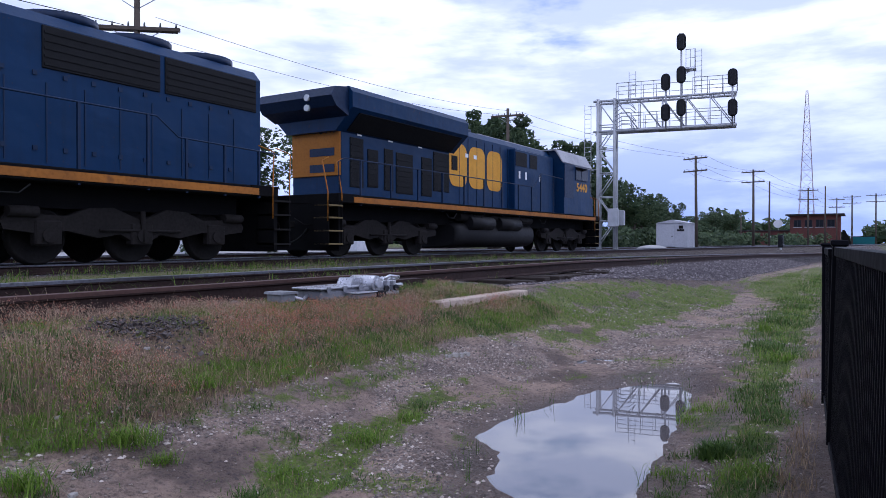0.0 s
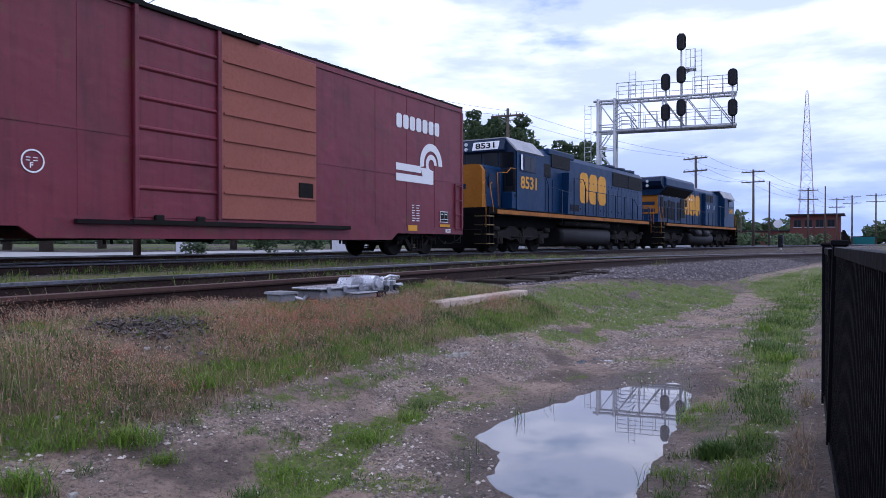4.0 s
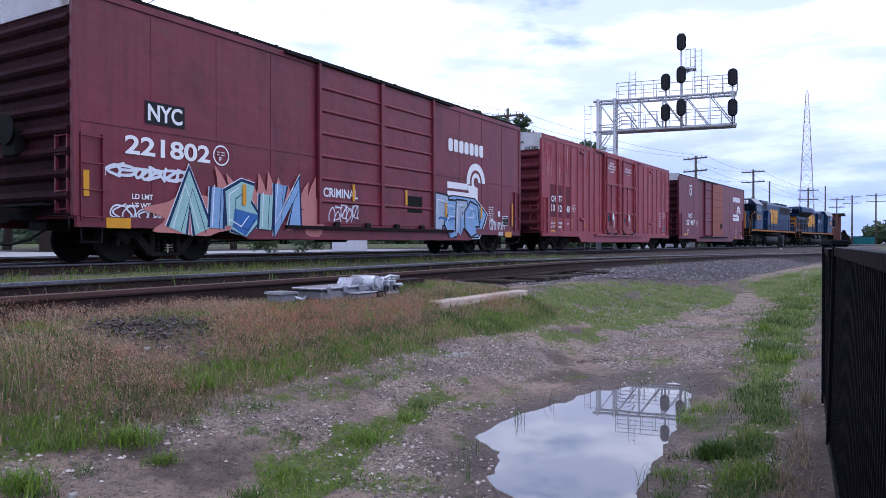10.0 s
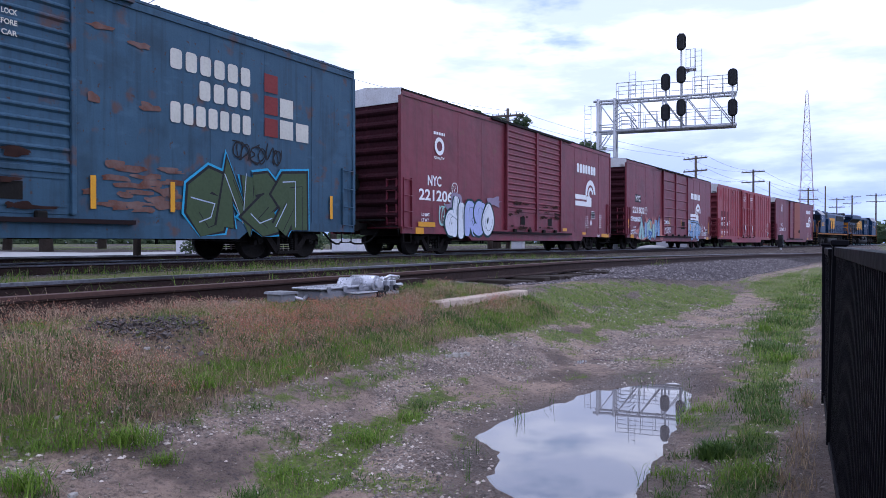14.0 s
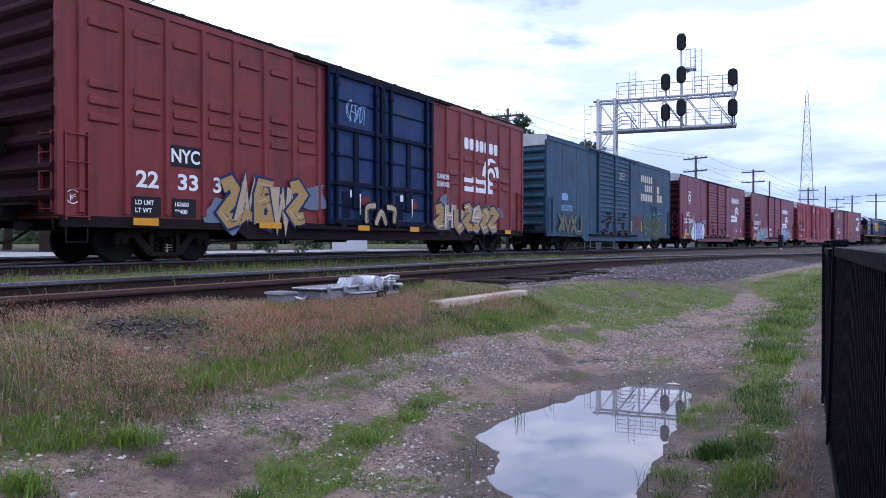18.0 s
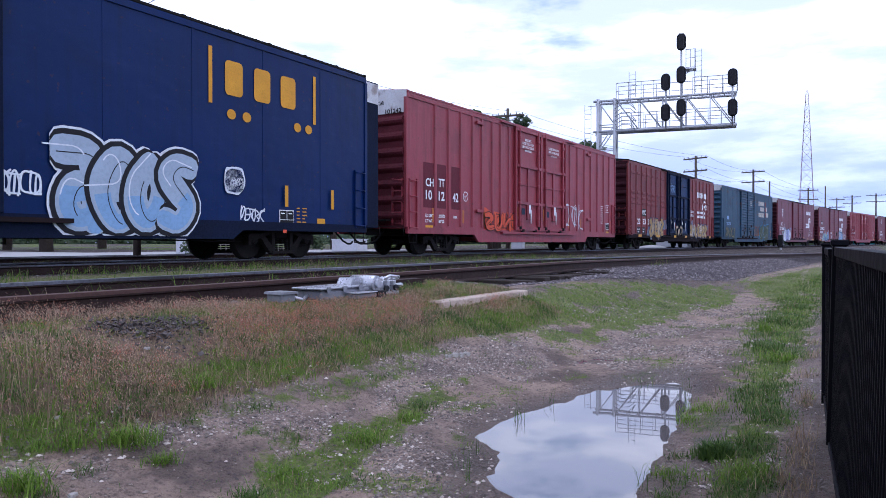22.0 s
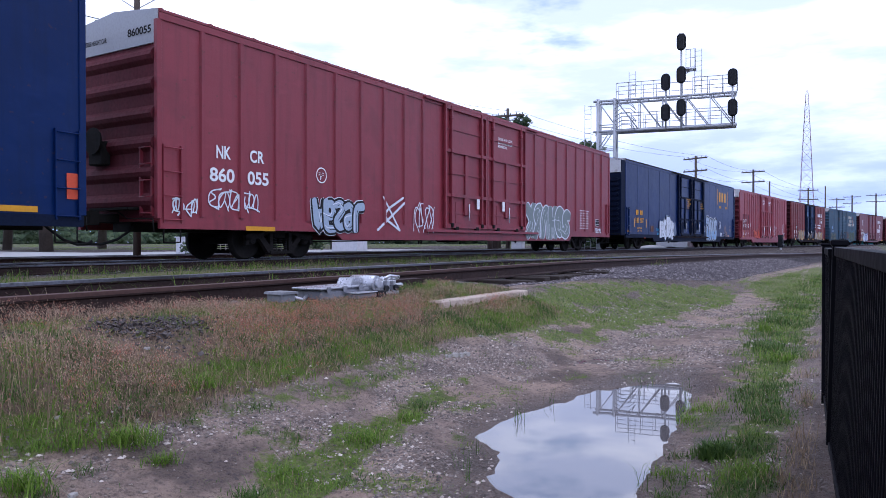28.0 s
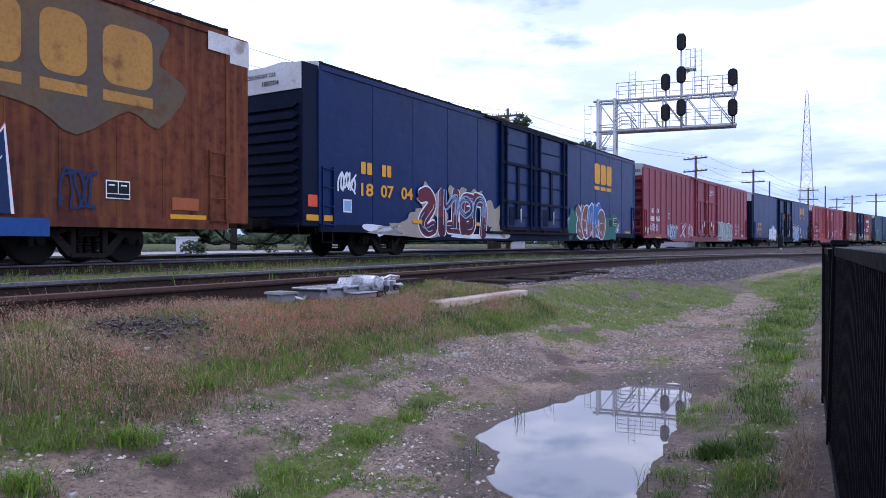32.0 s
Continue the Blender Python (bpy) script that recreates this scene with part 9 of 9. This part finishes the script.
# diffuse flowering weeds: a thin stem under a loose cloud of seed flecks, reddest in the middle of the bank
tv, tf = [], []
for _ in range(11000):
    x = rg.uniform(0.6, 7.6)
    s = siding_y(x)
    y = rg.uniform(foot_y(x) - 0.02, s - 0.8)
    dens = (-0.6 if y > s - 1.45 and 3.9 < x < 6.3 else 0.0) + noise.noise((x * 1.3, y * 1.7, 12.0)) + 0.8 * noise.noise((x * 5.0, y * 5.0, 2.0)) + 0.22 - 0.2 * max(0, x - 4.8)
    red = min(1.0, math.exp(-((x - 3.85) / 0.7) ** 2 - ((y - 3.45) / 0.3) ** 2) + 0.8 * math.exp(-((x - 6.6) / 0.6) ** 2 - ((y - 3.28) / 0.12) ** 2) + 0.45 * math.exp(-((x - 5.2) / 0.7) ** 2 - ((y - 3.4) / 0.2) ** 2))
    strip = smooth(0.0, 0.10, y - foot_y(x) - (0.2 if 2.4 < x < 5.5 else 0.0))
    if rg.random() > smooth(-0.1, 0.45, dens + 0.7 * red) * (0.15 + 0.85 * strip):
        continue
    if not clear_of_slate(x, y) and rg.random() < 0.93:
        continue
    h = rg.uniform(0.05, 0.13) * (1.35 if x < 2.3 else 0.85) * (1.3 if y > s - 1.3 and x < 2.8 else 1.0)
    if x > 3.7 and y > 3.3:
        h = min(h, 0.085)
    z = ground_z(x, y) - 0.01
    tx, ty, tz = blade(dv, df, x, y, z, h, 0.0009, rg, 0.7)
    V, F = (sv, sf) if rg.random() < 0.16 + 0.62 * red else (tv, tf)
    cloud = 0.010 + 0.2 * h
    for _k in range(rg.randrange(10, 26)):
        u = rg.uniform(0.55, 1.05)
        px, py, pz = x + (tx - x) * u + rg.gauss(0, cloud), y + (ty - y) * u + rg.gauss(0, cloud), z + (tz - z) * u + rg.gauss(0, 0.4 * cloud)
        q = rg.uniform(0.0014, 0.0044)
        a = rg.uniform(0, 3.14)
        o = len(V)
        tl = rg.uniform(-q, q)
        if _k % 2:
            u, w = rg.uniform(0.008, 0.024), rg.uniform(0.0005, 0.0009)
            ex, ey, ez = px + u * math.cos(a) * 0.8, py + u * math.sin(a) * 0.8, pz + u * rg.uniform(-0.2, 1.0)
            V += [(px - w, py, pz), (px + w, py, pz), (ex + w, ey, ez), (ex - w, ey, ez)]
            F.append((o, o + 1, o + 2, o + 3))
            continue
        V += [(px - q * math.cos(a), py - q * math.sin(a), pz + tl), (px, py, pz - q * 1.2), (px + q * math.cos(a), py + q * math.sin(a), pz - tl), (px, py, pz + q * 1.2)]
        F.append((o, o + 1, o + 2, o + 3))
# a few tall bare stalks near the camera's end of the bank
for _ in range(150):
    x, y = rg.gauss(1.68, 0.16), rg.gauss(3.1, 0.16)
    V, F = (dv, df) if rg.random() < 0.5 else (kv, kf)
    blade(V, F, x, y, ground_z(x, y), rg.uniform(0.14, 0.30), 0.0014, rg, 0.45)
# weeds among the tracks
for _ in range(3600):
    x = rg.uniform(1.5, 26)
    y = rg.choice((siding_y(x) + rg.uniform(1.0, 2.2), siding_y(x) + rg.gauss(0, 0.35), main_y(x) + rg.uniform(-2.3, -0.95), main_y(x) + rg.uniform(1.6, 3.2), siding_y(x) + rg.uniform(2.0, 5.5)))
    if noise.noise((x * 0.5, y * 0.7, 15.0)) > -0.1:
        tuft(x, y, rg.uniform(0.08, 0.24), 8, 0.06, 0.3)
stuff("grass", gv_, gf_, M_GRASS, "fresh green grass tufts on the dirt", "grass")
stuff("dark_grass", kv, kf, M_DARKGRASS, "darker green grass tufts on the dirt", "grass")
stuff("dry_stems", dv, df, M_DRY, "dry straw-coloured grass stems", "grass")
stuff("seed_heads", sv, sf, M_SEED, "reddish seed heads of tall bank weeds", "weeds")
stuff("tan_seed_heads", tv, tf, M_SEEDTAN, "faded tan seed heads of tall bank weeds", "weeds")

M_STONE = bpy.data.materials.new("mixed_loose_stone")
M_STONE.use_nodes = True
sn, sl = M_STONE.node_tree.nodes, M_STONE.node_tree.links
sg, sr = sn.new("ShaderNodeNewGeometry"), sn.new("ShaderNodeValToRGB")
sr.color_ramp.elements[0].color, sr.color_ramp.elements[1].color = (0.10, 0.08, 0.072, 1), (0.72, 0.62, 0.55, 1)
e3 = sr.color_ramp.elements.new(0.75)
e3.color = (0.29, 0.235, 0.205, 1)
sl.new(sg.outputs["Random Per Island"], sr.inputs[0])
sl.new(sr.outputs[0], sn["Principled BSDF"].inputs["Base Color"])
sn["Principled BSDF"].inputs["Roughness"].default_value = 0.9


M_BALLAST = M_STONE.copy()
M_BALLAST.name = "grey_crushed_ballast"
for node in M_BALLAST.node_tree.nodes:
    if node.bl_idname == "ShaderNodeValToRGB":
        for e, c in zip(node.color_ramp.elements, ((0.06, 0.05, 0.053, 1), (0.15, 0.128, 0.135, 1), (0.30, 0.262, 0.265, 1))):
            e.color = c


def pebbles(count, place, size, rise=0.0):
    v, f = [], []
    base = [(1, 0, 0), (0, 1, 0), (-1, 0, 0), (0, -1, 0), (0.2, 0.1, 0.66), (0, 0, -0.5)]
    tri = [(0, 1, 4), (1, 2, 4), (2, 3, 4), (3, 0, 4), (1, 0, 5), (2, 1, 5), (3, 2, 5), (0, 3, 5)]
    for _ in range(count):
        q = place()
        if not q:
            continue
        x, y = q
        s = size * min(2.0, math.exp(rg.gauss(0, 0.42)))
        a = rg.uniform(0, 6.28)
        ca, sa = math.cos(a), math.sin(a)
        kx, ky = rg.uniform(0.7, 1.4), rg.uniform(0.6, 1.2)
        z = ground_z(x, y) + s * 0.15 + rise * rg.random()
        tip = rg.uniform(-0.8, 0.8) if rise else 0.0
        o = len(v)
        for px, py, pz in base:
            px, py, pz = px * kx * rg.uniform(0.8, 1.2), py * ky * rg.uniform(0.8, 1.2), pz * rg.uniform(0.7, 1.3)
            v.append((x + s * (px * ca - py * sa), y + s * (px * sa + py * ca), z + s * (pz + tip * px)))
        f += [tuple(i + o for i in t) for t in tri]
    return v, f


def on_road():
    x, y = 1.0 + 11 * rg.random() ** 1.9, rg.uniform(0.12, 3.0)
    if puddle_dist(x, y) < 0.02:
        return None
    g_, _s, w_, b_, k_ = zone(x, y)
    return (x, y) if rg.random() < (0.06 + 0.94 * k_ ** 2) * (1 - 0.8 * g_) * (1 - 0.6 * w_) * (1 - 0.7 * b_) else None


def on_shoulder():
    x = rg.uniform(6.8, 34)
    return x, siding_y(x) - rg.uniform(1.3 if 7.9 < x < 12 and rg.random() < 0.8 else 0.55, lerp(x, (7, 8, 10, 13, 17, 25), (0.8, 1.15, 1.55, 2.05, 2.55, 2.7)))


def on_beds():
    x = rg.uniform(2, 30)
    return x, (siding_y(x) + rg.uniform(-0.9, 0.9)) if rg.random() < 0.6 else (main_y(x) + rg.uniform(-1.5, 4.5))


def in_heap():
    return (rg.gauss(2.74, 0.12), rg.gauss(3.74, 0.20)) if rg.random() < 0.75 else (rg.gauss(3.05, 0.1), rg.gauss(3.72, 0.1))


v, f = pebbles(70000, on_road, 0.0068)
stuff("gravel", v, f, M_STONE, "loose pale gravel trodden into the dirt", "gravel")
v, f = pebbles(34000, on_shoulder, 0.017)
v2, f2 = pebbles(6000, on_beds, 0.026)
o = len(v)
stuff("ballast", v + v2, f + [tuple(i + o for i in t) for t in f2], M_BALLAST, "crushed stone ballast along the tracks", "ballast")
v, f = pebbles(900, in_heap, 0.0085, 0.04)
stuff("slate_heap", v, f, surface("dark_slate_chips", (0.07, 0.057, 0.054), (0.19, 0.16, 0.15), 0.85, 0, 30, 9, 0.7, 0.2), "small heap of dark broken slate in the weeds", "stones")
for x, y, s in ((4.58, 2.67, 0.026), (4.66, 2.655, 0.034), (4.73, 2.64, 0.024), (4.79, 2.63, 0.03), (4.68, 2.61, 0.02), (5.38, 2.82, 0.026), (5.55, 2.57, 0.02), (2.56, 3.42, 0.02), (2.68, 3.4, 0.014), (1.53, 2.46, 0.014), (1.77, 2.95, 0.012)):
    pb = random.Random(int(x * 100))
    low, top = blob(pb, 0, 0, s * 1.5, s, 8, 0.35), []
    cx, cy, k = pb.uniform(-0.3, 0.3) * s, pb.uniform(-0.3, 0.3) * s, len(low)
    for px, py in low:
        u = pb.uniform(0.55, 0.85)
        top.append((cx + (px - cx) * u, cy + (py - cy) * u, s * pb.uniform(0.12, 0.38)))
    g = Geo()
    g.add([(px, py, -0.02) for px, py in low] + top + [(cx, cy, s * 0.35)], [(i, (i + 1) % k, k + (i + 1) % k, k + i) for i in range(k)] + [(k + i, k + (i + 1) % k, 2 * k) for i in range(k)])
    solo("flat_stone", g, M_CONC, "pale flat broken stone lying on the dirt", "stone", group="flat stones", at=pose(x, y, ground_z(x, y) + 0.004, 3, 2, 20))


motions()
